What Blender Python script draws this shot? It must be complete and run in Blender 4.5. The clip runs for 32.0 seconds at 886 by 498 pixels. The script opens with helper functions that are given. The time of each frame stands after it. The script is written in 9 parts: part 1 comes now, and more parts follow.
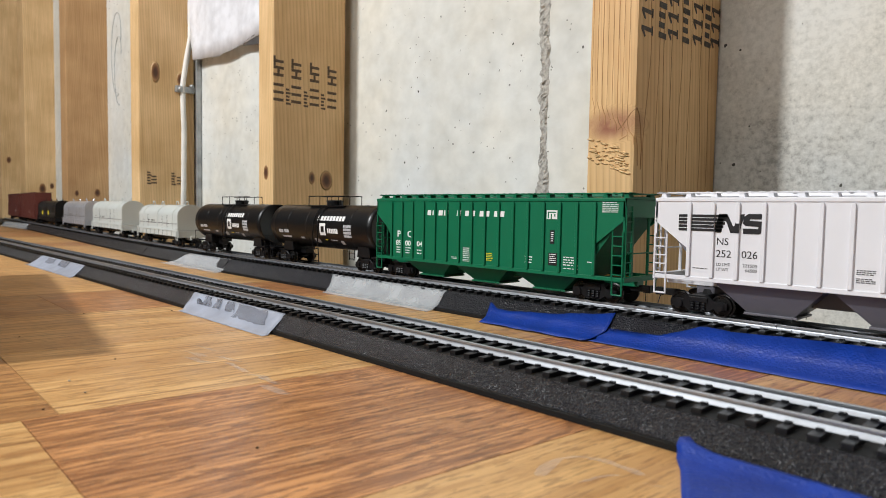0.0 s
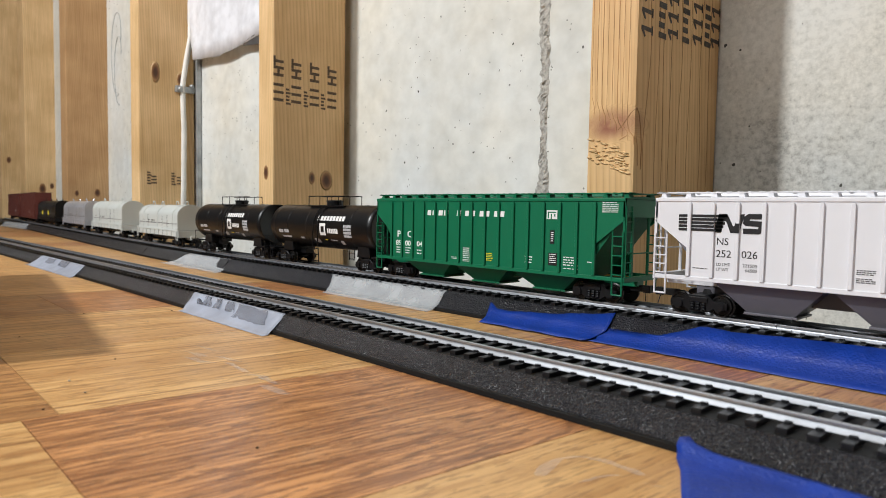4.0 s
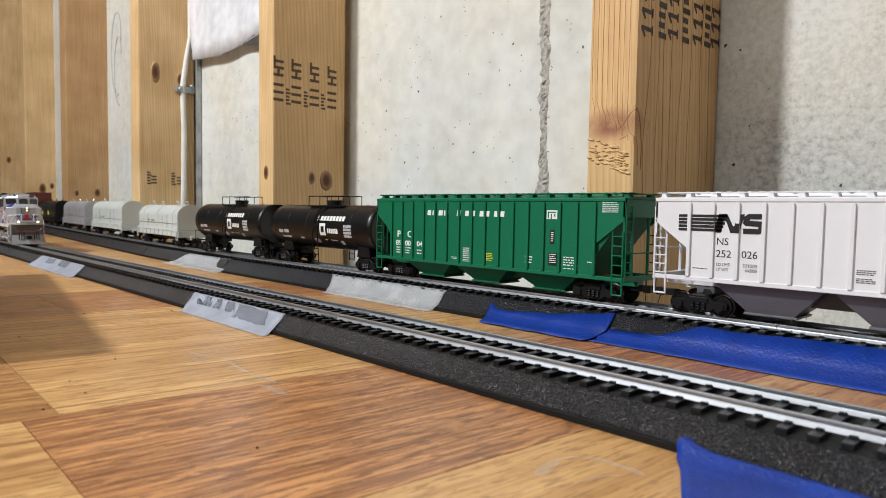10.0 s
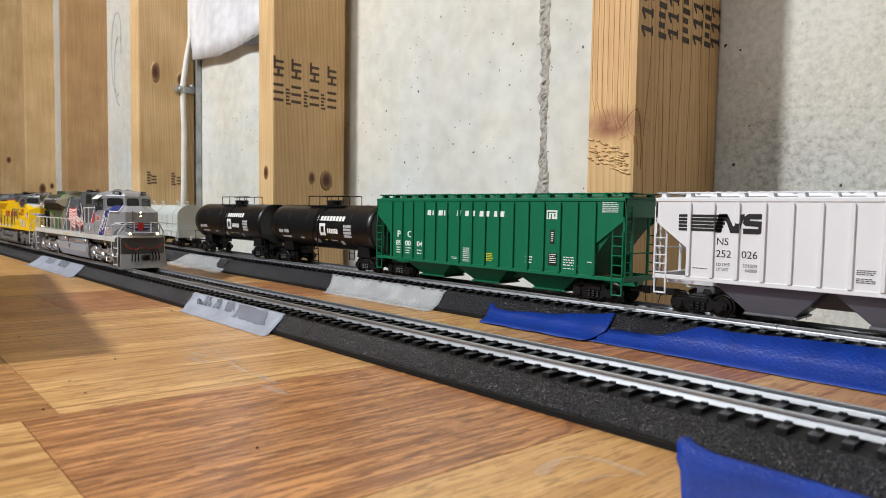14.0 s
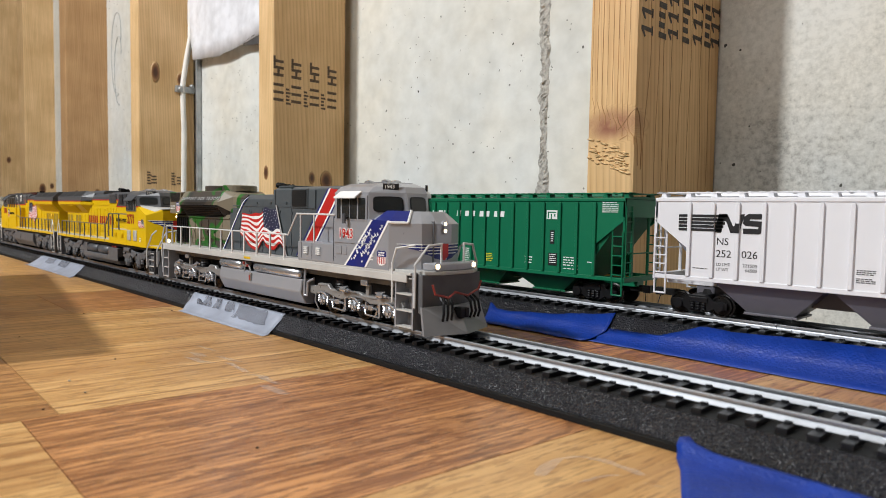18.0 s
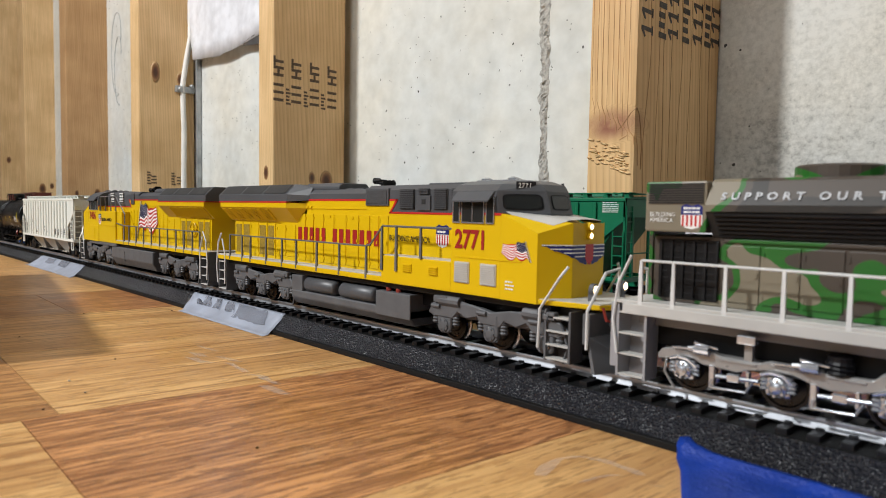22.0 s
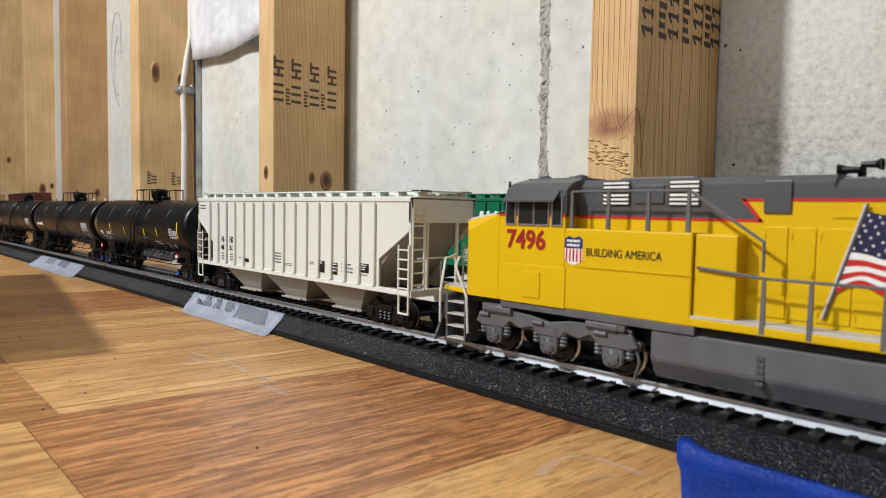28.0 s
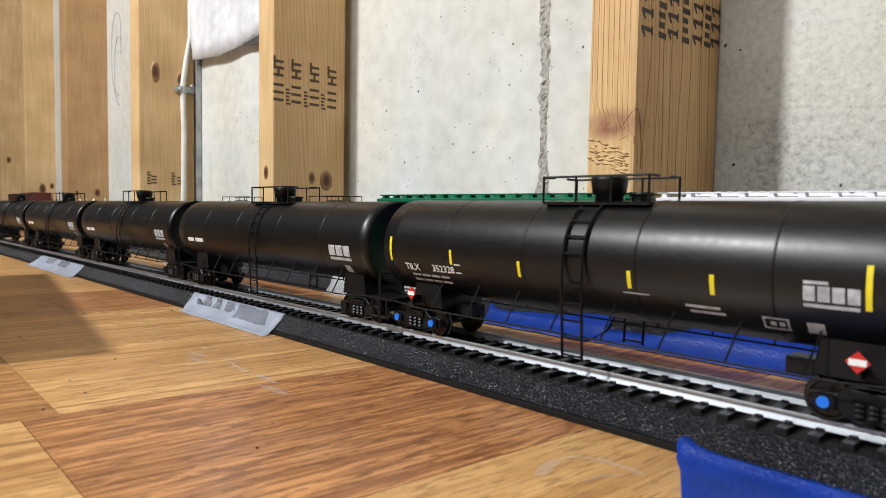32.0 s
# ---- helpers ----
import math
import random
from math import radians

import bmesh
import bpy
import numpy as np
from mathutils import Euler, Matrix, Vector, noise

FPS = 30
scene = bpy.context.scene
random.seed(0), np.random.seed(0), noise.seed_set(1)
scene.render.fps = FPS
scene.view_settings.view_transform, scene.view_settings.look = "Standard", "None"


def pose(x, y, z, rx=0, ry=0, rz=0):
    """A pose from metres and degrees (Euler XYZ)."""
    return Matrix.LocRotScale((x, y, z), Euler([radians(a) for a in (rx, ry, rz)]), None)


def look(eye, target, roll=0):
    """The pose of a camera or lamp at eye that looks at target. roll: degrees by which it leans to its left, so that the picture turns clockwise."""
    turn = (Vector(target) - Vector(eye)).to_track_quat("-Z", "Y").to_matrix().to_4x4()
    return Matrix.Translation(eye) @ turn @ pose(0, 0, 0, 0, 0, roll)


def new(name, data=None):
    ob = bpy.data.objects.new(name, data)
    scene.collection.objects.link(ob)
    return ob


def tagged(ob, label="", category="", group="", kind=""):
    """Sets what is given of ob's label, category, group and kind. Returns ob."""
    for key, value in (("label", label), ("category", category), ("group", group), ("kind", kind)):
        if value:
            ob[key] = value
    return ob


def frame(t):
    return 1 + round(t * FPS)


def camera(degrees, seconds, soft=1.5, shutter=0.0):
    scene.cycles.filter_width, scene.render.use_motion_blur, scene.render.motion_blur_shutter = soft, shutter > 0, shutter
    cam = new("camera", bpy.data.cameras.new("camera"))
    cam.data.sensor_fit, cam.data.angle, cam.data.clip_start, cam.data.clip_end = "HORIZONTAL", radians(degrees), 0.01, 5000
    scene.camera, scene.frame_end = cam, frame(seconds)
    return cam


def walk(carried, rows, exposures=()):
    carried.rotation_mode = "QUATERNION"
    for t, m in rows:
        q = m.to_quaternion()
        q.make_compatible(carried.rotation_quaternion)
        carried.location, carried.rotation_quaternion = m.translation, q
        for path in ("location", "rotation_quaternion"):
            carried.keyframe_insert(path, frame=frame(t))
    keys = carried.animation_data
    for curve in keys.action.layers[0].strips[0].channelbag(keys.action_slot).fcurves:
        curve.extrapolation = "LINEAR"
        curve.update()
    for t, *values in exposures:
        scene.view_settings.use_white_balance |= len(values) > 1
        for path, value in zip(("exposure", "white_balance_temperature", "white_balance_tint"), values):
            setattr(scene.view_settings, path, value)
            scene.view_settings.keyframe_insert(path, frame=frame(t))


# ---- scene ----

# ---------------------------------------------------------------- camera
EYE = (0.0, 0.0, 0.0577)
YAW, PITCH, ROLL, LENS = 44.034, 3.329, 1.018, 68.51
_y, _p = radians(YAW), radians(PITCH)
AIM = (-math.cos(_y) * math.cos(_p), math.sin(_y) * math.cos(_p), EYE[2] - math.sin(_p))
cam = camera(LENS, 32.0, 0.8)
walk(cam, [(0.0, look(EYE, AIM, ROLL)), (32.0, look(EYE, AIM, ROLL))], exposures=[(0.0, 0.0), (31.0, 0.0), (32.0, 0.14)])
cam.data.dof.use_dof, cam.data.dof.focus_distance, cam.data.dof.aperture_fstop = True, 0.35, 28.0

# ---------------------------------------------------------------- light
world = bpy.data.worlds.new("basement_air")
world.use_nodes = True
world.node_tree.nodes["Background"].inputs[0].default_value = (0.9, 0.95, 1.0, 1)
world.node_tree.nodes["Background"].inputs[1].default_value = 0.012
scene.world = world


def area_lamp(name, at, to, w, h, watts, colour):
    d = bpy.data.lights.new(name, "AREA")
    d.shape, d.size, d.size_y, d.energy, d.color = "RECTANGLE", w, h, watts, colour
    ob = new(name, d)
    ob.matrix_world = look(at, to)
    return ob


area_lamp("ceiling_lamp", (-0.79, -1.12, 1.35), (-0.55, -0.2, 0.0), 0.11, 0.11, 38.5, (0.965, 0.985, 1.0))
area_lamp("ceiling_lamp", (-0.1, -1.9, 1.4), (-0.3, 0.2, 0.1), 1.2, 0.3, 16.5, (0.92, 0.97, 1.0))

# ---------------------------------------------------------------- materials


def nodes_of(name):
    m = bpy.data.materials.new(name)
    m.use_nodes = True
    return m, m.node_tree.nodes, m.node_tree.links, m.node_tree.nodes["Principled BSDF"]


def mat(name, colour, rough=0.5, metal=0.0, vary=0.12, scale=60.0, bump=0.0, bump_scale=600.0, spec=0.5, dirt=None):
    """Paint, plastic or metal with a blotchy and a fine variation and a fine relief."""
    m, n, l, b = nodes_of(name)
    tc = n.new("ShaderNodeTexCoord")
    a = n.new("ShaderNodeTexNoise")
    a.inputs["Scale"].default_value, a.inputs["Detail"].default_value = scale, 5
    f = n.new("ShaderNodeTexNoise")
    f.inputs["Scale"].default_value, f.inputs["Detail"].default_value = bump_scale, 3
    l.new(tc.outputs["Object"], a.inputs["Vector"])
    l.new(tc.outputs["Object"], f.inputs["Vector"])
    r = n.new("ShaderNodeValToRGB")
    dark = dirt or [c * (1 - vary) for c in colour]
    light = [min(1, c * (1 + vary * 0.6)) for c in colour]
    r.color_ramp.elements[0].position, r.color_ramp.elements[1].position = 0.34, 0.62
    r.color_ramp.elements[0].color, r.color_ramp.elements[1].color = (*dark, 1), (*light, 1)
    l.new(a.outputs["Fac"], r.inputs["Fac"])
    l.new(r.outputs["Color"], b.inputs["Base Color"])
    b.inputs["Metallic"].default_value = metal
    b.inputs["Specular IOR Level"].default_value = spec
    mr = n.new("ShaderNodeMapRange")
    mr.inputs["To Min"].default_value, mr.inputs["To Max"].default_value = max(0, rough - 0.07), min(1, rough + 0.07)
    l.new(f.outputs["Fac"], mr.inputs["Value"])
    l.new(mr.outputs["Result"], b.inputs["Roughness"])
    if bump:
        bp = n.new("ShaderNodeBump")
        bp.inputs["Strength"].default_value, bp.inputs["Distance"].default_value = bump, 0.0004
        l.new(f.outputs["Fac"], bp.inputs["Height"])
        l.new(bp.outputs["Normal"], b.inputs["Normal"])
    return m


def glow(name, colour, power):
    m, n, l, b = nodes_of(name)
    b.inputs["Base Color"].default_value = (*colour, 1)
    b.inputs["Emission Color"].default_value = (*colour, 1)
    b.inputs["Emission Strength"].default_value = power
    return m


BLACK_TANK = mat("black_tank_paint", (0.004, 0.004, 0.0045), 0.36, vary=0.2, scale=40, bump=0.05, spec=0.4)
BLACK_PLASTIC = mat("black_plastic", (0.004, 0.004, 0.005), 0.45, vary=0.3, scale=90, spec=0.3)
DARK_FRAME = mat("dark_frame_plastic", (0.006, 0.006, 0.007), 0.5, vary=0.3, spec=0.3)
WHEEL = mat("blackened_wheel_metal", (0.035, 0.033, 0.032), 0.3, 0.8)
TREAD = mat("bright_wheel_tread", (0.42, 0.41, 0.4), 0.25, 1.0)
RAIL = mat("nickel_silver_rail", (0.42, 0.44, 0.47), 0.4, 0.9, vary=0.16, scale=25)
TIE = mat("black_tie_plastic", (0.005, 0.005, 0.006), 0.4, vary=0.3, scale=200, spec=0.35)
GREEN = mat("bright_green_car_paint", (0.003, 0.135, 0.062), 0.42, vary=0.06, scale=12, spec=0.35)
WHITE_CAR = mat("white_car_paint", (0.74, 0.74, 0.77), 0.4, vary=0.04, scale=14)
CREAM = mat("cream_car_paint", (0.69, 0.7, 0.65), 0.42, vary=0.05, scale=14)
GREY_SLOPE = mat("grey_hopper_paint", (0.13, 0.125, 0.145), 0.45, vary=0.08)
# taupe bays, their colour lowered further for the shade under the car
CREAM_SLOPE = mat("shaded_taupe_hopper_paint", (0.32, 0.3, 0.26), 0.45, vary=0.05)
YELLOW = mat("armour_yellow_paint", (0.66, 0.425, 0.002), 0.42, vary=0.05, scale=20, spec=0.28)
HARBOR = mat("harbour_grey_paint", (0.072, 0.075, 0.082), 0.42, vary=0.12, scale=30)
SILVER = mat("silver_loco_paint", (0.36, 0.37, 0.4), 0.31, 0.34, vary=0.06, scale=30)
# darker copy of the silver: shade under the deck put into the colour
SILVER_SHADED = mat("shaded_silver_frame_paint", (0.22, 0.22, 0.225), 0.42, 0.2, vary=0.1)
SLATE = mat("slate_grey_paint", (0.07, 0.082, 0.09), 0.4, vary=0.06)
CHROME = mat("bright_silver_truck", (0.56, 0.58, 0.62), 0.2, 0.78, vary=0.03, scale=120)
TRUCK_SILVER = mat("satin_silver_truck_frame", (0.33, 0.325, 0.32), 0.3, 0.45, vary=0.06, scale=160)
COIL_WHITE = mat("white_coil_hood", (0.52, 0.55, 0.53), 0.42, vary=0.06, scale=18)
COIL_SILVER = mat("silver_coil_hood", (0.5, 0.51, 0.55), 0.3, 0.5, vary=0.08, scale=18)
OXIDE = mat("oxide_red_paint", (0.12, 0.03, 0.022), 0.5, vary=0.12)
RED = mat("red_decal", (0.5, 0.018, 0.014), 0.42)
WHITE = mat("white_decal", (0.78, 0.78, 0.76), 0.45, vary=0.03)
BLUE = mat("blue_decal", (0.008, 0.016, 0.15), 0.42)
NAVY = mat("navy_decal", (0.008, 0.011, 0.05), 0.42)
DEEP_RED = mat("deep_red_decal", (0.33, 0.016, 0.012), 0.42)
INK = mat("small_grey_stencil", (0.16, 0.16, 0.165), 0.5)
BLACK = mat("black_decal", (0.01, 0.01, 0.012), 0.45)
TRIM_YELLOW = mat("reflector_yellow", (0.75, 0.62, 0.02), 0.45)
HUB_BLUE = mat("blue_axle_cap", (0.01, 0.16, 0.7), 0.4)

# ---------------------------------------------------------------- mesh helpers
MM = 0.001


def mesh_of(name, bm, material):
    me = bpy.data.meshes.new(name)
    bm.normal_update()
    bm.to_mesh(me)
    bm.free()
    for m in material if isinstance(material, (list, tuple)) else (material,):
        me.materials.append(m)
    return me


def part(name, bm, material, parent, label="", smooth=False):
    """Links a bmesh as one mesh object under a thing or part."""
    me = mesh_of(name, bm, material) if isinstance(bm, bmesh.types.BMesh) else bm
    if smooth:
        for f in me.polygons:
            f.use_smooth = True
    ob = new(name, me)
    ob.parent = parent
    return tagged(ob, label) if label else ob


def root(name, m, label, category, group="", kind=""):
    ob = new(name)
    ob.empty_display_size = 0.02
    ob.matrix_world = m
    return tagged(ob, label, category, group, kind)


def box(bm, x0, x1, y0, y1, z0, z1, bev=0.0):
    """A box in millimetres, its edges rounded by bev."""
    r = bmesh.ops.create_cube(bm, size=1.0)
    vs = r["verts"]
    bmesh.ops.scale(bm, vec=((x1 - x0) * MM, (y1 - y0) * MM, (z1 - z0) * MM), verts=vs)
    bmesh.ops.translate(bm, vec=((x0 + x1) / 2 * MM, (y0 + y1) / 2 * MM, (z0 + z1) / 2 * MM), verts=vs)
    if bev:
        es = list({e for v in vs for e in v.link_edges})
        bmesh.ops.bevel(bm, geom=es, offset=bev * MM, segments=2, affect="EDGES", profile=0.6)
    return bm


def boxed(*a, **k):
    return box(bmesh.new(), *a, **k)


def prism(bm, pts, y0, y1, bev=0.0):
    """A side outline (x, z) in millimetres, pushed from y0 to y1."""
    a = [bm.verts.new((x * MM, y0 * MM, z * MM)) for x, z in pts]
    b = [bm.verts.new((x * MM, y1 * MM, z * MM)) for x, z in pts]
    n = len(pts)
    fs = [bm.faces.new(a), bm.faces.new(b[::-1])]
    fs += [bm.faces.new((a[i], b[i], b[(i + 1) % n], a[(i + 1) % n])) for i in range(n)]
    bmesh.ops.recalc_face_normals(bm, faces=fs)
    if bev:
        es = list({e for f in fs for e in f.edges})
        bmesh.ops.bevel(bm, geom=es, offset=bev * MM, segments=1, affect="EDGES")
    return bm


def section(bm, pts, x0, x1, bev=0.0):
    """A cross section (y, z) in millimetres, pushed from x0 to x1."""
    a = [bm.verts.new((x0 * MM, y * MM, z * MM)) for y, z in pts]
    b = [bm.verts.new((x1 * MM, y * MM, z * MM)) for y, z in pts]
    n = len(pts)
    fs = [bm.faces.new(a), bm.faces.new(b[::-1])]
    fs += [bm.faces.new((a[i], b[i], b[(i + 1) % n], a[(i + 1) % n])) for i in range(n)]
    bmesh.ops.recalc_face_normals(bm, faces=fs)
    if bev:
        es = list({e for f in fs for e in f.edges})
        bmesh.ops.bevel(bm, geom=es, offset=bev * MM, segments=1, affect="EDGES")
    return bm


def rod(bm, p, q, r, n=6):
    """A round bar from p to q, in millimetres."""
    p, q = Vector(p) * MM, Vector(q) * MM
    d = q - p
    c = bmesh.ops.create_cone(bm, cap_ends=True, segments=n, radius1=r * MM, radius2=r * MM, depth=d.length)
    m = Matrix.Translation((p + q) / 2) @ d.to_track_quat("Z", "Y").to_matrix().to_4x4()
    bmesh.ops.transform(bm, matrix=m, verts=c["verts"])
    return bm


def path_rod(bm, pts, r, n=6):
    """One round bar bent through points in millimetres, mitred at the bends."""
    ps = [Vector(q) * MM for q in pts]
    ds = [(b - a).normalized() for a, b in zip(ps[:-1], ps[1:])]
    side = ds[0].orthogonal().normalized()
    rings = []
    for i, p in enumerate(ps):
        d0, d1 = ds[max(0, i - 1)], ds[min(i, len(ds) - 1)]
        side = (side - d0 * side.dot(d0)).normalized()
        up = d0.cross(side)
        cut = d0 + d1
        cut = cut.normalized() if cut.length > 0.2 else d0
        ring = []
        for k in range(n):
            w = 2 * math.pi * k / n
            o = (side * math.cos(w) + up * math.sin(w)) * r * MM
            o = o - d0 * (o.dot(cut) / max(0.3, d0.dot(cut)))
            ring.append(bm.verts.new(p + o))
        rings.append(ring)
        side = side - d1 * side.dot(d1)
        side = side.normalized() if side.length > 1e-6 else d1.orthogonal().normalized()
    fs = [bm.faces.new(rings[0][::-1]), bm.faces.new(rings[-1])]
    for a, b in zip(rings[:-1], rings[1:]):
        fs += [bm.faces.new((a[k], a[(k + 1) % n], b[(k + 1) % n], b[k])) for k in range(n)]
    return bm


def lathe(bm, prof, centre, axis="Y", n=24):
    """A profile (distance along the axis, radius) in millimetres turned round an axis through centre."""
    rings = []
    for d, r in prof:
        ring = []
        for i in range(n):
            a = 2 * math.pi * i / n
            u, v = r * math.cos(a), r * math.sin(a)
            q = (u, d, v) if axis == "Y" else ((d, u, v) if axis == "X" else (u, v, d))
            ring.append(bm.verts.new(((q[0] + centre[0]) * MM, (q[1] + centre[1]) * MM, (q[2] + centre[2]) * MM)))
        rings.append(ring)
    fs = []
    for a, b in zip(rings[:-1], rings[1:]):
        fs += [bm.faces.new((a[i], a[(i + 1) % n], b[(i + 1) % n], b[i])) for i in range(n)]
    fs += [bm.faces.new(rings[0]), bm.faces.new(rings[-1][::-1])]
    bmesh.ops.recalc_face_normals(bm, faces=fs)
    return bm


def loft(bm, rings, bev=0.0):
    """Closed rings of points (x, y, z) in millimetres joined to a solid."""
    vs = [[bm.verts.new(Vector(q) * MM) for q in r] for r in rings]
    n = len(vs[0])
    fs = [bm.faces.new(vs[0]), bm.faces.new(vs[-1][::-1])]
    for a, b in zip(vs[:-1], vs[1:]):
        fs += [bm.faces.new((a[i], a[(i + 1) % n], b[(i + 1) % n], b[i])) for i in range(n)]
    bmesh.ops.recalc_face_normals(bm, faces=fs)
    if bev:
        bmesh.ops.bevel(bm, geom=list({e for f in fs for e in f.edges}), offset=bev * MM, segments=1, affect="EDGES")
    return bm


def sheet(bm, rows):
    """A surface through rows of points in millimetres."""
    vs = [[bm.verts.new(Vector(q) * MM) for q in r] for r in rows]
    for a, b in zip(vs[:-1], vs[1:]):
        for i in range(len(a) - 1):
            bm.faces.new((a[i], a[i + 1], b[i + 1], b[i]))
    return bm


def decal(bm, pts, y, thick=0.12):
    """A flat shape (x, z) lying on a side that faces -y."""
    return prism(bm, pts, y - thick, y)


def bars(bm, x, z, w, h, y, n=3, gaps=(), thick=0.1):
    """Small unreadable writing: n lines of short bars."""
    rnd = random.Random(int(abs(x * 31 + z * 17)))
    for i in range(n):
        zz = z - i * h / n
        cx = x
        while cx < x + w * (0.75 + 0.25 * rnd.random()):
            d = w * rnd.uniform(0.12, 0.3)
            box(bm, cx, min(cx + d, x + w), y - thick, y, zz - h / n * 0.42, zz)
            cx += d + w * 0.05
    return bm


def words(name, body, size, parent, material, x, y, z, turn=(90, 0, 0), shear=0.0, bold=0.0, wide=1.0, align="LEFT", space=1.0):
    """Lettering as a thin mesh, lower left at (x, y, z) in millimetres; size is the cap height."""
    c = bpy.data.curves.new(name, "FONT")
    c.body, c.size, c.shear, c.offset, c.extrude = body, size * MM / 0.7, shear, bold * MM, 0.06 * MM
    c.align_x, c.space_character, c.resolution_u = align, space, 3
    tmp = new(name, c)
    dg = bpy.context.evaluated_depsgraph_get()
    me = bpy.data.meshes.new_from_object(tmp.evaluated_get(dg))
    bpy.data.objects.remove(tmp)
    bpy.data.curves.remove(c)
    me.materials.clear()
    me.materials.append(material)
    ob = new(name, me)
    ob.parent = parent
    ob.matrix_basis = pose(x * MM, y * MM, z * MM, *turn) @ Matrix.Diagonal((wide, 1, 1, 1))
    return ob

# ---------------------------------------------------------------- the table
TRACK_Y, RAIL_Z = 0.1745, 0.0108


def wood_print(name, light, dark, lines=0.5, dense=0.5, pores=0.5):
    """Printed oak grain that runs along the planks: sparse late-wood lines, dense streaks and short dark pores, shifted from plank to plank."""
    m, n, l, b = nodes_of(name)

    def noise(vector, scale, detail=3.0, rough=0.55, twist=0.0):
        t = n.new("ShaderNodeTexNoise")
        t.inputs["Scale"].default_value, t.inputs["Detail"].default_value = scale, detail
        t.inputs["Roughness"].default_value, t.inputs["Distortion"].default_value = rough, twist
        l.new(vector, t.inputs["Vector"])
        return t.outputs["Fac"]

    def ranged(value, lo, hi, a=0.0, c=1.0):
        t = n.new("ShaderNodeMapRange")
        t.interpolation_type = "SMOOTHSTEP"
        t.inputs["From Min"].default_value, t.inputs["From Max"].default_value = lo, hi
        t.inputs["To Min"].default_value, t.inputs["To Max"].default_value = a, c
        l.new(value, t.inputs["Value"])
        return t.outputs["Result"]

    def calc(op, a, c):
        t = n.new("ShaderNodeMath")
        t.operation = op
        for k, v in enumerate((a, c)):
            if isinstance(v, (int, float)):
                t.inputs[k].default_value = v
            else:
                l.new(v, t.inputs[k])
        return t.outputs[0]

    def blend(fac, a, c):
        t = n.new("ShaderNodeMix")
        t.data_type = "RGBA"
        l.new(fac, t.inputs["Factor"])
        for k, v in (("A", a), ("B", c)):
            if isinstance(v, tuple):
                t.inputs[k].default_value = (*v, 1)
            else:
                l.new(v, t.inputs[k])
        return t.outputs["Result"]

    tc = n.new("ShaderNodeTexCoord")
    oi = n.new("ShaderNodeObjectInfo")
    sc = n.new("ShaderNodeVectorMath")
    sc.operation = "SCALE"
    sc.inputs["Scale"].default_value = 9.0
    l.new(oi.outputs["Random"], sc.inputs[0])
    turn = n.new("ShaderNodeMapping")
    turn.inputs["Rotation"].default_value = (0, 0, math.atan(SKEW))
    l.new(tc.outputs["Object"], turn.inputs["Vector"])
    ad = n.new("ShaderNodeVectorMath")
    ad.operation = "ADD"
    l.new(turn.outputs["Vector"], ad.inputs[0])
    l.new(sc.outputs["Vector"], ad.inputs[1])
    mp = n.new("ShaderNodeMapping")
    mp.inputs["Scale"].default_value = (1.0, 0.045, 1.0)
    l.new(ad.outputs["Vector"], mp.inputs["Vector"])
    v = mp.outputs["Vector"]
    sh = n.new("ShaderNodeMapping")
    sh.inputs["Scale"].default_value = (1.0, 0.13, 1.0)
    l.new(ad.outputs["Vector"], sh.inputs["Vector"])
    wv = n.new("ShaderNodeTexWave")
    wv.bands_direction, wv.wave_profile = "X", "SAW"
    wv.inputs["Scale"].default_value, wv.inputs["Distortion"].default_value = 40, 5.0
    wv.inputs["Detail"].default_value, wv.inputs["Detail Scale"].default_value = 3, 0.8
    l.new(v, wv.inputs["Vector"])
    band = noise(v, 95, 4, 0.6, 0.4)
    streak = noise(v, 900, 4, 0.66)
    base = blend(ranged(band, 0.3, 0.7), tuple(0.62 * a + 0.38 * c for a, c in zip(dark, light)), light)
    base = blend(calc("MULTIPLY", ranged(streak, 0.46, 0.56), dense), base, dark)
    late = calc("MULTIPLY", ranged(wv.outputs["Fac"], 0.72, 0.98), calc("MULTIPLY", ranged(noise(v, 60, 2), 0.38, 0.56), lines))
    base = blend(late, base, tuple(c * 0.8 for c in dark))
    dash = calc("MULTIPLY", ranged(noise(sh.outputs["Vector"], 900, 2, 0.5), 0.56, 0.62), pores)
    base = blend(dash, base, tuple(c * 0.6 for c in dark))
    # pale scuff-like blotches that put the table's hazy sheen into the colour
    haze = ranged(noise(tc.outputs["Object"], 16, 8, 0.7), 0.54, 0.76, 0.0, 0.3)
    base = blend(haze, base, (0.55, 0.42, 0.28))
    l.new(base, b.inputs["Base Color"])
    b.inputs["Specular IOR Level"].default_value = 0.85
    l.new(ranged(noise(tc.outputs["Object"], 28, 5), 0.0, 1.0, 0.22, 0.48), b.inputs["Roughness"])
    bp = n.new("ShaderNodeBump")
    bp.inputs["Strength"].default_value, bp.inputs["Distance"].default_value = 0.14, 0.0003
    l.new(streak, bp.inputs["Height"])
    l.new(bp.outputs["Normal"], b.inputs["Normal"])
    return m


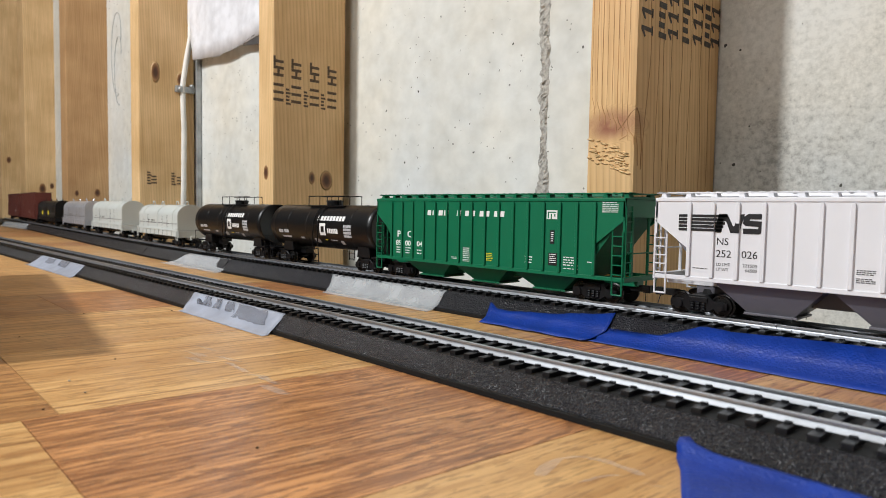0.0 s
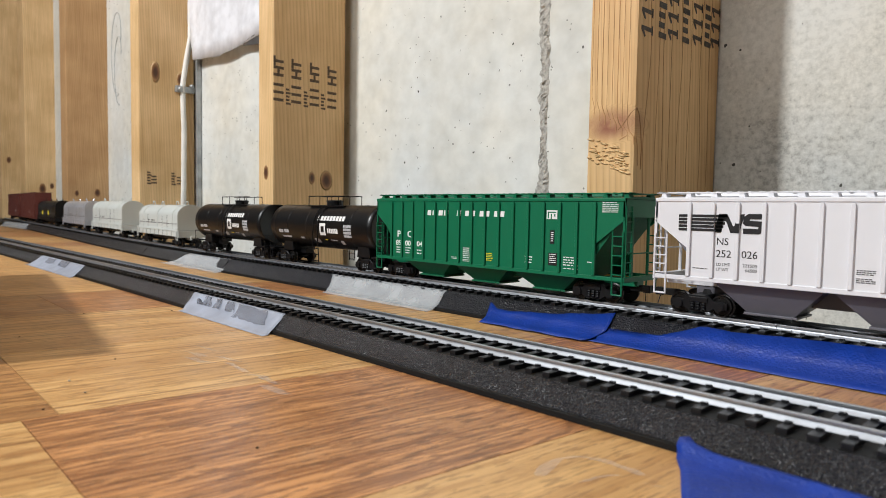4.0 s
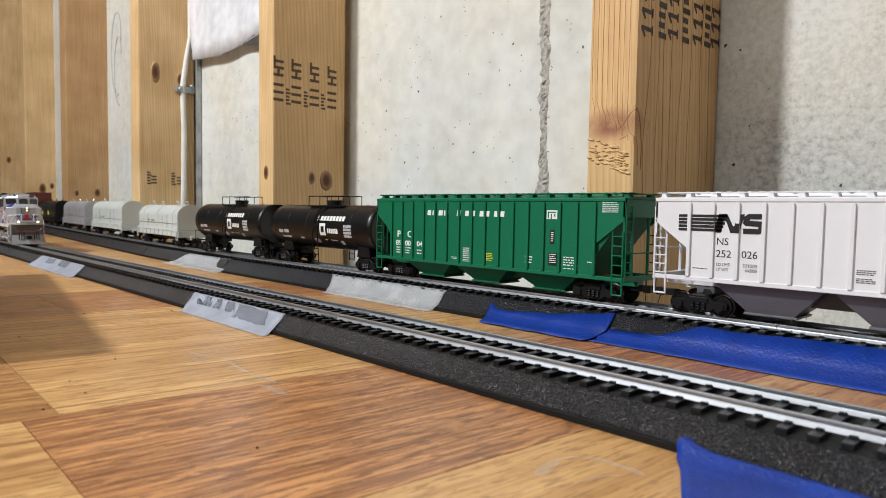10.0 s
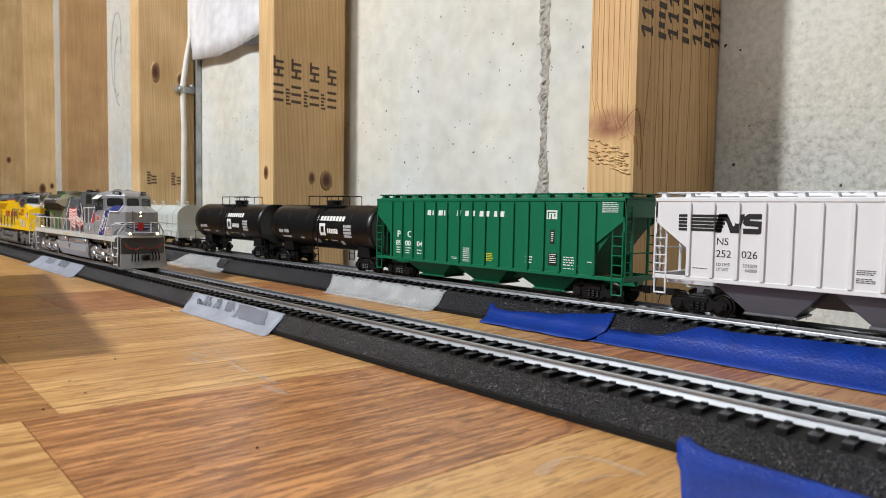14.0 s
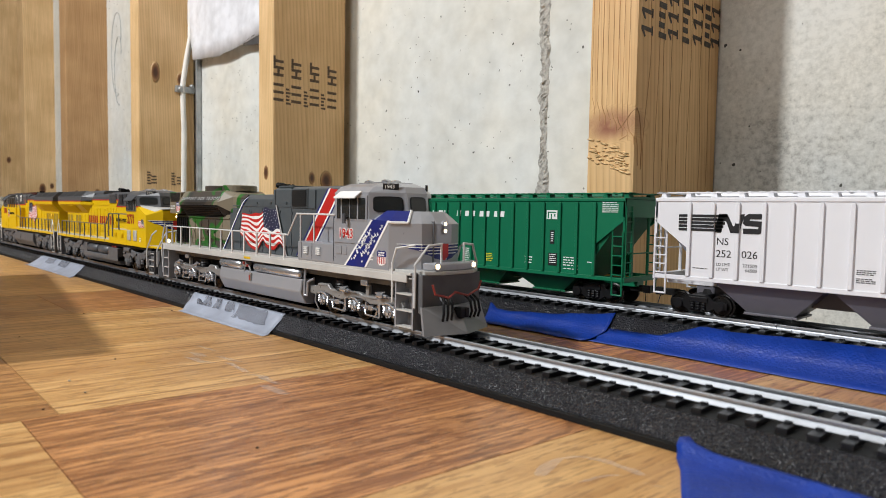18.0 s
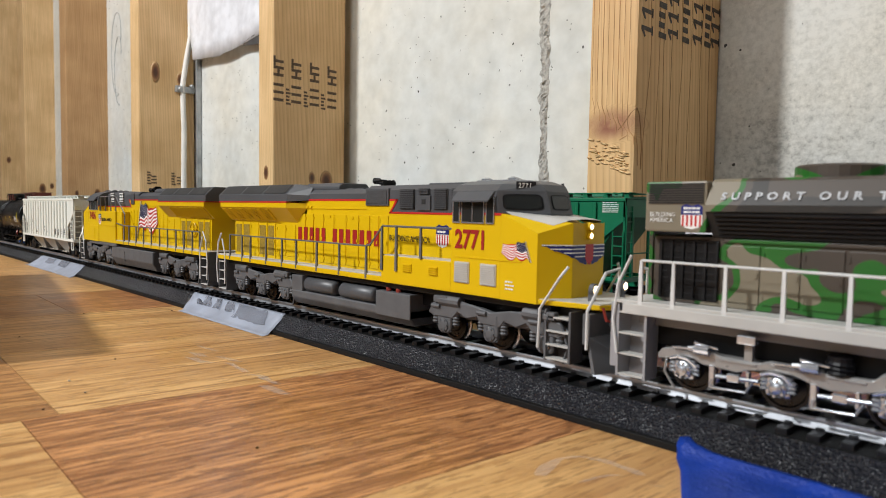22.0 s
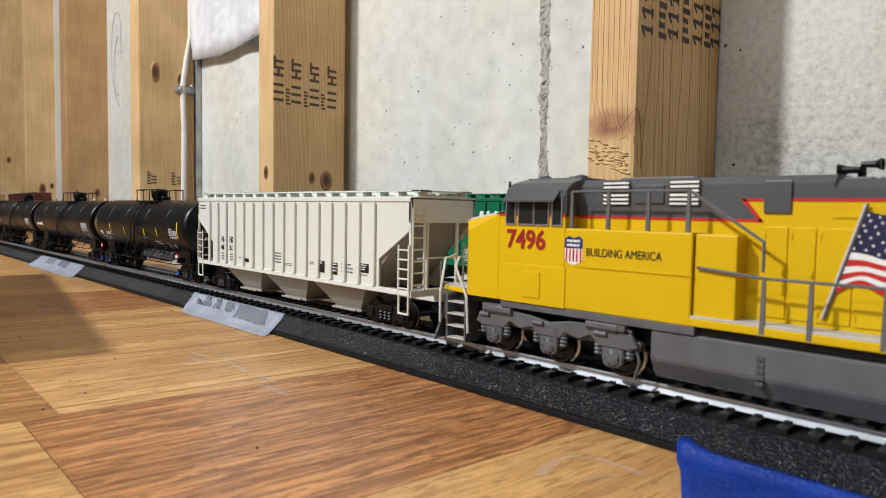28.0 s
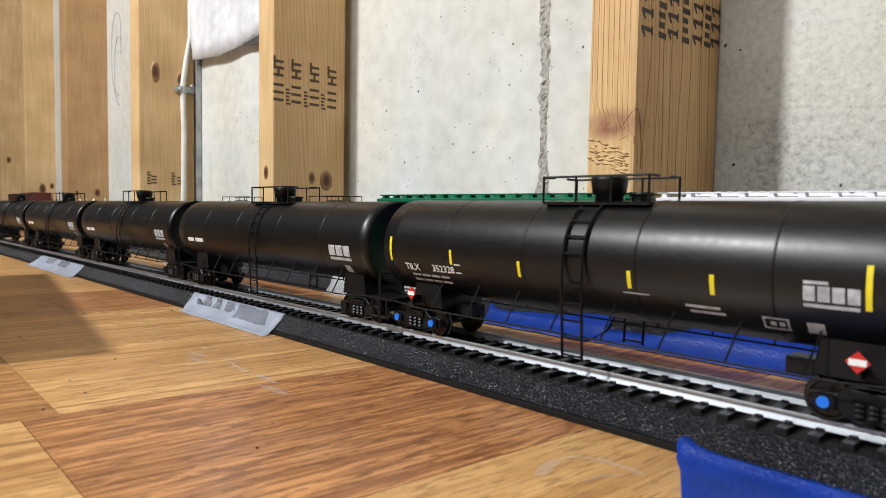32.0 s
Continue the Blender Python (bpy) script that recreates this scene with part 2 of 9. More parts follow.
# the planks lie slightly askew to the tracks
SKEW, SQUINT = 0.1, -0.02
WOODS = [wood_print("honey_oak_print", (0.74, 0.45, 0.18), (0.34, 0.145, 0.042), 0.95, 0.42, 0.55),
         wood_print("brown_oak_print", (0.66, 0.315, 0.12), (0.23, 0.084, 0.028), 0.5, 0.85, 0.7),
         wood_print("amber_oak_print", (0.6, 0.31, 0.11), (0.22, 0.085, 0.026), 0.7, 0.7, 0.6)]
BOARD = mat("dark_board_edge", (0.09, 0.05, 0.025), 0.6, vary=0.3)

X_L, X_R, Y_F, Y_B = -4000, 1300, -900, 335
table = root("table_top", pose(0, 0, 0), "long table top covered in honey and brown oak-print planks", "table")
part("board", boxed(X_L, X_R, Y_F, Y_B, -30, -2.0), BOARD, table)
for lx in (X_L + 60, -1400, X_R - 130):
    for ly in (Y_F + 60, Y_B - 130):
        part("leg", boxed(lx, lx + 70, ly, ly + 70, -950, -30, 3), BOARD, table)


def plank_mesh(w, ln, material):
    bm = bmesh.new()
    box(bm, 0.12, w - 0.12, 0.12, ln - 0.12, -2.0, 0.0, 0.1)
    for v in bm.verts:
        v.co.x, v.co.y = v.co.x + SKEW * v.co.y, v.co.y + SQUINT * v.co.x
    return mesh_of("plank", bm, material)


def lay_planks():
    rnd = random.Random(5)
    kinds = {}
    W = 93.4
    # x of each row's edge at y = 0, y of its first joint, and the prints along it
    rows = {0: (34.0, (0, 1, 1)), -1: (43.0, (2, 0, 2)), 1: (200.0, (0, 0, 1)), -2: (170.0, (0, 0, 1)), -3: (90.0, (2, 1, 0))}
    for k in range(-14, 6):
        x0 = -203.6 + W * k
        joint, order = rows.get(k, (rnd.uniform(-40, 300), [rnd.choice((0, 1, 2)) for _ in range(3)]))
        ends = [-700.0] + [y for y in (joint - 500, joint, joint + 500) if -660 < y < 315] + [Y_B - 12.0]
        for y0, y1 in zip(ends[:-1], ends[1:]):
            i = 0 if y1 <= joint - 400 else 1 if y0 >= joint - 1 else 0
            key = (round(y1 - y0, 1), order[i])
            if key not in kinds:
                kinds[key] = plank_mesh(W, y1 - y0, WOODS[order[i]])
            ob = new("plank", kinds[key])
            ob.parent = table
            ob.location = ((x0 + SKEW * y0) * MM, (y0 + SQUINT * x0) * MM, 0)
    bm = bmesh.new()
    box(bm, X_L, -1600, Y_F, Y_B, -2.0, -0.02)
    box(bm, 380, X_R, Y_F, Y_B, -2.0, -0.02)
    box(bm, -1600, 380, Y_F, -700, -2.0, -0.02)
    box(bm, -1600, 380, -700, Y_B, -2.0, -0.4)
    tagged(part("plank_field", bm, WOODS[2], table), kind="stuff")


# ---------------------------------------------------------------- the wall
def wood_stud(name, a, c, knot_at=None):
    """Pine with late-wood lines up the stud; knot_at: (x, y, z, radius) in metres of a knot that bends and stains them."""
    m, n, l, b = nodes_of(name)
    tc = n.new("ShaderNodeTexCoord")
    oi = n.new("ShaderNodeObjectInfo")
    sc = n.new("ShaderNodeVectorMath")
    sc.operation = "SCALE"
    sc.inputs["Scale"].default_value = 7.0
    l.new(oi.outputs["Random"], sc.inputs[0])
    ad = n.new("ShaderNodeVectorMath")
    ad.operation = "ADD"
    l.new(tc.outputs["Object"], ad.inputs[0])
    l.new(sc.outputs["Vector"], ad.inputs[1])
    mp = n.new("ShaderNodeMapping")
    mp.inputs["Scale"].default_value = (1.0, 1.0, 0.05)
    l.new(ad.outputs["Vector"], mp.inputs["Vector"])
    wv = n.new("ShaderNodeTexWave")
    wv.bands_direction, wv.wave_profile = "DIAGONAL", "SAW"
    wv.inputs["Scale"].default_value, wv.inputs["Distortion"].default_value = 150, 26
    wv.inputs["Detail"].default_value, wv.inputs["Detail Scale"].default_value = 2, 0.1
    no = n.new("ShaderNodeTexNoise")
    no.inputs["Scale"].default_value, no.inputs["Detail"].default_value = 260, 5
    blot = n.new("ShaderNodeTexNoise")
    blot.inputs["Scale"].default_value, blot.inputs["Detail"].default_value = 14, 3
    l.new(mp.outputs["Vector"], wv.inputs["Vector"])
    l.new(mp.outputs["Vector"], no.inputs["Vector"])
    l.new(ad.outputs["Vector"], blot.inputs["Vector"])
    s1 = n.new("ShaderNodeMath")
    s1.operation = "MULTIPLY_ADD"
    s1.inputs[1].default_value = 0.16
    l.new(wv.outputs["Fac"], s1.inputs[0])
    s2 = n.new("ShaderNodeMath")
    s2.operation = "MULTIPLY_ADD"
    s2.inputs[1].default_value = 0.34
    l.new(no.outputs["Fac"], s2.inputs[0])
    s3 = n.new("ShaderNodeMath")
    s3.operation = "MULTIPLY"
    s3.inputs[1].default_value = 0.5
    l.new(blot.outputs["Fac"], s3.inputs[0])
    l.new(s3.outputs[0], s2.inputs[2])
    l.new(s2.outputs[0], s1.inputs[2])
    r = n.new("ShaderNodeValToRGB")
    r.color_ramp.elements[0].position, r.color_ramp.elements[1].position = 0.32, 0.66
    r.color_ramp.elements[0].color, r.color_ramp.elements[1].color = (*a, 1), (*c, 1)
    l.new(s1.outputs[0], r.inputs["Fac"])
    line = n.new("ShaderNodeMath")
    line.operation = "POWER"
    line.inputs[1].default_value = 5.0
    l.new(wv.outputs["Fac"], line.inputs[0])
    soft = n.new("ShaderNodeMath")
    soft.operation = "MULTIPLY"
    soft.inputs[1].default_value = 0.58
    l.new(line.outputs[0], soft.inputs[0])
    late = n.new("ShaderNodeMix")
    late.data_type = "RGBA"
    late.inputs["B"].default_value = (a[0] * 0.62, a[1] * 0.5, a[2] * 0.4, 1)
    l.new(soft.outputs[0], late.inputs["Factor"])
    l.new(r.outputs["Color"], late.inputs["A"])
    colour = late.outputs["Result"]
    if knot_at:
        off = n.new("ShaderNodeVectorMath")
        off.operation = "SUBTRACT"
        off.inputs[1].default_value = knot_at[:3]
        l.new(tc.outputs["Object"], off.inputs[0])
        lean = n.new("ShaderNodeMapping")
        lean.inputs["Rotation"].default_value = (0, radians(-42), 0)
        lean.inputs["Scale"].default_value = (0.75, 1.0, 1.7)
        l.new(off.outputs["Vector"], lean.inputs["Vector"])
        ln = n.new("ShaderNodeVectorMath")
        ln.operation = "LENGTH"
        l.new(lean.outputs["Vector"], ln.inputs[0])
        near = n.new("ShaderNodeMapRange")
        near.interpolation_type = "SMOOTHSTEP"
        near.inputs["From Min"].default_value, near.inputs["From Max"].default_value = knot_at[3] * 0.15, knot_at[3]
        near.inputs["To Min"].default_value, near.inputs["To Max"].default_value = 1.0, 0.0
        l.new(ln.outputs["Value"], near.inputs["Value"])
        # lines lean into the knot
        push = n.new("ShaderNodeVectorMath")
        push.operation = "SCALE"
        push.inputs[0].default_value = (0.03, 0.03, 0.0)
        l.new(near.outputs["Result"], push.inputs["Scale"])
        bent = n.new("ShaderNodeVectorMath")
        bent.operation = "ADD"
        l.new(mp.outputs["Vector"], bent.inputs[0])
        l.new(push.outputs["Vector"], bent.inputs[1])
        l.new(bent.outputs["Vector"], wv.inputs["Vector"])
        blotch = n.new("ShaderNodeTexNoise")
        blotch.inputs["Scale"].default_value, blotch.inputs["Detail"].default_value = 120, 4
        l.new(tc.outputs["Object"], blotch.inputs["Vector"])
        amount = n.new("ShaderNodeMath")
        amount.operation = "MULTIPLY"
        l.new(near.outputs["Result"], amount.inputs[0])
        bm_ = n.new("ShaderNodeMapRange")
        bm_.inputs["From Min"].default_value, bm_.inputs["From Max"].default_value = 0.3, 0.6
        bm_.inputs["To Min"].default_value, bm_.inputs["To Max"].default_value = 0.55, 1.0
        l.new(blotch.outputs["Fac"], bm_.inputs["Value"])
        l.new(bm_.outputs["Result"], amount.inputs[1])
        stain = n.new("ShaderNodeMix")
        stain.data_type = "RGBA"
        stain.inputs["B"].default_value = (0.27, 0.095, 0.05, 1)
        l.new(amount.outputs[0], stain.inputs["Factor"])
        l.new(colour, stain.inputs["A"])
        colour = stain.outputs["Result"]
    l.new(colour, b.inputs["Base Color"])
    b.inputs["Roughness"].default_value = 0.62
    bp = n.new("ShaderNodeBump")
    bp.inputs["Strength"].default_value, bp.inputs["Distance"].default_value = 0.12, 0.0004
    l.new(no.outputs[0], bp.inputs["Height"])
    l.new(bp.outputs["Normal"], b.inputs["Normal"])
    return m


PINE = wood_stud("pine_lumber", (0.52, 0.33, 0.14), (0.82, 0.58, 0.31))
PINE_KNOT = wood_stud("knotty_pine_lumber", (0.56, 0.33, 0.135), (0.82, 0.56, 0.28), (0.0165, 0.0, 0.1105, 0.021))
PINE_B = wood_stud("reddish_pine_lumber", (0.36, 0.2, 0.085), (0.58, 0.37, 0.18))
STAMP = mat("black_ink", (0.055, 0.04, 0.028), 0.6, vary=0.5, scale=400)


def concrete():
    m, n, l, b = nodes_of("poured_concrete")
    tc = n.new("ShaderNodeTexCoord")
    big = n.new("ShaderNodeTexNoise")
    big.inputs["Scale"].default_value, big.inputs["Detail"].default_value = 7, 6
    mid = n.new("ShaderNodeTexNoise")
    mid.inputs["Scale"].default_value, mid.inputs["Detail"].default_value = 55, 8
    pit = n.new("ShaderNodeTexVoronoi")
    pit.inputs["Scale"].default_value = 190
    pn = n.new("ShaderNodeTexNoise")
    pn.inputs["Scale"].default_value = 60
    for t in (big, mid, pit, pn):
        l.new(tc.outputs["Object"], t.inputs["Vector"])
    r = n.new("ShaderNodeValToRGB")
    e = r.color_ramp.elements
    e[0].position, e[0].color = 0.3, (0.55, 0.54, 0.5, 1)
    e[1].position, e[1].color = 0.7, (0.78, 0.775, 0.74, 1)
    ad = n.new("ShaderNodeMath")
    ad.operation = "MULTIPLY_ADD"
    ad.inputs[1].default_value = 0.5
    hf = n.new("ShaderNodeMath")
    hf.operation = "MULTIPLY"
    hf.inputs[1].default_value = 0.5
    l.new(mid.outputs["Fac"], ad.inputs[0])
    l.new(big.outputs["Fac"], hf.inputs[0])
    l.new(hf.outputs[0], ad.inputs[2])
    l.new(ad.outputs[0], r.inputs["Fac"])
    # small dark pits where the cells and a noise agree
    c1 = n.new("ShaderNodeMath")
    c1.operation = "LESS_THAN"
    c1.inputs[1].default_value = 0.16
    l.new(pit.outputs["Distance"], c1.inputs[0])
    c2 = n.new("ShaderNodeMath")
    c2.operation = "GREATER_THAN"
    c2.inputs[1].default_value = 0.6
    l.new(pn.outputs["Fac"], c2.inputs[0])
    c3 = n.new("ShaderNodeMath")
    c3.operation = "MULTIPLY"
    l.new(c1.outputs[0], c3.inputs[0])
    l.new(c2.outputs[0], c3.inputs[1])
    mixn = n.new("ShaderNodeMix")
    mixn.data_type = "RGBA"
    l.new(c3.outputs[0], mixn.inputs["Factor"])
    l.new(r.outputs["Color"], mixn.inputs["A"])
    mixn.inputs["B"].default_value = (0.22, 0.215, 0.2, 1)
    # sparse black air holes
    hole = n.new("ShaderNodeTexVoronoi")
    hole.inputs["Scale"].default_value = 95
    hn = n.new("ShaderNodeTexNoise")
    hn.inputs["Scale"].default_value, hn.inputs["Detail"].default_value = 300, 2
    hm = n.new("ShaderNodeVectorMath")
    hm.operation = "MULTIPLY_ADD"
    hm.inputs[1].default_value = (0.004, 0.004, 0.004)
    l.new(tc.outputs["Object"], hn.inputs["Vector"])
    l.new(hn.outputs["Color"], hm.inputs[0])
    l.new(tc.outputs["Object"], hm.inputs[2])
    l.new(hm.outputs["Vector"], hole.inputs["Vector"])
    hs = n.new("ShaderNodeSeparateColor")
    l.new(hole.outputs["Color"], hs.inputs[0])
    hr = n.new("ShaderNodeMath")
    hr.operation = "MULTIPLY"
    hr.inputs[1].default_value = 0.11
    l.new(hs.outputs[0], hr.inputs[0])
    hl = n.new("ShaderNodeMath")
    hl.operation = "LESS_THAN"
    l.new(hole.outputs["Distance"], hl.inputs[0])
    l.new(hr.outputs[0], hl.inputs[1])
    # cool and warm washes over the pale pour
    wash = n.new("ShaderNodeTexNoise")
    wash.inputs["Scale"].default_value, wash.inputs["Detail"].default_value = 9, 5
    l.new(tc.outputs["Object"], wash.inputs["Vector"])
    wc = n.new("ShaderNodeValToRGB")
    we = wc.color_ramp.elements
    we[0].position, we[0].color = 0.32, (0.93, 0.97, 1.0, 1)
    we[1].position, we[1].color = 0.66, (1.0, 0.985, 0.93, 1)
    l.new(wash.outputs["Fac"], wc.inputs["Fac"])
    # a greyer, more pitted pour from the right-hand stud on
    sx = n.new("ShaderNodeSeparateXYZ")
    l.new(tc.outputs["Object"], sx.inputs[0])
    pour = n.new("ShaderNodeMapRange")
    pour.interpolation_type = "SMOOTHSTEP"
    pour.inputs["From Min"].default_value, pour.inputs["From Max"].default_value = -0.24, -0.17
    l.new(sx.outputs["X"], pour.inputs["Value"])
    spk = n.new("ShaderNodeTexNoise")
    spk.inputs["Scale"].default_value, spk.inputs["Detail"].default_value, spk.inputs["Roughness"].default_value = 230, 10, 0.72
    l.new(tc.outputs["Object"], spk.inputs["Vector"])
    gr = n.new("ShaderNodeValToRGB")
    ge = gr.color_ramp.elements
    ge[0].position, ge[0].color = 0.385, (0.315, 0.3, 0.275, 1)
    ge[1].position, ge[1].color = 0.56, (0.72, 0.695, 0.65, 1)
    k = ge.new(0.455)
    k.color = (0.545, 0.525, 0.485, 1)
    blend = n.new("ShaderNodeMath")
    blend.operation = "MULTIPLY_ADD"
    blend.inputs[1].default_value, blend.inputs[2].default_value = 0.45, 0.0
    l.new(big.outputs["Fac"], blend.inputs[0])
    sm2 = n.new("ShaderNodeMath")
    sm2.operation = "MULTIPLY_ADD"
    sm2.inputs[1].default_value = 0.55
    l.new(spk.outputs["Fac"], sm2.inputs[0])
    l.new(blend.outputs[0], sm2.inputs[2])
    l.new(sm2.outputs[0], gr.inputs["Fac"])
    amount = n.new("ShaderNodeMath")
    amount.operation = "MULTIPLY"
    amount.inputs[1].default_value = 0.85
    l.new(pour.outputs["Result"], amount.inputs[0])
    mix2 = n.new("ShaderNodeMix")
    mix2.data_type = "RGBA"
    l.new(amount.outputs[0], mix2.inputs["Factor"])
    l.new(mixn.outputs["Result"], mix2.inputs["A"])
    l.new(gr.outputs["Color"], mix2.inputs["B"])
    tint = n.new("ShaderNodeMix")
    tint.data_type, tint.blend_type = "RGBA", "MULTIPLY"
    tint.inputs["Factor"].default_value = 1.0
    l.new(mix2.outputs["Result"], tint.inputs["A"])
    l.new(wc.outputs["Color"], tint.inputs["B"])
    holes = n.new("ShaderNodeMix")
    holes.data_type = "RGBA"
    holes.inputs["B"].default_value = (0.07, 0.068, 0.06, 1)
    l.new(hl.outputs[0], holes.inputs["Factor"])
    l.new(tint.outputs["Result"], holes.inputs["A"])
    l.new(holes.outputs["Result"], b.inputs["Base Color"])
    b.inputs["Roughness"].default_value = 0.85
    bp = n.new("ShaderNodeBump")
    bp.inputs["Strength"].default_value, bp.inputs["Distance"].default_value = 0.35, 0.0015
    l.new(mid.outputs["Fac"], bp.inputs["Height"])
    l.new(bp.outputs["Normal"], b.inputs["Normal"])
    return m


CONCRETE = concrete()
PLASTER = mat("plain_basement_wall", (0.55, 0.54, 0.52), 0.9, vary=0.1, scale=4)
DARKFLOOR = mat("concrete_floor_paint", (0.3, 0.3, 0.29), 0.8, vary=0.2, scale=5)

north = part("wall_north", boxed(-4300, 2700, 0, 200, -950, 1499), CONCRETE, None)
north.matrix_world = pose(0, 0.447, 0, 0, 0, -0.6)
tagged(north, "pale poured concrete foundation wall", "wall", kind="structure")
tagged(part("wall_south", boxed(-4300, 2600, -3200, -3100, -950, 1500), PLASTER, None), "plain basement wall", "wall", kind="structure")
tagged(part("wall_west", boxed(-4400, -4300, -3200, 640, -950, 1500), PLASTER, None), "plain basement wall", "wall", kind="structure")
tagged(part("wall_east", boxed(2600, 2700, -3200, 640, -950, 1500), PLASTER, None), "plain basement wall", "wall", kind="structure")
tagged(part("floor", boxed(-4400, 2700, -3200, 640, -1000, -950), DARKFLOOR, None), "bare concrete basement floor", "floor", kind="structure")
tagged(part("ceiling", boxed(-4400, 2700, -3200, 640, 1500, 1560), PLASTER, None), "plain basement ceiling", "ceiling", kind="structure")


def stud(x, y, w, d, material, label):
    ob = part("wall_stud", boxed(0, w, 0, d, -950, 1498, 2.5), material, None)
    ob.location = (x * MM, y * MM, 0)
    return tagged(ob, label, "wall stud", "wall studs", "structure")


STUDS = [stud(-227, 340, 32, 108, PINE_KNOT, "pale pine wall stud with a large knot and black grade stamps"),
         stud(-658, 352, 32, 92, PINE, "pale pine wall stud with dark knots and black grade stamps"),
         stud(-1098, 366, 35, 88, PINE, "pale pine wall stud beside a white cable"),
         stud(-1571, 382, 42, 82, PINE_B, "reddish pine wall stud against the concrete"),
         stud(-2043, 398, 65, 74, PINE, "pale pine wall stud with a knot"),
         stud(-2412, 410, 62, 62, PINE, "pale pine wall stud against the concrete"),
         stud(-3060, 419, 50, 77, PINE, "pale pine wall stud against the concrete")]

# ---------------------------------------------------------------- tracks
def speckled():
    m, n, l, b = nodes_of("speckled_roadbed_plastic")
    tc = n.new("ShaderNodeTexCoord")
    v = n.new("ShaderNodeTexVoronoi")
    v.inputs["Scale"].default_value = 1300
    no = n.new("ShaderNodeTexNoise")
    no.inputs["Scale"].default_value = 40
    l.new(tc.outputs["Object"], v.inputs["Vector"])
    l.new(tc.outputs["Object"], no.inputs["Vector"])
    r = n.new("ShaderNodeValToRGB")
    r.color_ramp.elements[0].color, r.color_ramp.elements[1].color = (0.007, 0.0075, 0.01, 1), (0.018, 0.019, 0.025, 1)
    l.new(no.outputs["Fac"], r.inputs["Fac"])
    l.new(r.outputs["Color"], b.inputs["Base Color"])
    b.inputs["Roughness"].default_value = 0.3
    b.inputs["Specular IOR Level"].default_value = 0.55
    bp = n.new("ShaderNodeBump")
    bp.inputs["Strength"].default_value, bp.inputs["Distance"].default_value = 1.0, 0.0007
    l.new(v.outputs["Distance"], bp.inputs["Height"])
    l.new(bp.outputs["Normal"], b.inputs["Normal"])
    return m


ROADBED = speckled()
LIP = mat("black_roadbed_lip", (0.005, 0.005, 0.005), 0.6, vary=0.2, spec=0.25)
SECTION = 228.6
TIES = 34


def roadbed_mesh():
    bm = bmesh.new()
    prof = [(-24.0, 0.0), (-24.0, 1.4), (-17.0, 7.6), (17.0, 7.6), (24.0, 1.4), (24.0, 0.0)]
    section(bm, prof, 0.15, SECTION - 0.15)
    return mesh_of("roadbed", bm, ROADBED)


def rail_mesh():
    bm = bmesh.new()
    half = [(1.15, 9.15), (1.15, 9.35), (0.42, 10.15), (0.3, 10.5), (0.3, 10.75), (0.6, 10.95), (0.6, 11.6), (0.45, 11.75)]
    prof = [(-y, z) for y, z in half] + half[::-1]
    section(bm, prof, 0.12, SECTION - 0.12)
    return mesh_of("rail", bm, RAIL)


def tie_mesh():
    bm = bmesh.new()
    box(bm, -1.35, 1.35, -15.3, 15.3, 7.0, 9.15, 0.25)
    for y in (-9.0, 9.0):
        for s in (-1.5, 1.5):
            box(bm, -0.8, 0.8, y + s - 0.5, y + s + 0.5, 9.0, 9.75)
    return mesh_of("tie", bm, TIE)


ROADBED_ME, RAIL_ME, TIE_ME = roadbed_mesh(), rail_mesh(), tie_mesh()
JOINER_ME = mesh_of("rail_joiner", boxed(-6, 6, -1.3, 1.3, 9.2, 10.2, 0.2), RAIL)


def joined_ties():
    bm = bmesh.new()
    for i in range(TIES):
        x = SECTION * (i + 0.5) / TIES
        box(bm, x - 1.35, x + 1.35, -15.3, 15.3, 7.0, 9.15)
    return mesh_of("ties", bm, TIE)


def tall_roadbed_mesh():
    bm = bmesh.new()
    section(bm, [(-24.5, 0.0), (-24.5, 1.6), (-17.0, 11.0), (17.0, 11.0), (24.5, 1.6), (24.5, 0.0)], 0.15, SECTION - 0.15)
    return mesh_of("roadbed", bm, ROADBED)


TALL_ME = tall_roadbed_mesh()
# thin black sheet that stands in for the shade between the ties
BED_SHADE_ME = mesh_of("bed_shade", boxed(0.3, SECTION - 0.3, -16.6, 16.6, -0.1, 0.05), LIP)
LIP_ME = mesh_of("roadbed_lip", boxed(0.2, SECTION - 0.2, -0.9, 0.9, 0.0, 1.9, 0.25), LIP)


def track_section(m, near, label, lift=0.0, gauge=9.0):
    t = root("track_section", m, label, "model track", "track sections")
    part("roadbed", TALL_ME if lift else ROADBED_ME, None, t)
    part("bed_shade", BED_SHADE_ME, None, t).location.z = (11.0 if lift else 7.6) * MM
    for s in (-1, 1):
        lip = part("roadbed_lip", LIP_ME, None, t)
        lip.location.y = s * (24.9 if lift else 24.4) * MM
    for y in (-gauge, gauge):
        r = part("rail", RAIL_ME, None, t)
        r.location = (0, y * MM, lift * MM)
        j = part("rail_joiner", JOINER_ME, None, t)
        j.location = (0, y * MM, lift * MM)
    if near:
        for i in range(TIES):
            k = part("tie", TIE_ME, None, t)
            k.location = (SECTION * (i + 0.5) / TIES * MM, 0, lift * MM)
    else:
        k = tagged(part("ties", TIES_ME, None, t), kind="stuff")
        k.location.z = lift * MM
    return t


TIES_ME = joined_ties()


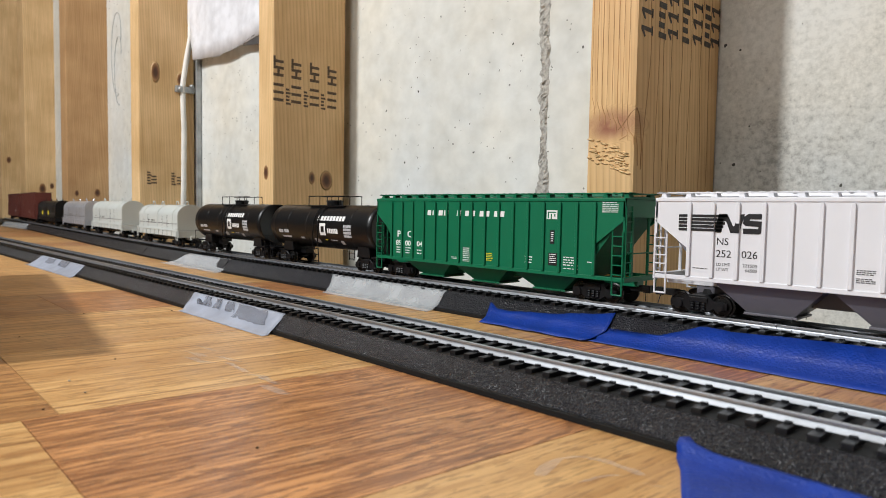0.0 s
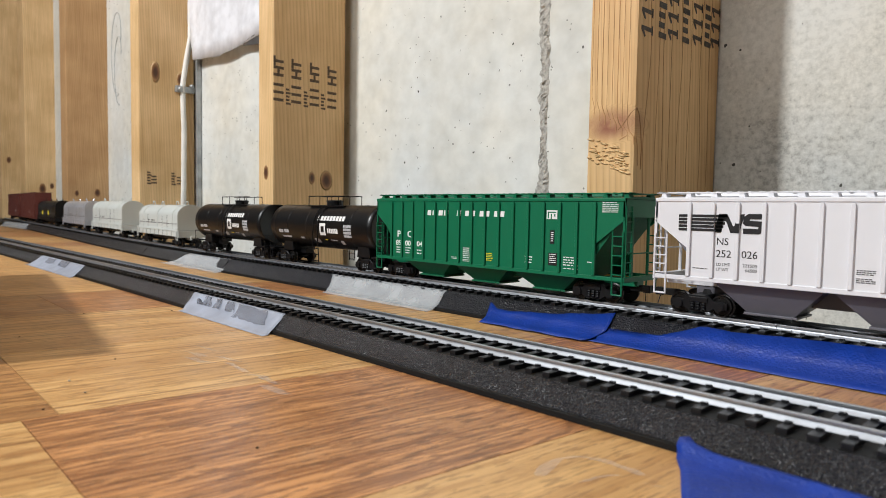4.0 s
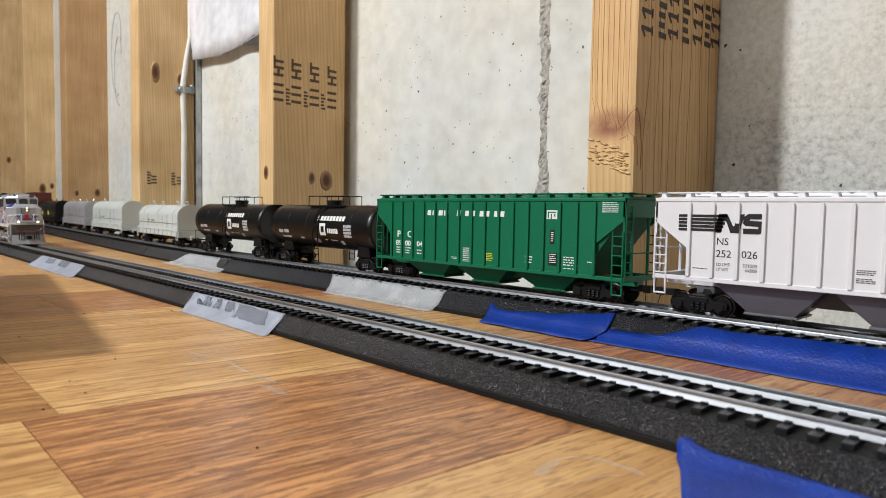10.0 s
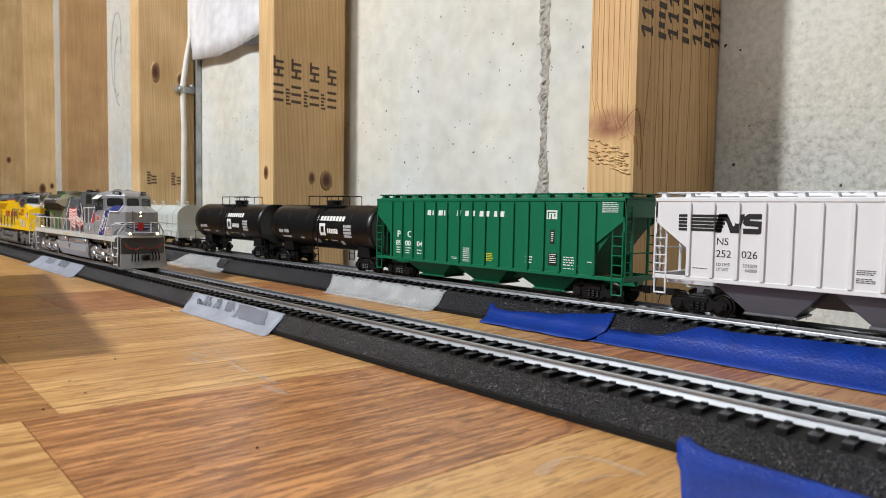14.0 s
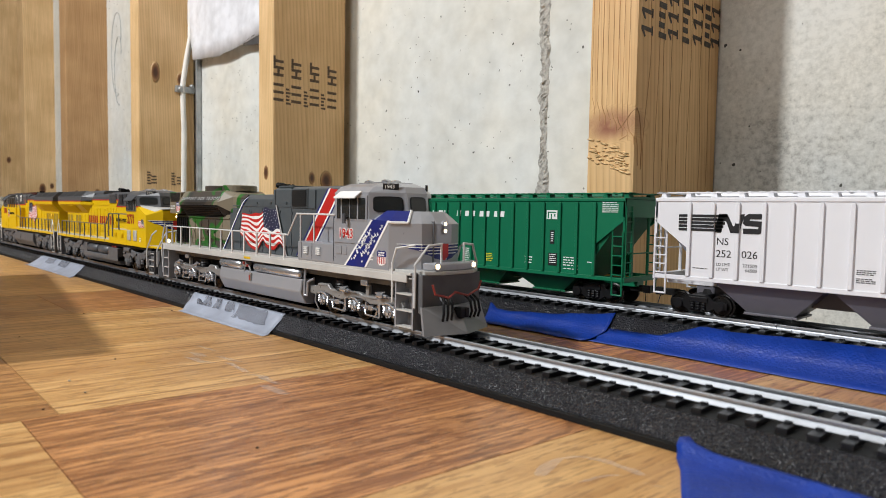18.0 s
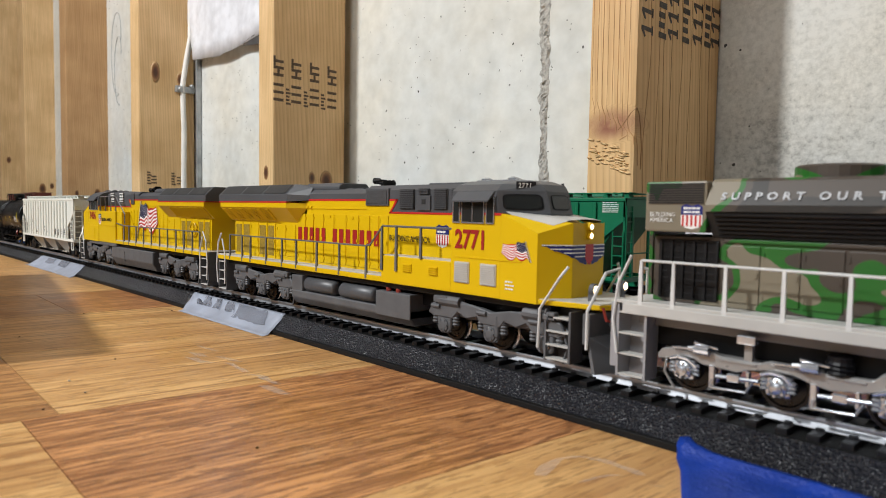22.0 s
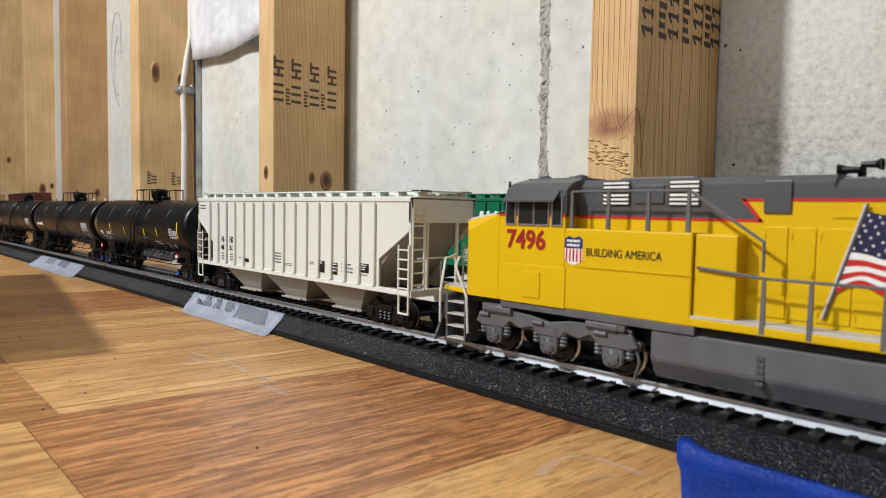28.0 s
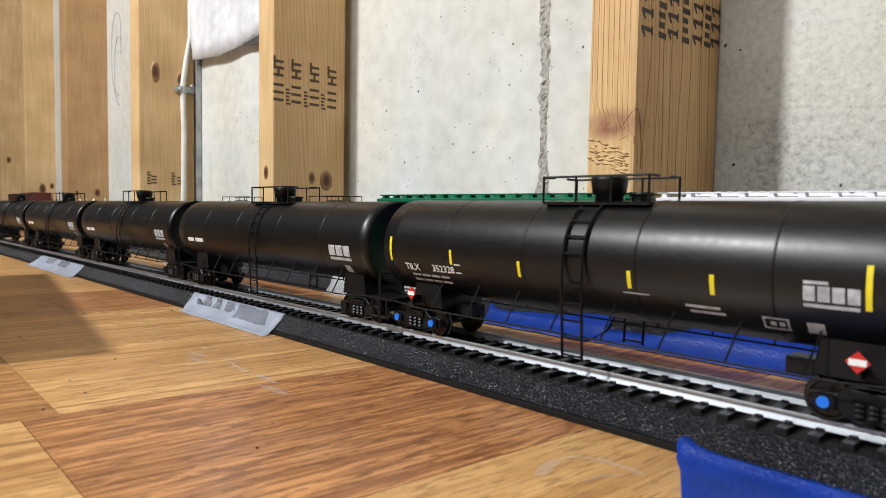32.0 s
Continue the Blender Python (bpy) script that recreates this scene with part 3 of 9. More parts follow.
def lay_track(y, first, count, near_from, label, bend=lambda x: 0.0, lift=0.0, gauge=9.0):
    for i in range(count):
        x = first + i * SECTION
        y0, y1 = y + bend(x), y + bend(x + SECTION)
        m = pose(x * MM, y0 * MM, 0, 0, 0, math.degrees(math.atan2(y1 - y0, SECTION)))
        track_section(m, x > near_from, label, lift, gauge)


# ---------------------------------------------------------------- running gear shared by all rolling stock
def wheelset_mesh(r, gauge_half=8.3, bright=True, cap=None):
    """Two flanged wheels on an axle, turning about y; nought is the axle's middle."""
    bm = bmesh.new()
    for s in (-1, 1):
        c = s * gauge_half
        prof = [(c + s * 1.5, r * 0.3), (c + s * 1.5, r * 0.42), (c + s * 1.0, r * 0.5), (c + s * 1.1, r * 0.8), (c + s * 1.6, r * 0.86), (c + s * 1.6, r * 0.985),
                (c - s * 0.2, r), (c - s * 0.45, r + 0.65), (c - s * 0.9, r + 0.65), (c - s * 0.9, r * 0.3)]
        k = len(bm.faces)
        lathe(bm, prof, (0, 0, 0), "Y", 28)
        bm.faces.ensure_lookup_table()
        for f in bm.faces[k:]:
            q = f.calc_center_median()
            rad = math.hypot(q.x, q.z) / MM
            f.material_index = 1 if (bright and rad > r * 0.93) else 0
    rod(bm, (0, -gauge_half, 0), (0, gauge_half, 0), 1.0, 8)
    rod(bm, (0, -11.5, 0), (0, 11.5, 0), 0.6, 6)
    if cap:
        for s in (-1, 1):
            k = len(bm.faces)
            rod(bm, (0, s * 11.2, 0), (0, s * 13.6, 0), 1.35, 10)
            bm.faces.ensure_lookup_table()
            for f in bm.faces[k:]:
                f.material_index = 2
    # three lightening holes, so that the turn of the wheel shows
    for s in (-1, 1):
        for i in range(3):
            a = 2.1 * i
            k = len(bm.faces)
            x, z = r * 0.64 * math.cos(a), r * 0.64 * math.sin(a)
            rod(bm, (x, s * (gauge_half + 0.9), z), (x, s * (gauge_half + 1.25), z), r * 0.1, 8)
    return mesh_of("wheelset", bm, [WHEEL, TREAD] + ([cap] if cap else []))


FREIGHT_WHEELS = wheelset_mesh(4.9, bright=False)
CAPPED_WHEELS = wheelset_mesh(4.9, bright=False, cap=HUB_BLUE)
LOCO_WHEELS = wheelset_mesh(5.9)
SPINNERS = []


def freight_truck_mesh(wb=9.6):
    bm = bmesh.new()
    for s in (-1, 1):
        y0, y1 = sorted((s * 10.6, s * 12.0))
        prism(bm, [(-13.2, 3.4), (-13.2, 6.6), (-10.5, 7.2), (-7.5, 6.9), (-4.6, 9.4), (4.6, 9.4), (7.5, 6.9), (10.5, 7.2), (13.2, 6.6), (13.2, 3.4),
                   (7.4, 3.6), (4.6, 1.7), (-4.6, 1.7), (-7.4, 3.6)], y0, y1, 0.25)
        ya, yb = sorted((s * 12.0, s * 12.9))
        for x in (-wb, wb):
            lathe(bm, [(ya, 2.3), (yb, 1.9)], (x, 0, 4.9), "Y", 12)
            box(bm, x - 2.6, x + 2.6, min(y0, y1) + 0.1, max(y0, y1) - 0.1, 3.2, 6.9, 0.3)
        for x in (-2.6, 0, 2.6):
            lathe(bm, [(2.4, 0.9), (3.0, 1.25), (3.6, 0.9), (4.2, 1.25), (4.8, 0.9), (5.4, 1.25), (6.0, 0.9)], (x, s * 12.1, 0), "Z", 8)
        box(bm, -4.4, 4.4, min(s * 11.9, s * 12.6), max(s * 11.9, s * 12.6), 6.2, 8.6, 0.3)
    box(bm, -3.6, 3.6, -12, 12, 6.0, 9.6, 0.4)
    for x in (-5.2, 5.2):
        rod(bm, (x, -9.5, 4.4), (x, 9.5, 4.4), 0.8, 6)
    lathe(bm, [(9.4, 3.6), (11.4, 3.0)], (0, 0, 0), "Z", 12)
    return mesh_of("truck", bm, BLACK_PLASTIC)


FREIGHT_TRUCK = freight_truck_mesh()


def freight_truck(car, x, wheels=None, spin=False, wb=9.6):
    t = part("truck", FREIGHT_TRUCK, None, car)
    t.location.x, t.location.z = x * MM, 0.9 * MM
    for dx in (-wb, wb):
        w = part("wheelset", wheels or FREIGHT_WHEELS, None, t, "black wheels with polished steel treads")
        w.location = (dx * MM, 0, 4.9 * MM)
        if spin:
            SPINNERS.append((w, 4.9))
    return t


def coupler(car, x, way, z=9.0):
    bm = bmesh.new()
    box(bm, *sorted((x - way * 6, x + way * 1.5)), -1.5, 1.5, z - 1.6, z + 1.6, 0.3)
    prism(bm, [(x + way * 1.5, z - 1.9), (x + way * 5.5, z - 1.9), (x + way * 5.5, z + 1.9), (x + way * 1.5, z + 1.9)], -2.2, 0.2, 0.3)
    box(bm, *sorted((x + way * 3.6, x + way * 5.4)), 0.4, 2.4, z - 1.8, z + 1.8, 0.3)
    rod(bm, (x + way * 3, -1.5, z - 2), (x + way * 3.6, -2.6, z - 6), 0.25)
    return part("coupler", bm, BLACK_PLASTIC, car)


def ladder(car, xs, y, z0, z1, material, rungs=6, along="x", stile=0.45, label=""):
    """Two stiles and rungs; along x on a side, along y on an end (xs is then the pair of y)."""
    P = (lambda u, z: (u, y, z)) if along == "x" else (lambda u, z: (y, u, z))
    la = part("ladder", rod(bmesh.new(), P(xs[0], z0), P(xs[0], z1), stile, 6), material, car, label)
    part("stile", rod(bmesh.new(), P(xs[1], z0), P(xs[1], z1), stile, 6), material, la)
    for i in range(rungs):
        z = z0 + (z1 - z0) * (i + 0.5) / rungs
        part("rung", rod(bmesh.new(), P(xs[0], z), P(xs[1], z), stile * 0.75, 6), material, la)
    return la


def stirrup(car, x, y, z1, material, w=5.0, drop=8.0):
    bm = bmesh.new()
    path_rod(bm, [(x, y, z1), (x, y, z1 - drop), (x + w, y, z1 - drop), (x + w, y, z1)], 0.45)
    return part("stirrup_step", bm, material, car)


def letter_blocks(bm, x, z, w, h, counts, y, thick=0.1):
    """A name that is not lettered: a row of plain blocks of its size, grouped in words."""
    step = w / (sum(counts) + 0.8 * (len(counts) - 1))
    cx = x
    for n in counts:
        for i in range(n):
            box(bm, cx + step * 0.14, cx + step * 0.76, y - thick, y, z, z + h)
            cx += step
        cx += step * 0.8
    return bm


# ---------------------------------------------------------------- covered hopper cars
def covered_hopper(name, x_world, y_world, half, top, paint, slope, label, ribs=15, inset=17.0, spin=False, wheels=None, sill=15.0, cut=(44.0, 31.0), walk_mat=None, rib_off=0.0):
    car = root(name, pose(x_world * MM, y_world, RAIL_Z), label, "covered hopper")
    L, yS = half, 17.0
    x_in = L - inset
    walk_mat = walk_mat or paint
    # each side sheet ends in a slanted cut above the open end bays
    for s in (-1, 1):
        y0, y1 = sorted((s * (yS - 0.9), s * yS))
        bm = bmesh.new()
        prism(bm, [(-L, top), (L, top), (L, cut[0]), (x_in, cut[1]), (x_in, sill), (-x_in, sill), (-x_in, cut[1]), (-L, cut[0])], y0, y1)
        part("side_sheet", bm, paint, car)
        bm = bmesh.new()
        box(bm, -L, L, *sorted((s * (yS - 1.6), s * (yS + 0.5))), sill - 1.9, sill + 0.1, 0.25)
        part("side_sill", bm, paint, car)
        bm = bmesh.new()
        box(bm, -L, L, *sorted((s * (yS - 1.0), s * (yS + 0.45))), top - 1.6, top + 0.1, 0.25)
        part("top_chord", bm, paint, car)
        for i in range(ribs):
            x = -x_in + 2 * x_in * i / (ribs - 1) + rib_off
            bm = bmesh.new()
            prism(bm, [(x - 0.85, sill), (x + 0.85, sill), (x + 0.85, top - 2.6), (x + 0.4, top - 1.9), (x - 0.4, top - 1.9), (x - 0.85, top - 2.6)], *sorted((s * (yS - 0.1), s * (yS + 1.1))), 0.22)
            part("rib", bm, paint, car)
        for e in (-1, 1):
            bm = bmesh.new()
            box(bm, *sorted((e * (L - 1.1), e * L)), *sorted((s * (yS - 1.0), s * yS)), sill - 1.5, cut[0] + 0.5, 0.2)
            part("corner_post", bm, paint, car)
            ladder(car, sorted((e * (L - 0.6), e * (L - 6.4))), s * (yS + 0.35), sill - 1.0, cut[0] - 6, paint, 5)
            stirrup(car, min(e * (L - 0.8), e * (L - 6.2)), s * (yS + 0.2), sill - 1.2, paint, 5.4, 7.5)
    # roof: a shallow ridge
    bm = bmesh.new()
    section(bm, [(-yS, top - 0.8), (yS, top - 0.8), (yS, top), (8, top + 1.0), (0, top + 1.3), (-8, top + 1.0), (-yS, top)], -L, L, 0.2)
    part("roof", bm, paint, car)
    # long hatch trough and the two running boards on their feet
    bm = bmesh.new()
    section(bm, [(-3.4, top + 1.0), (3.4, top + 1.0), (3.0, top + 2.7), (-3.0, top + 2.7)], -L + 10, L - 10, 0.3)
    part("hatch_cover", bm, paint, car)
    for i in range(9):
        x = -L + 14 + (2 * L - 28) * i / 8
        bm = bmesh.new()
        box(bm, x - 0.7, x + 0.7, -4.0, 4.0, top + 2.5, top + 3.2, 0.15)
        part("hatch_clamp", bm, paint, car)
    for s in (-1, 1):
        bm = bmesh.new()
        a, b = sorted((s * 8.2, s * 13.4))
        box(bm, -L - 1.5, L + 1.5, a, b, top + 2.3, top + 2.75)
        for i in range(44):
            x = -L + 2 * L * i / 43
            box(bm, x - 0.5, x + 0.5, a, b, top + 2.7, top + 3.0)
        part("running_board", bm, walk_mat, car)
        for i in range(17):
            x = -L + 2 + (2 * L - 4) * i / 16
            bm = bmesh.new()
            prism(bm, [(x - 1.6, top), (x + 1.6, top), (x + 0.9, top + 2.4), (x - 0.9, top + 2.4)], a + 0.3, b - 0.3)
            part("board_foot", bm, walk_mat, car)
    for e in (-1, 1):
        bm = bmesh.new()
        box(bm, *sorted((e * (L - 4), e * (L + 1.5))), -13.4, 13.4, top + 2.2, top + 2.7)
        part("roof_step", bm, walk_mat, car)
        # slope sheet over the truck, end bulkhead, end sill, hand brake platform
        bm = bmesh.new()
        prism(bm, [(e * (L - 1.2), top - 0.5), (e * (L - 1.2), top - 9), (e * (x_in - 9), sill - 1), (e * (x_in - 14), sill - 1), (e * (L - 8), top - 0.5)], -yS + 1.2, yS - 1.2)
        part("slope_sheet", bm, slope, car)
        bm = bmesh.new()
        box(bm, *sorted((e * (L - 1.4), e * L)), -yS, yS, top - 9.5, top, 0.2)
        part("end_sheet", bm, paint, car)
        bm = bmesh.new()
        box(bm, *sorted((e * (L - 2.4), e * (L + 0.4))), -yS, yS, sill - 2.4, sill + 0.2, 0.25)
        box(bm, *sorted((e * (x_in - 12), e * L)), -3.2, 3.2, sill - 5.2, sill - 1.6, 0.3)
        part("end_sill", bm, paint, car)
        for y in (-8, 8):
            bm = bmesh.new()
            rod(bm, (e * (L - 1), y, sill), (e * (L - 1), y, top - 9), 0.8, 6)
            part("end_post", bm, paint, car)
        ladder(car, (-yS + 0.8, -yS + 6.5), e * (L + 0.2), sill, top - 4, paint, 7, "y")
        bm = bmesh.new()
        path_rod(bm, [(e * (L - 0.4), -13, sill + 12), (e * (L - 0.4), 14, sill + 12)], 0.35)
        part("grab_iron", bm, paint, car)
        coupler(car, e * (L + 1), e)
        freight_truck(car, e * (L - 20), wheels, spin)
    # three outlet bays
    pitch = (2 * x_in - 10) / 3.2
    for i in (-1, 0, 1):
        c = i * pitch
        bm = bmesh.new()
        w0, w1 = pitch * 0.5, pitch * 0.2
        vs = []
        for w, d, z in ((w0, 15.6, sill - 0.5), (w1, 9.0, 4.6)):
            vs.append([bm.verts.new(((c + sx * w) * MM, sy * d * MM, z * MM)) for sx, sy in ((-1, -1), (1, -1), (1, 1), (-1, 1))])
        bm.faces.new(vs[0]), bm.faces.new(vs[1][::-1])
        for k in range(4):
            bm.faces.new((vs[0][k], vs[0][(k + 1) % 4], vs[1][(k + 1) % 4], vs[1][k]))
        bmesh.ops.recalc_face_normals(bm, faces=bm.faces)
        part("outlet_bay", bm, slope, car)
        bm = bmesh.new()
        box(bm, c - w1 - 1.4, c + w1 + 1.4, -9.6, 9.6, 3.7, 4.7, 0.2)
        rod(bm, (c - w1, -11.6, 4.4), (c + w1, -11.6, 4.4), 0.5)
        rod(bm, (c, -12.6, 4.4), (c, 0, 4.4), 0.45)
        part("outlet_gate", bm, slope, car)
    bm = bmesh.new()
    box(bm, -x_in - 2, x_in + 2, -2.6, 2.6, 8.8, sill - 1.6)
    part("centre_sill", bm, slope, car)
    return car


def hopper_green():
    c = covered_hopper("covered_hopper", -266, REAR_Y, 98, 54.6, GREEN, GREEN_SHADED, "green three-bay covered hopper car with white lettering", 16)
    y = -17.05
    bm = bmesh.new()
    for x, w in ((-45.4, 4.0), (-40.6, 3.6), (-35.0, 4.4), (-30.0, 4.4), (-18.6, 4.0), (-11.4, 3.6), (-7.0, 4.4), (0.6, 3.8), (5.0, 4.0), (12.2, 4.2), (17.0, 3.4)):
        decal(bm, [(x, 43.9), (x + w * 0.85, 43.9), (x + w * 0.85 + 0.4, 47.2), (x + 0.4, 47.2)], y)
    tagged(part("road_name", bm, WHITE, c, "white block lettering"), kind="stuff")
    bm = bmesh.new()
    decal(bm, [(50.4, 43.4), (57.4, 43.4), (57.4, 48.2), (50.4, 48.2)], y)
    part("emblem", bm, WHITE, c, "white square emblem")
    bm = bmesh.new()
    for a, b, d, e in ((51.2, 43.9, 51.9, 47.4), (51.2, 46.8, 56.6, 47.4), (53.2, 43.4, 53.9, 46.2), (55.4, 44.8, 56.2, 46.2)):
        box(bm, a, d, y - 0.2, y - 0.1, b, e)
    part("emblem_line", bm, GREEN, c)
    words("lettering", "P", 4.2, c, WHITE, -75.6, y, 28.8, bold=0.12, wide=1.3)
    words("lettering", "C", 4.2, c, WHITE, -65.2, y, 28.9, bold=0.12, wide=1.3)
    for x, s in ((-76.8, "89"), (-67.2, "00"), (-55.4, "04")):
        words("lettering", s, 3.3, c, WHITE, x, y, 23.2, bold=0.12, wide=1.25)
    bm = bmesh.new()
    for x, z, w, h, n in ((-76, 22, 5.4, 5, 3), (-66.6, 22, 5.4, 5, 3), (-55, 21, 7, 4, 2), (-12.6, 24.6, 7, 7, 6), (-23, 18.4, 7, 1.6, 2), (-12.6, 17.4, 7, 1.6, 2), (62, 23.6, 9.4, 5.4, 4), (62, 17.6, 10, 0.8, 1), (85, 52.6, 9, 5.6, 6), (36, 22.4, 5, 4.6, 3), (77, 22, 3.4, 1.4, 1)):
        bars(bm, x, z, w, h, y, n)
    tagged(part("data_lettering", bm, WHITE, c), kind="stuff")
    bm = bmesh.new()
    bars(bm, 6.6, 22.4, 5.6, 5, y, 5)
    tagged(part("data_lettering", bm, TRIM_YELLOW, c, "yellow data stencil"), kind="stuff")
    part("data_panel", boxed(53.0, 55.8, y - 0.12, y, 30, 37.4), BLACK, c, "black data panel with pale marks")
    part("data_panel", boxed(52.2, 58.0, y - 0.12, y, 18.4, 25.2), BLACK, c, "black data panel with pale marks")
    bm = bmesh.new()
    bars(bm, 53.6, 36.4, 1.8, 5.6, y - 0.12, 5)
    bars(bm, 53.0, 24.6, 4.2, 5.4, y - 0.12, 5)
    tagged(part("data_lettering", bm, WHITE, c), kind="stuff")
    return c


def hopper_white():
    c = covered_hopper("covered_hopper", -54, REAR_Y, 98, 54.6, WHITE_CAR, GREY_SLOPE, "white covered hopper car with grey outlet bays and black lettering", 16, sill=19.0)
    y = -17.05
    bm = bmesh.new()
    for i in range(5):
        z = 39.8 + i * 1.55
        box(bm, -86.2, -66.4 + 0.6 * i, y - 0.12, y, z, z + 1.2)
    # two slanted block shapes beside the stripes
    decal(bm, [(-69.8, 39.4), (-66.8, 39.4), (-65.6, 45.4), (-65.0, 45.4), (-62.6, 39.4), (-58.9, 39.4), (-56.8, 47.6), (-59.8, 47.6), (-61.0, 42.4), (-61.6, 42.4), (-64.2, 47.6), (-67.8, 47.6)], y)
    decal(bm, [(-57.2, 39.2), (-50.6, 39.2), (-48.6, 40.6), (-48.0, 43.4), (-49.0, 44.6), (-54.6, 44.9), (-54.4, 45.5), (-48.2, 45.5), (-47.6, 47.8), (-55.2, 47.8), (-57.2, 46.4), (-57.4, 43.6), (-56.4, 42.7), (-51.0, 42.3), (-51.2, 41.5), (-57.4, 41.5)], y - 0.02)
    for x in (-81 + 10.8 * k for k in (1, 2)):
        for i in range(5):
            if x < -66:
                box(bm, x - 0.86, x + 0.86, y - 1.2, y - 0.9, 39.8 + i * 1.55, 41.0 + i * 1.55)
        if x > -66:
            box(bm, x - 0.86, x + 0.86, y - 1.2, y - 0.9, 39.4, 43.6)
    part("emblem", bm, BLACK, c, "black striped emblem")
    words("lettering", "NS", 3.1, c, BLACK, -68.6, y, 34.0)
    words("lettering", "252", 3.2, c, BLACK, -68.6, y, 28.6)
    words("lettering", "026", 3.2, c, BLACK, -57.6, y, 28.7)
    words("lettering", "LD LMT", 1.3, c, BLACK, -68.4, y, 24.8)
    words("lettering", "LT WT", 1.3, c, BLACK, -68.4, y, 22.6)
    words("lettering", "221500", 1.4, c, BLACK, -56.9, y, 24.9)
    words("lettering", "64500", 1.4, c, BLACK, -55.8, y, 22.8)
    bm = bmesh.new()
    bars(bm, -79, 23.2, 8, 0.7, y, 1)
    bars(bm, -14.3, 27, 6.4, 2.2, y, 3)
    bars(bm, -14.3, 23.8, 6.4, 2.2, y, 3)
    tagged(part("data_lettering", bm, BLACK, c), kind="stuff")
    return c


def hopper_cream():
    c = covered_hopper("covered_hopper", -947, TRACK_Y, 92, 51.8, CREAM, CREAM_SLOPE, "cream covered hopper car with taupe outlet bays", 16, inset=18.7, spin=True, sill=17.0, cut=(40.0, 28.0), rib_off=-2.6)
    y = -17.05
    words("lettering", "NA", 3.1, c, BLACK, -62.5, y, 28.4, bold=0.16, wide=0.84)
    words("lettering", "HX", 3.1, c, BLACK, -53.2, y, 28.4, bold=0.16, wide=0.84)
    words("lettering", "483", 2.4, c, BLACK, -63.2, y, 24.4, bold=0.14, wide=1.05)
    words("lettering", "513", 2.4, c, BLACK, -53.2, y, 24.4, bold=0.14, wide=1.0)
    bm = bmesh.new()
    for x, z, w, h, n in ((-89, 48, 7, 3, 2), (-62.4, 22.6, 3.6, 4.2, 3), (-52.6, 22.6, 4.4, 4.2, 3), (-43, 21.2, 5, 0.8, 1), (-6.2, 26, 7, 5.6, 4), (2.6, 21.6, 7, 1.6, 2), (24.4, 23.6, 3.4, 1.6, 2), (48.6, 24.6, 8, 4.6, 3), (60, 21, 6, 1, 1)):
        bars(bm, x, z, w, h, y, n)
    tagged(part("data_lettering", bm, INK, c), kind="stuff")
    for a, b, d, e in ((31.2, 19.6, 36, 24.6), (40.4, 19.4, 45.6, 24.4), (59.2, 21.8, 67, 25.4), (-36, 19.4, -32, 21.2)):
        part("data_panel", boxed(a, d, y - 0.12, y, b, e), BLACK, c, "black data panel with pale marks")
    bm = bmesh.new()
    for x, z, w, h in ((40.8, 24, 4.4, 4), (59.8, 25, 6, 2.6), (31.6, 24.2, 3, 1.2)):
        bars(bm, x, z, w, h, y - 0.12, 3)
    tagged(part("data_lettering", bm, WHITE, c), kind="stuff")
    return c


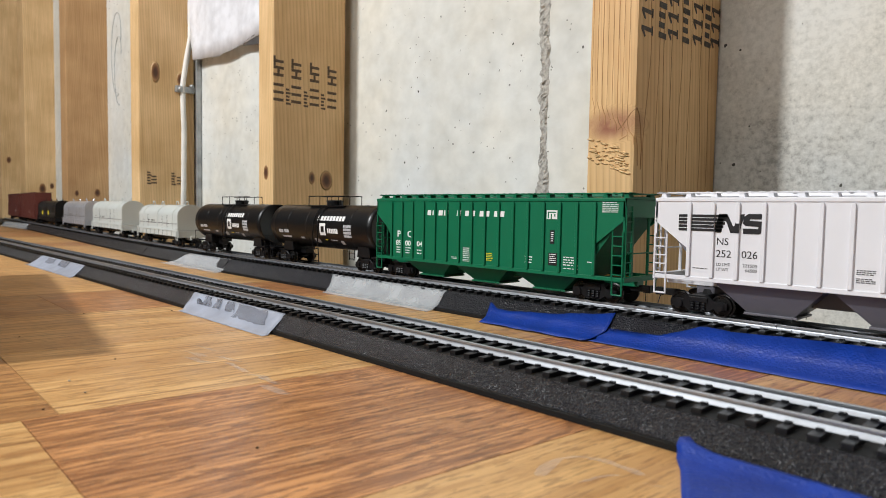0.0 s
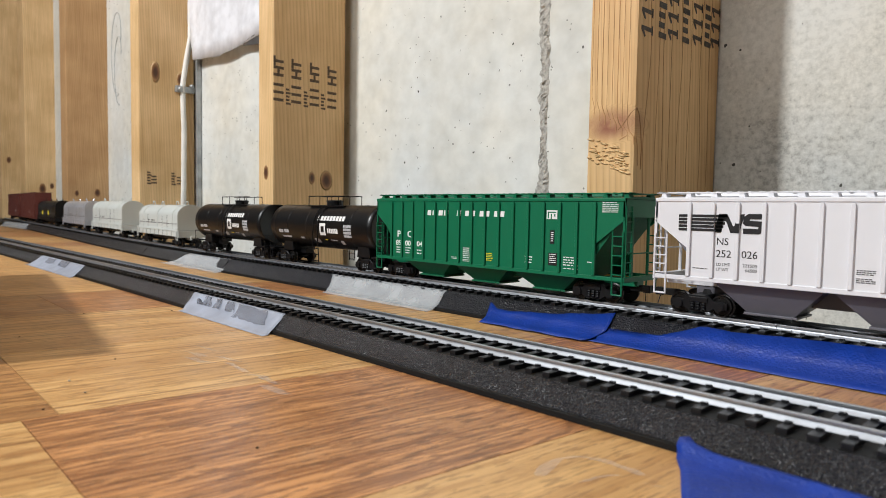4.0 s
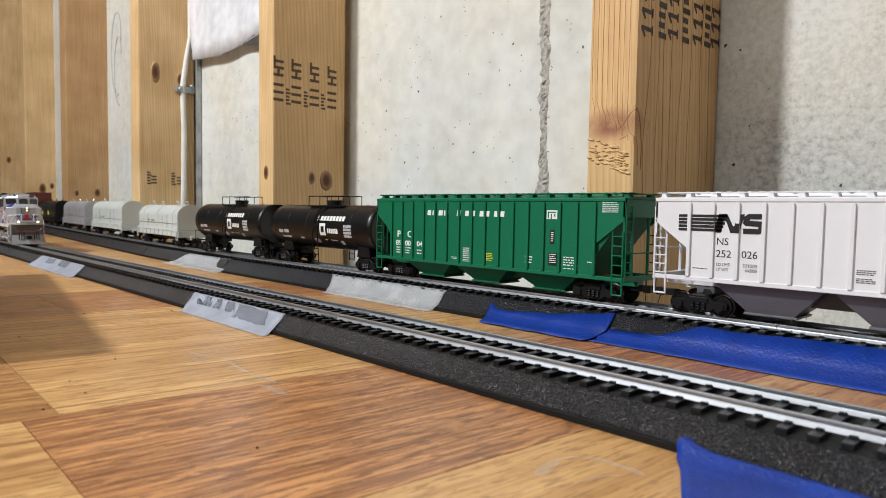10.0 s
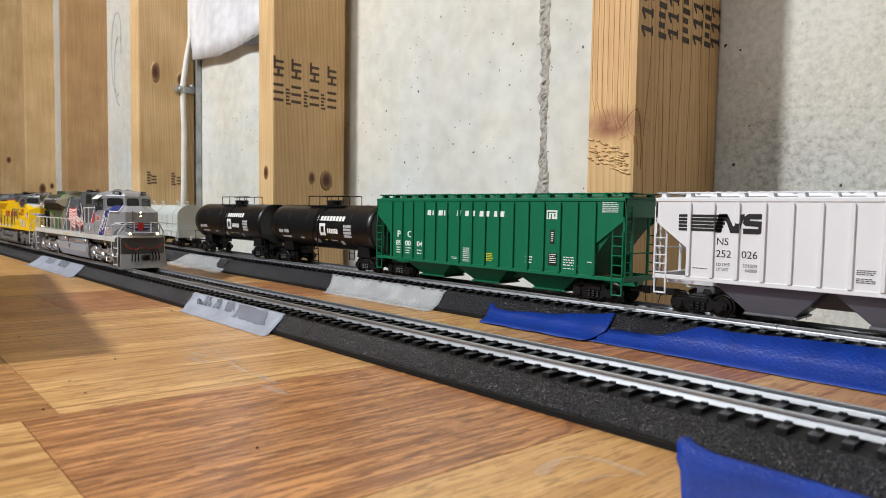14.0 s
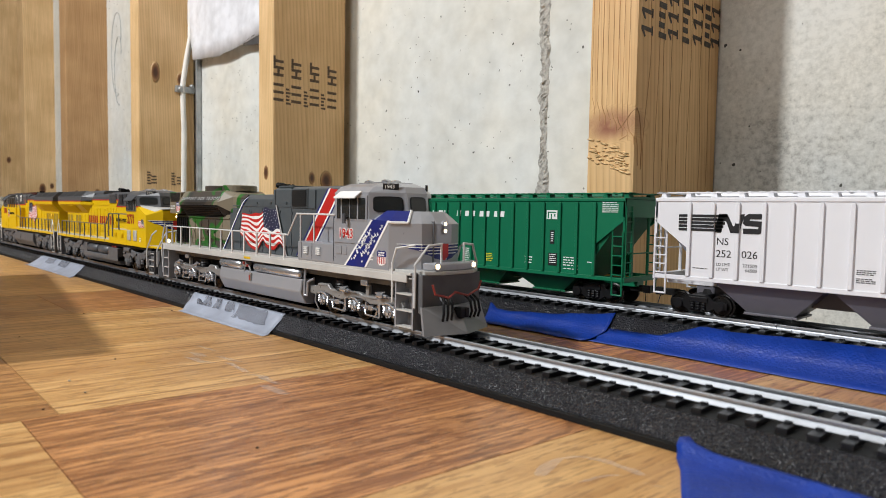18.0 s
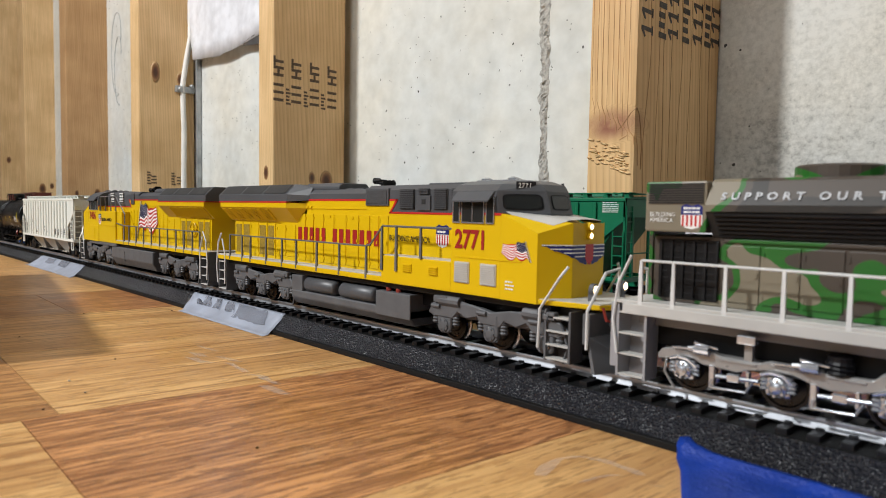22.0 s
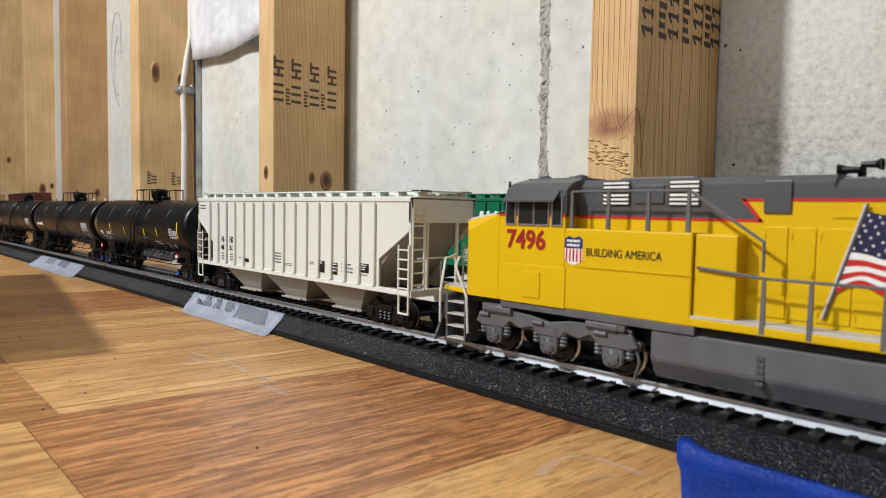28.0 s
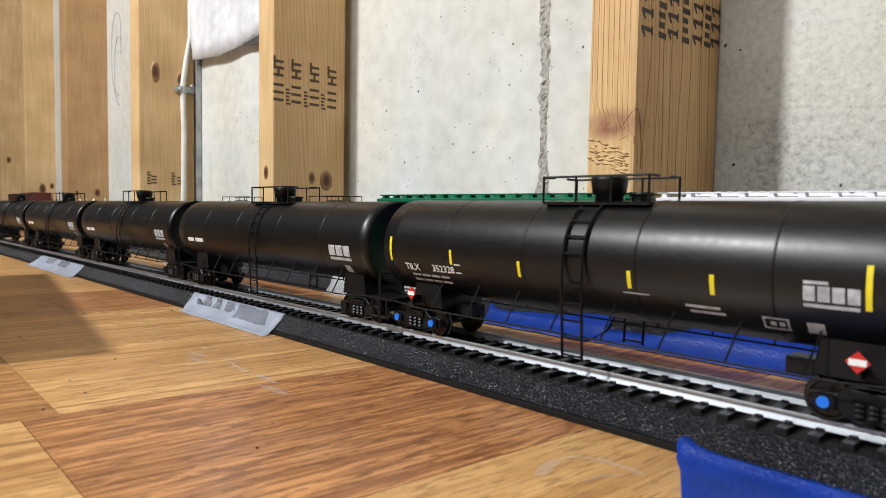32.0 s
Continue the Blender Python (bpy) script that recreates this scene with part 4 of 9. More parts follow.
# ---------------------------------------------------------------- tank cars
def tank_car(x_world, y_world, half, R, zc, label, spin=False, wheels=None, deck="tall", reflect=False, marks=None):
    car = root("tank_car", pose(x_world * MM, y_world, RAIL_Z), label, "tank car", "black tank cars")
    dome = R * 0.42
    prof = []
    for i in range(8):
        a = math.pi / 2 * i / 7
        prof.append((-half + dome * (1 - math.sin(a)), max(0.4, R * math.cos(math.pi / 2 - a))))
    prof += [(-half + dome + (2 * half - 2 * dome) * f, R) for f in (0.0, 0.2, 0.4, 0.6, 0.8, 1.0)]
    prof += [(-d, r) for d, r in prof[:8][::-1]]
    bm = bmesh.new()
    lathe(bm, prof, (0, 0, zc), "X", 56)
    part("tank", bm, BLACK_TANK, car, "glossy black tank", True)
    for f in (-0.62, -0.22, 0.22, 0.62):
        bm = bmesh.new()
        lathe(bm, [(f * half - 0.35, R - 0.3), (f * half - 0.25, R + 0.12), (f * half + 0.25, R + 0.12), (f * half + 0.35, R - 0.3)], (0, 0, zc), "X", 56)
        part("weld_seam", bm, BLACK_TANK, car, "", True)
    # saddles, stub sills and end platforms
    for e in (-1, 1):
        bm = bmesh.new()
        xs = sorted((e * (half - 26), e * (half - 10)))
        prism(bm, [(xs[0], 11), (xs[1], 11), (xs[1] - 2, zc - R * 0.62), (xs[0] + 2, zc - R * 0.62)], -11, 11, 0.4)
        box(bm, *sorted((e * (half - 34), e * (half + 5))), -3.4, 3.4, 8.8, 13.0, 0.3)
        box(bm, *sorted((e * (half - 2.5), e * (half + 5))), -15.5, 15.5, 11.6, 12.8, 0.2)
        part("bolster", bm, BLACK_PLASTIC, car)
        bm = bmesh.new()
        path_rod(bm, [(e * (half + 4.6), -15.2, 12.4), (e * (half + 4.6), -15.2, 22), (e * (half + 4.6), 15.2, 22), (e * (half + 4.6), 15.2, 12.4)], 0.35)
        rod(bm, (e * (half + 4.6), -5, 12.4), (e * (half + 4.6), -5, 22), 0.3)
        rod(bm, (e * (half + 4.6), 5, 12.4), (e * (half + 4.6), 5, 22), 0.3)
        part("end_rail", bm, BLACK_PLASTIC, car)
        for s in (-1, 1):
            stirrup(car, min(e * (half + 0.5), e * (half + 4.5)), s * 15.4, 12.0, BLACK_PLASTIC, 4.0, 7.0)
        coupler(car, e * (half + 5), e)
        freight_truck(car, e * (half - 13), wheels, spin)
    for s in (-1, 1) if deck == "tall" else ():
        bm = bmesh.new()
        path_rod(bm, [(-half + 2, s * 15.4, 12.4), (-half + 20, s * 16.6, 11.4), (half - 20, s * 16.6, 11.4), (half - 2, s * 15.4, 12.4)], 0.32)
        for i in range(8):
            x = -half + 26 + (2 * half - 52) * i / 7
            path_rod(bm, [(x, s * 16.6, 11.4), (x + 2.4, s * 12.6, zc - R * 0.66)], 0.28, 5)
        part("side_handrail", bm, BLACK_PLASTIC, car)
    for s in (-1, 1):
        # ladder that follows the shell
        bm = bmesh.new()
        for x in (-3.4, 3.4):
            pts = [(x, s * 17.2, 4.6), (x, s * (R + 1.2), zc - 6)] + [(x, s * (R + 0.9) * math.cos(a), zc + (R + 0.9) * math.sin(a)) for a in (0.1, 0.35, 0.6, 0.85, 1.1)]
            path_rod(bm, pts, 0.42)
        for i in range(5):
            z = 5.6 + (zc - 8) * i / 5
            rod(bm, (-3.4, s * 17.2, z), (3.4, s * 17.2, z), 0.32)
        for a in (0.1, 0.38, 0.66, 0.94):
            rod(bm, (-3.4, s * (R + 0.9) * math.cos(a), zc + (R + 0.9) * math.sin(a)), (3.4, s * (R + 0.9) * math.cos(a), zc + (R + 0.9) * math.sin(a)), 0.32)
        part("ladder", bm, BLACK_PLASTIC, car)
    # top platform, its rail, the fitting housing
    zt = zc + R
    w = 18 if deck == "tall" else 24
    for s in (-1, 1):
        bm = bmesh.new()
        box(bm, -w, w, *sorted((s * 4.8, s * 9.2)), zt - 1.4, zt - 0.8)
        for i in range(12):
            x = -w + 1 + (2 * w - 2) * i / 11
            box(bm, x - 0.5, x + 0.5, *sorted((s * 4.8, s * 9.2)), zt - 0.85, zt - 0.55)
        part("walkway", bm, BLACK_PLASTIC, car)
        bm = bmesh.new()
        path_rod(bm, [(-w, s * 9, zt - 1), (-w, s * 9, zt + 7.0), (w, s * 9, zt + 7.0), (w, s * 9, zt - 1)], 0.38)
        pr = part("platform_rail", bm, BLACK_PLASTIC, car)
        for x in (-w / 3, w / 3):
            part("post", rod(bmesh.new(), (x, s * 9, zt - 1), (x, s * 9, zt + 7), 0.34), BLACK_PLASTIC, pr)
        for e in (-1, 1):
            part("end_rail", rod(bmesh.new(), (e * w, s * 9, zt + 7), (e * w, s * 3.4, zt + 7), 0.36), BLACK_PLASTIC, pr)
    bm = bmesh.new()
    if deck == "tall":
        lathe(bm, [(zt - 1, 4.2), (zt + 1.6, 4.2), (zt + 1.8, 5.0), (zt + 6.2, 5.6), (zt + 7.2, 5.4), (zt + 7.6, 3.6), (zt + 7.7, 0.4)], (0, 0, 0), "Z", 20)
        part("fitting_housing", bm, BLACK_PLASTIC, car, "", True)
        bm = bmesh.new()
        lathe(bm, [(zt - 1, 3.0), (zt + 1.4, 3.0), (zt + 1.8, 3.6), (zt + 2.4, 3.4), (zt + 2.6, 0.4)], (11, 0, 0), "Z", 16)
        part("manway", bm, BLACK_PLASTIC, car)
    else:
        lathe(bm, [(zt - 2, 6.2), (zt + 2.4, 6.2), (zt + 2.8, 6.8), (zt + 3.6, 6.6), (zt + 3.9, 1)], (0, 0, 0), "Z", 20)
        rod(bm, (8, 0, zt - 1), (8, 0, zt + 4), 0.9, 8)
        part("manway", bm, BLACK_PLASTIC, car)

    def on_shell(x, z, w, h, material, name, text=None, label2=""):
        """A small patch or word set on the curved side at height z."""
        a = math.asin(max(-1, min(1, (z + h / 2 - zc) / R)))
        yy, zz = -(R + 0.1) * math.cos(a), zc + (R + 0.1) * math.sin(a)
        tilt = 90 - math.degrees(a)
        if text:
            return words(name, text, h, car, material, x, yy + math.sin(a) * -0 , zz - h / 2 * math.cos(a), (tilt, 0, 0))
        b2 = bmesh.new()
        rows = []
        for k in range(5):
            a2 = math.asin(max(-1, min(1, (z + h * k / 4 - zc) / R)))
            rows.append([(x, -(R + 0.12) * math.cos(a2), zc + (R + 0.12) * math.sin(a2)), (x + w, -(R + 0.12) * math.cos(a2), zc + (R + 0.12) * math.sin(a2))])
        sheet(b2, rows)
        return part(name, b2, material, car, label2)

    if reflect:
        for e in (-1, 1):
            pl = part("hazard_placard", prism(bmesh.new(), [(e * 71.5 - 2.4, 16.5), (e * 71.5, 14.1), (e * 71.5 + 2.4, 16.5), (e * 71.5, 18.9)], -16.9, -16.6), RED, car, "red diamond hazard placard")
            part("placard_band", boxed(e * 71.5 - 1.7, e * 71.5 + 1.7, -17.05, -16.85, 15.8, 17.2), WHITE, pl)
            part("placard_bracket", boxed(e * 71.5 - 0.6, e * 71.5 + 0.6, -16.6, -12, 12.6, 15.6), BLACK_PLASTIC, car)
        for x, z, h in ((-83.5, 28.0, 9), (-51.4, 28.6, 5), (-21.4, 26.8, 5), (16.8, 27.0, 4.8), (39.4, 27.6, 5), (72.4, 27.6, 9.6)):
            on_shell(x, z, 1.2, h, TRIM_YELLOW, "reflector", None, "yellow reflector strip")
    if marks:
        marks(on_shell, half)
    return car


def marks_plain(on, half):
    on(-half + 12, 27.0, 8, 2.2, WHITE, "lettering_bar")
    on(-half + 22, 27.0, 10, 2.2, WHITE, "lettering_bar")
    for k in range(3):
        on(half - 28 + 5.2 * k, 27.5, 4.4, 4.4, PALE, "data_panel")
    on(half - 28, 25.6, 15, 1.2, PALE, "data_panel")
    on(half - 20, 20.6, 4, 3, PALE, "data_panel")


def marks_first(on, half):
    on(-75.0, 25.2, 0, 2.6, WHITE, "lettering", "TILX")
    on(-60.6, 25.4, 0, 2.6, WHITE, "lettering", "352328")
    on(-49.6, 25.6, 3.0, 0.4, WHITE, "lettering_bar")
    on(-49.6, 28.4, 3.0, 0.4, WHITE, "lettering_bar")
    for k in range(2):
        for i in range(4):
            on(-73 + 5.0 * i, 23.2 - 1.9 * k, 4.2, 0.8, PALE, "lettering_bar")
    for k in range(4):
        on(60.4 + 2.9 * k, 28.6, 2.4, 3.4, PALE, "data_panel", None, "pale grey data panel")
    on(60.4, 27.2, 11, 0.8, PALE, "data_panel")
    on(60.4, 32.4, 5, 0.7, PALE, "data_panel")
    on(15, 25.6, 8, 0.3, PALE, "lettering_bar")
    on(32.4, 23.8, 9, 0.7, PALE, "lettering_bar")
    on(33.4, 22.4, 9, 0.7, PALE, "lettering_bar")
    for a, b, w, h in ((51, 23.2, 5.8, 0.4), (51, 20.6, 5.8, 0.4), (51, 20.6, 0.5, 2.9), (56.4, 20.6, 0.5, 2.9), (52.6, 21.6, 1.4, 1.0), (54.6, 21.6, 1.2, 1.0)):
        on(a, b, w, h, PALE, "lettering_bar")
    on(60.6, 20.8, 3.6, 2.6, PALE, "data_panel")


def marks_staley(on, half):
    for i in range(9):
        on(0.5 + 4.1 * i, 37.6, 3.2, 3.6, WHITE, "name_block")
    on(4.4, 26.2, 8, 9.4, WHITE, "emblem", None, "white hexagonal emblem")
    on(6.2, 28.6, 4.2, 4.6, BLACK_TANK, "emblem_core")
    for i in range(6):
        on(15.0 + 2.4 * i, 28.0, 1.9, 3.6, WHITE, "name_block")
    for k in range(4):
        on(36.5, 25.4 + 2.5 * k, 9.5, 1.9, PALE, "data_panel")
    on(-58.4, 26.4, 7, 2.6, PALE, "lettering_bar")
    on(-49.6, 26.6, 7, 2.6, PALE, "lettering_bar")
    on(-54.4, 22.6, 14, 1.4, PALE, "lettering_bar")
    on(-26, 22.4, 5, 1.4, PALE, "lettering_bar")
    on(-6, 20, 7, 3.2, PALE, "data_panel")
    on(9, 22.4, 4, 0.7, TRIM_YELLOW, "lettering_bar")
    on(17, 22.4, 8, 0.7, PALE, "lettering_bar")
    on(29, 19.6, 4.4, 3, PALE, "data_panel")


# ---------------------------------------------------------------- coil cars and the cars behind them
def coil_car(half, top, hood_mat, label, low=False):
    car = root("coil_car", pose(0, 0, 0), label, "coil car", "coil cars")
    patches = low
    bm = bmesh.new()
    for s in (-1, 1):
        box(bm, -half, half, *sorted((s * 14.6, s * 16.2)), 12.5, 19, 0.3)
        box(bm, -half, half, *sorted((s * 14.2, s * 17.0)), 18.6, 19.8, 0.2)
    part("side_sill", bm, DARK_FRAME if low else hood_mat, car)
    for s in (-1, 1):
        for i in range(10):
            x = -half + 8 + (2 * half - 16) * i / 9
            bm = bmesh.new()
            box(bm, x - 0.8, x + 0.8, *sorted((s * 15.8, s * 16.9)), 12.6, 18.8)
            part("sill_post", bm, DARK_FRAME if low else hood_mat, car)
    H = half - 5
    prof = [(-15.2, 19.4)] + [(-15.2 * math.cos(a), top - 13 + 13 * math.sin(a)) for a in [math.pi * i / 16 for i in range(17)]] + [(15.2, 19.4)]
    bm = bmesh.new()
    section(bm, prof, -H, H, 0.4)
    part("hood", bm, hood_mat, car, "rounded coil hood")
    for s in (-1, 1):
        part("hood_rim", boxed(-H - 0.6, H + 0.6, *sorted((s * 14.8, s * 16.0)), 19.6, 21.4, 0.3), hood_mat, car)
        part("hood_band", boxed(-H + 4, H - 4, *sorted((s * 15.1, s * 15.4)), 26.4, 27.2), INK, car)
        for f in (-0.5, 0.25, 0.5):
            part("hood_seam", boxed(f * H - 0.3, f * H + 0.3, *sorted((s * 15.1, s * 15.45)), 21.4, top - 12), INK, car)
    for e in (-1, 1):
        part("hood_end", section(bmesh.new(), [(y * 1.03, (z - 19.4) * 1.02 + 19.4) for y, z in prof], *sorted((e * (H - 1.4), e * (H + 0.4)))), hood_mat, car)
    for f in (-0.75, 0.0, 0.75):
        bm = bmesh.new()
        pr = [(y * 1.02, (z - top + 13) * 1.03 + top - 13) for y, z in prof]
        section(bm, pr, f * H - 0.8, f * H + 0.8)
        part("hood_rib", bm, hood_mat, car)
    for f in (-0.6, 0.6):
        for s in (-1, 1):
            bm = bmesh.new()
            path_rod(bm, [(f * H - 5, s * 5, top - 1), (f * H - 3, s * 5.6, top + 4), (f * H + 3, s * 5.6, top + 4), (f * H + 5, s * 5, top - 1)], 0.55)
            part("lifting_loop", bm, hood_mat, car)
    for e in (-1, 1):
        bm = bmesh.new()
        box(bm, *sorted((e * (half - 3), e * half)), -16, 16, 11.5, 19, 0.3)
        box(bm, *sorted((e * (half - 24), e * (half + 3))), -3.2, 3.2, 8.6, 13, 0.3)
        part("end_sill", bm, DARK_FRAME if low else hood_mat, car)
        ladder(car, sorted((e * (half - 1), e * (half - 6))), -16.8, 8, 22, hood_mat, 4)
        coupler(car, e * (half + 1), e)
        freight_truck(car, e * (half - 20))
    bm = bmesh.new()
    box(bm, -half + 20, half - 20, -8, 8, 8, 13, 0.5)
    part("centre_sill", bm, DARK_FRAME, car)
    bm = bmesh.new()
    if patches:
        for x in (-half * 0.5, half * 0.15):
            box(bm, x, x + 16, -15.5, -15.3, 24, 32)
        part("warning_patch", bm, TRIM_YELLOW, car, "yellow warning patch")
    else:
        for x, w in ((-half * 0.75, 6), (-half * 0.45, 6), (-half * 0.3, 14)):
            bars(bm, x, 30, w, 5, -15.3, 2)
        tagged(part("data_lettering", bm, BLACK, car), kind="stuff")
    return car


def gondola(half, top):
    car = root("gondola", pose(0, 0, 0), "oxide red high-sided hopper car with ribbed sides", "freight car")
    for s in (-1, 1):
        part("side_sheet", boxed(-half, half, *sorted((s * 15.4, s * 16.4)), 14, top, 0.3), OXIDE, car)
        part("top_chord", boxed(-half, half, *sorted((s * 15.2, s * 17.4)), top - 1.5, top + 0.4, 0.3), OXIDE, car)
        for i in range(13):
            x = -half + 3 + (2 * half - 6) * i / 12
            part("rib", boxed(x - 0.8, x + 0.8, *sorted((s * 16.3, s * 17.4)), 14, top - 1, 0.2), OXIDE, car)
    for e in (-1, 1):
        part("end_sheet", boxed(*sorted((e * (half - 1.2), e * half)), -16, 16, 14, top, 0.3), OXIDE, car)
        coupler(car, e * (half + 1), e)
        freight_truck(car, e * (half - 20))
        ladder(car, sorted((e * (half - 1), e * (half - 6))), -17.6, 12, 46, OXIDE, 6)
    part("floor_pan", boxed(-half, half, -16, 16, 11, 15, 0.4), OXIDE, car)
    bm = bmesh.new()
    bars(bm, -half * 0.6, 44, 14, 5, -16.5, 2)
    bars(bm, half * 0.2, 30, 18, 8, -16.5, 3)
    tagged(part("data_lettering", bm, WHITE, car), kind="stuff")
    return car


# ---------------------------------------------------------------- locomotives
def camo():
    m, n, l, b = nodes_of("woodland_camouflage_paint")
    tc = n.new("ShaderNodeTexCoord")
    mp = n.new("ShaderNodeMapping")
    mp.inputs["Scale"].default_value = (1.0, 0.5, 1.5)
    mp.inputs["Location"].default_value = (0.013, 0.0, 0.004)
    l.new(tc.outputs["Object"], mp.inputs["Vector"])
    a = n.new("ShaderNodeTexNoise")
    a.inputs["Scale"].default_value, a.inputs["Detail"].default_value, a.inputs["Distortion"].default_value = 48, 0.6, 0.9
    l.new(mp.outputs["Vector"], a.inputs["Vector"])
    r = n.new("ShaderNodeValToRGB")
    r.color_ramp.interpolation = "CONSTANT"
    e = r.color_ramp.elements
    e[0].position, e[0].color = 0.0, (0.022, 0.02, 0.018, 1)
    e[1].position, e[1].color = 0.35, (0.058, 0.046, 0.037, 1)
    for p, c in ((0.485, (0.016, 0.115, 0.014, 1)), (0.575, (0.19, 0.163, 0.115, 1))):
        x = e.new(p)
        x.color = c
    l.new(a.outputs["Fac"], r.inputs["Fac"])
    l.new(r.outputs["Color"], b.inputs["Base Color"])
    b.inputs["Roughness"].default_value = 0.42
    return m


CAMO = camo()
LAMP = glow("warm_headlight", (1.0, 0.76, 0.44), 4.2)
LAMP_SMALL = glow("warm_marker_light", (1.0, 0.75, 0.3), 5.0)


def dark_glass():
    m, n, l, b = nodes_of("dark_window_glazing")
    b.inputs["Base Color"].default_value = (0.02, 0.022, 0.022, 1)
    b.inputs["Roughness"].default_value = 0.06
    b.inputs["Specular IOR Level"].default_value = 0.5
    return m


GLASS = dark_glass()
GRILLE = mat("black_grille", (0.02, 0.02, 0.02), 0.55, vary=0.3)
RAIL_WHITE = mat("white_handrail_paint", (0.62, 0.62, 0.61), 0.4)
RAIL_GREY = mat("grey_handrail_paint", (0.12, 0.12, 0.125), 0.42)
GREY_TRUCK = mat("grey_truck_plastic", (0.098, 0.1, 0.106), 0.48, vary=0.15, scale=120)
DECK = mat("pale_walkway_paint", (0.47, 0.46, 0.435), 0.5, vary=0.1)
RED_GLOSS = mat("red_hose_paint", (0.28, 0.035, 0.025), 0.4)
SCREEN_YELLOW = mat("mustard_screen", (0.3, 0.195, 0.012), 0.6, vary=0.25, scale=900, bump=0.8, bump_scale=2200)
SCREEN_GREY = mat("dark_grey_mesh", (0.045, 0.045, 0.048), 0.6, vary=0.25, scale=900, bump=0.8, bump_scale=2200)
TAN_GRILLE = mat("tan_screen", (0.5, 0.45, 0.36), 0.6)


def plan(bm, pts, z0, z1, bev=0.0):
    """An outline seen from above (x, y), pushed from z0 to z1."""
    a = [bm.verts.new((x * MM, y * MM, z0 * MM)) for x, y in pts]
    b = [bm.verts.new((x * MM, y * MM, z1 * MM)) for x, y in pts]
    n = len(pts)
    fs = [bm.faces.new(a), bm.faces.new(b[::-1])]
    fs += [bm.faces.new((a[i], b[i], b[(i + 1) % n], a[(i + 1) % n])) for i in range(n)]
    bmesh.ops.recalc_face_normals(bm, faces=fs)
    if bev:
        bmesh.ops.bevel(bm, geom=list({e for f in fs for e in f.edges}), offset=bev * MM, segments=1, affect="EDGES")
    return bm


def cab_shell(sx, x0, x1, xm, z0, z1, z2, rake, half=16.9, mid=5.4):
    """A cab with a three-sided raked front and a roof that slopes in; sx is the way it faces."""
    def ring(z, back, w, m, f):
        return [(sx * x0, -w, z), (sx * (x1 - f * 0.35), -w, z), (sx * (xm - f - back), -m, z), (sx * (xm - f - back), m, z), (sx * (x1 - f * 0.35), w, z), (sx * x0, w, z)]
    return loft(bmesh.new(), [ring(z0, 0, half, mid, 0), ring(z1, 0, half, mid, rake), ring((z1 + z2) / 2 + 0.4, 1.0, half - 3.0, mid, rake + 0.6), ring(z2, 3.4, 8.6, mid - 0.6, rake + 3.0)])


def screens(loco, sx, x1, xm, z0, z1, rake, half=16.9, mid=5.4):
    """The three windscreens of a cab shell: dark panes in black gaskets."""
    quads = [[(sx * x1, g * half, z0), (sx * xm, g * mid, z0), (sx * (xm - rake), g * mid, z1), (sx * (x1 - rake * 0.35), g * half, z1)] for g in (-1, 1)]
    quads.append([(sx * xm, -mid, z0), (sx * xm, mid, z0), (sx * (xm - rake), mid, z1), (sx * (xm - rake), -mid, z1)])
    for corners in quads:
        a, b, d, e = (Vector(q) for q in corners)
        nrm = (b - a).cross(e - a).normalized()
        if nrm.x * sx < 0:
            nrm = -nrm
        for cut, off, m in ((0.0, 0.16, BLACK_PLASTIC), (0.035, 0.3, GLASS)):
            outline = []
            for k in range(32):
                w = 2 * math.pi * k / 32
                u = 0.5 + (0.39 - cut) * math.copysign(abs(math.cos(w)) ** 0.35, math.cos(w))
                v = 0.52 + (0.34 - cut * 1.6) * math.copysign(abs(math.sin(w)) ** 0.35, math.sin(w))
                outline.append((a + (b - a) * u) * (1 - v) + (e + (d - e) * u) * v + nrm * off)
            bm = bmesh.new()
            f = bm.faces.new([bm.verts.new(q * MM) for q in outline])
            f.normal_update()
            if f.normal.dot(nrm) < 0:
                f.normal_flip()
            part("windscreen" if m is GLASS else "window_gasket", bm, m, loco, "dark cab windscreen" if m is GLASS else "")


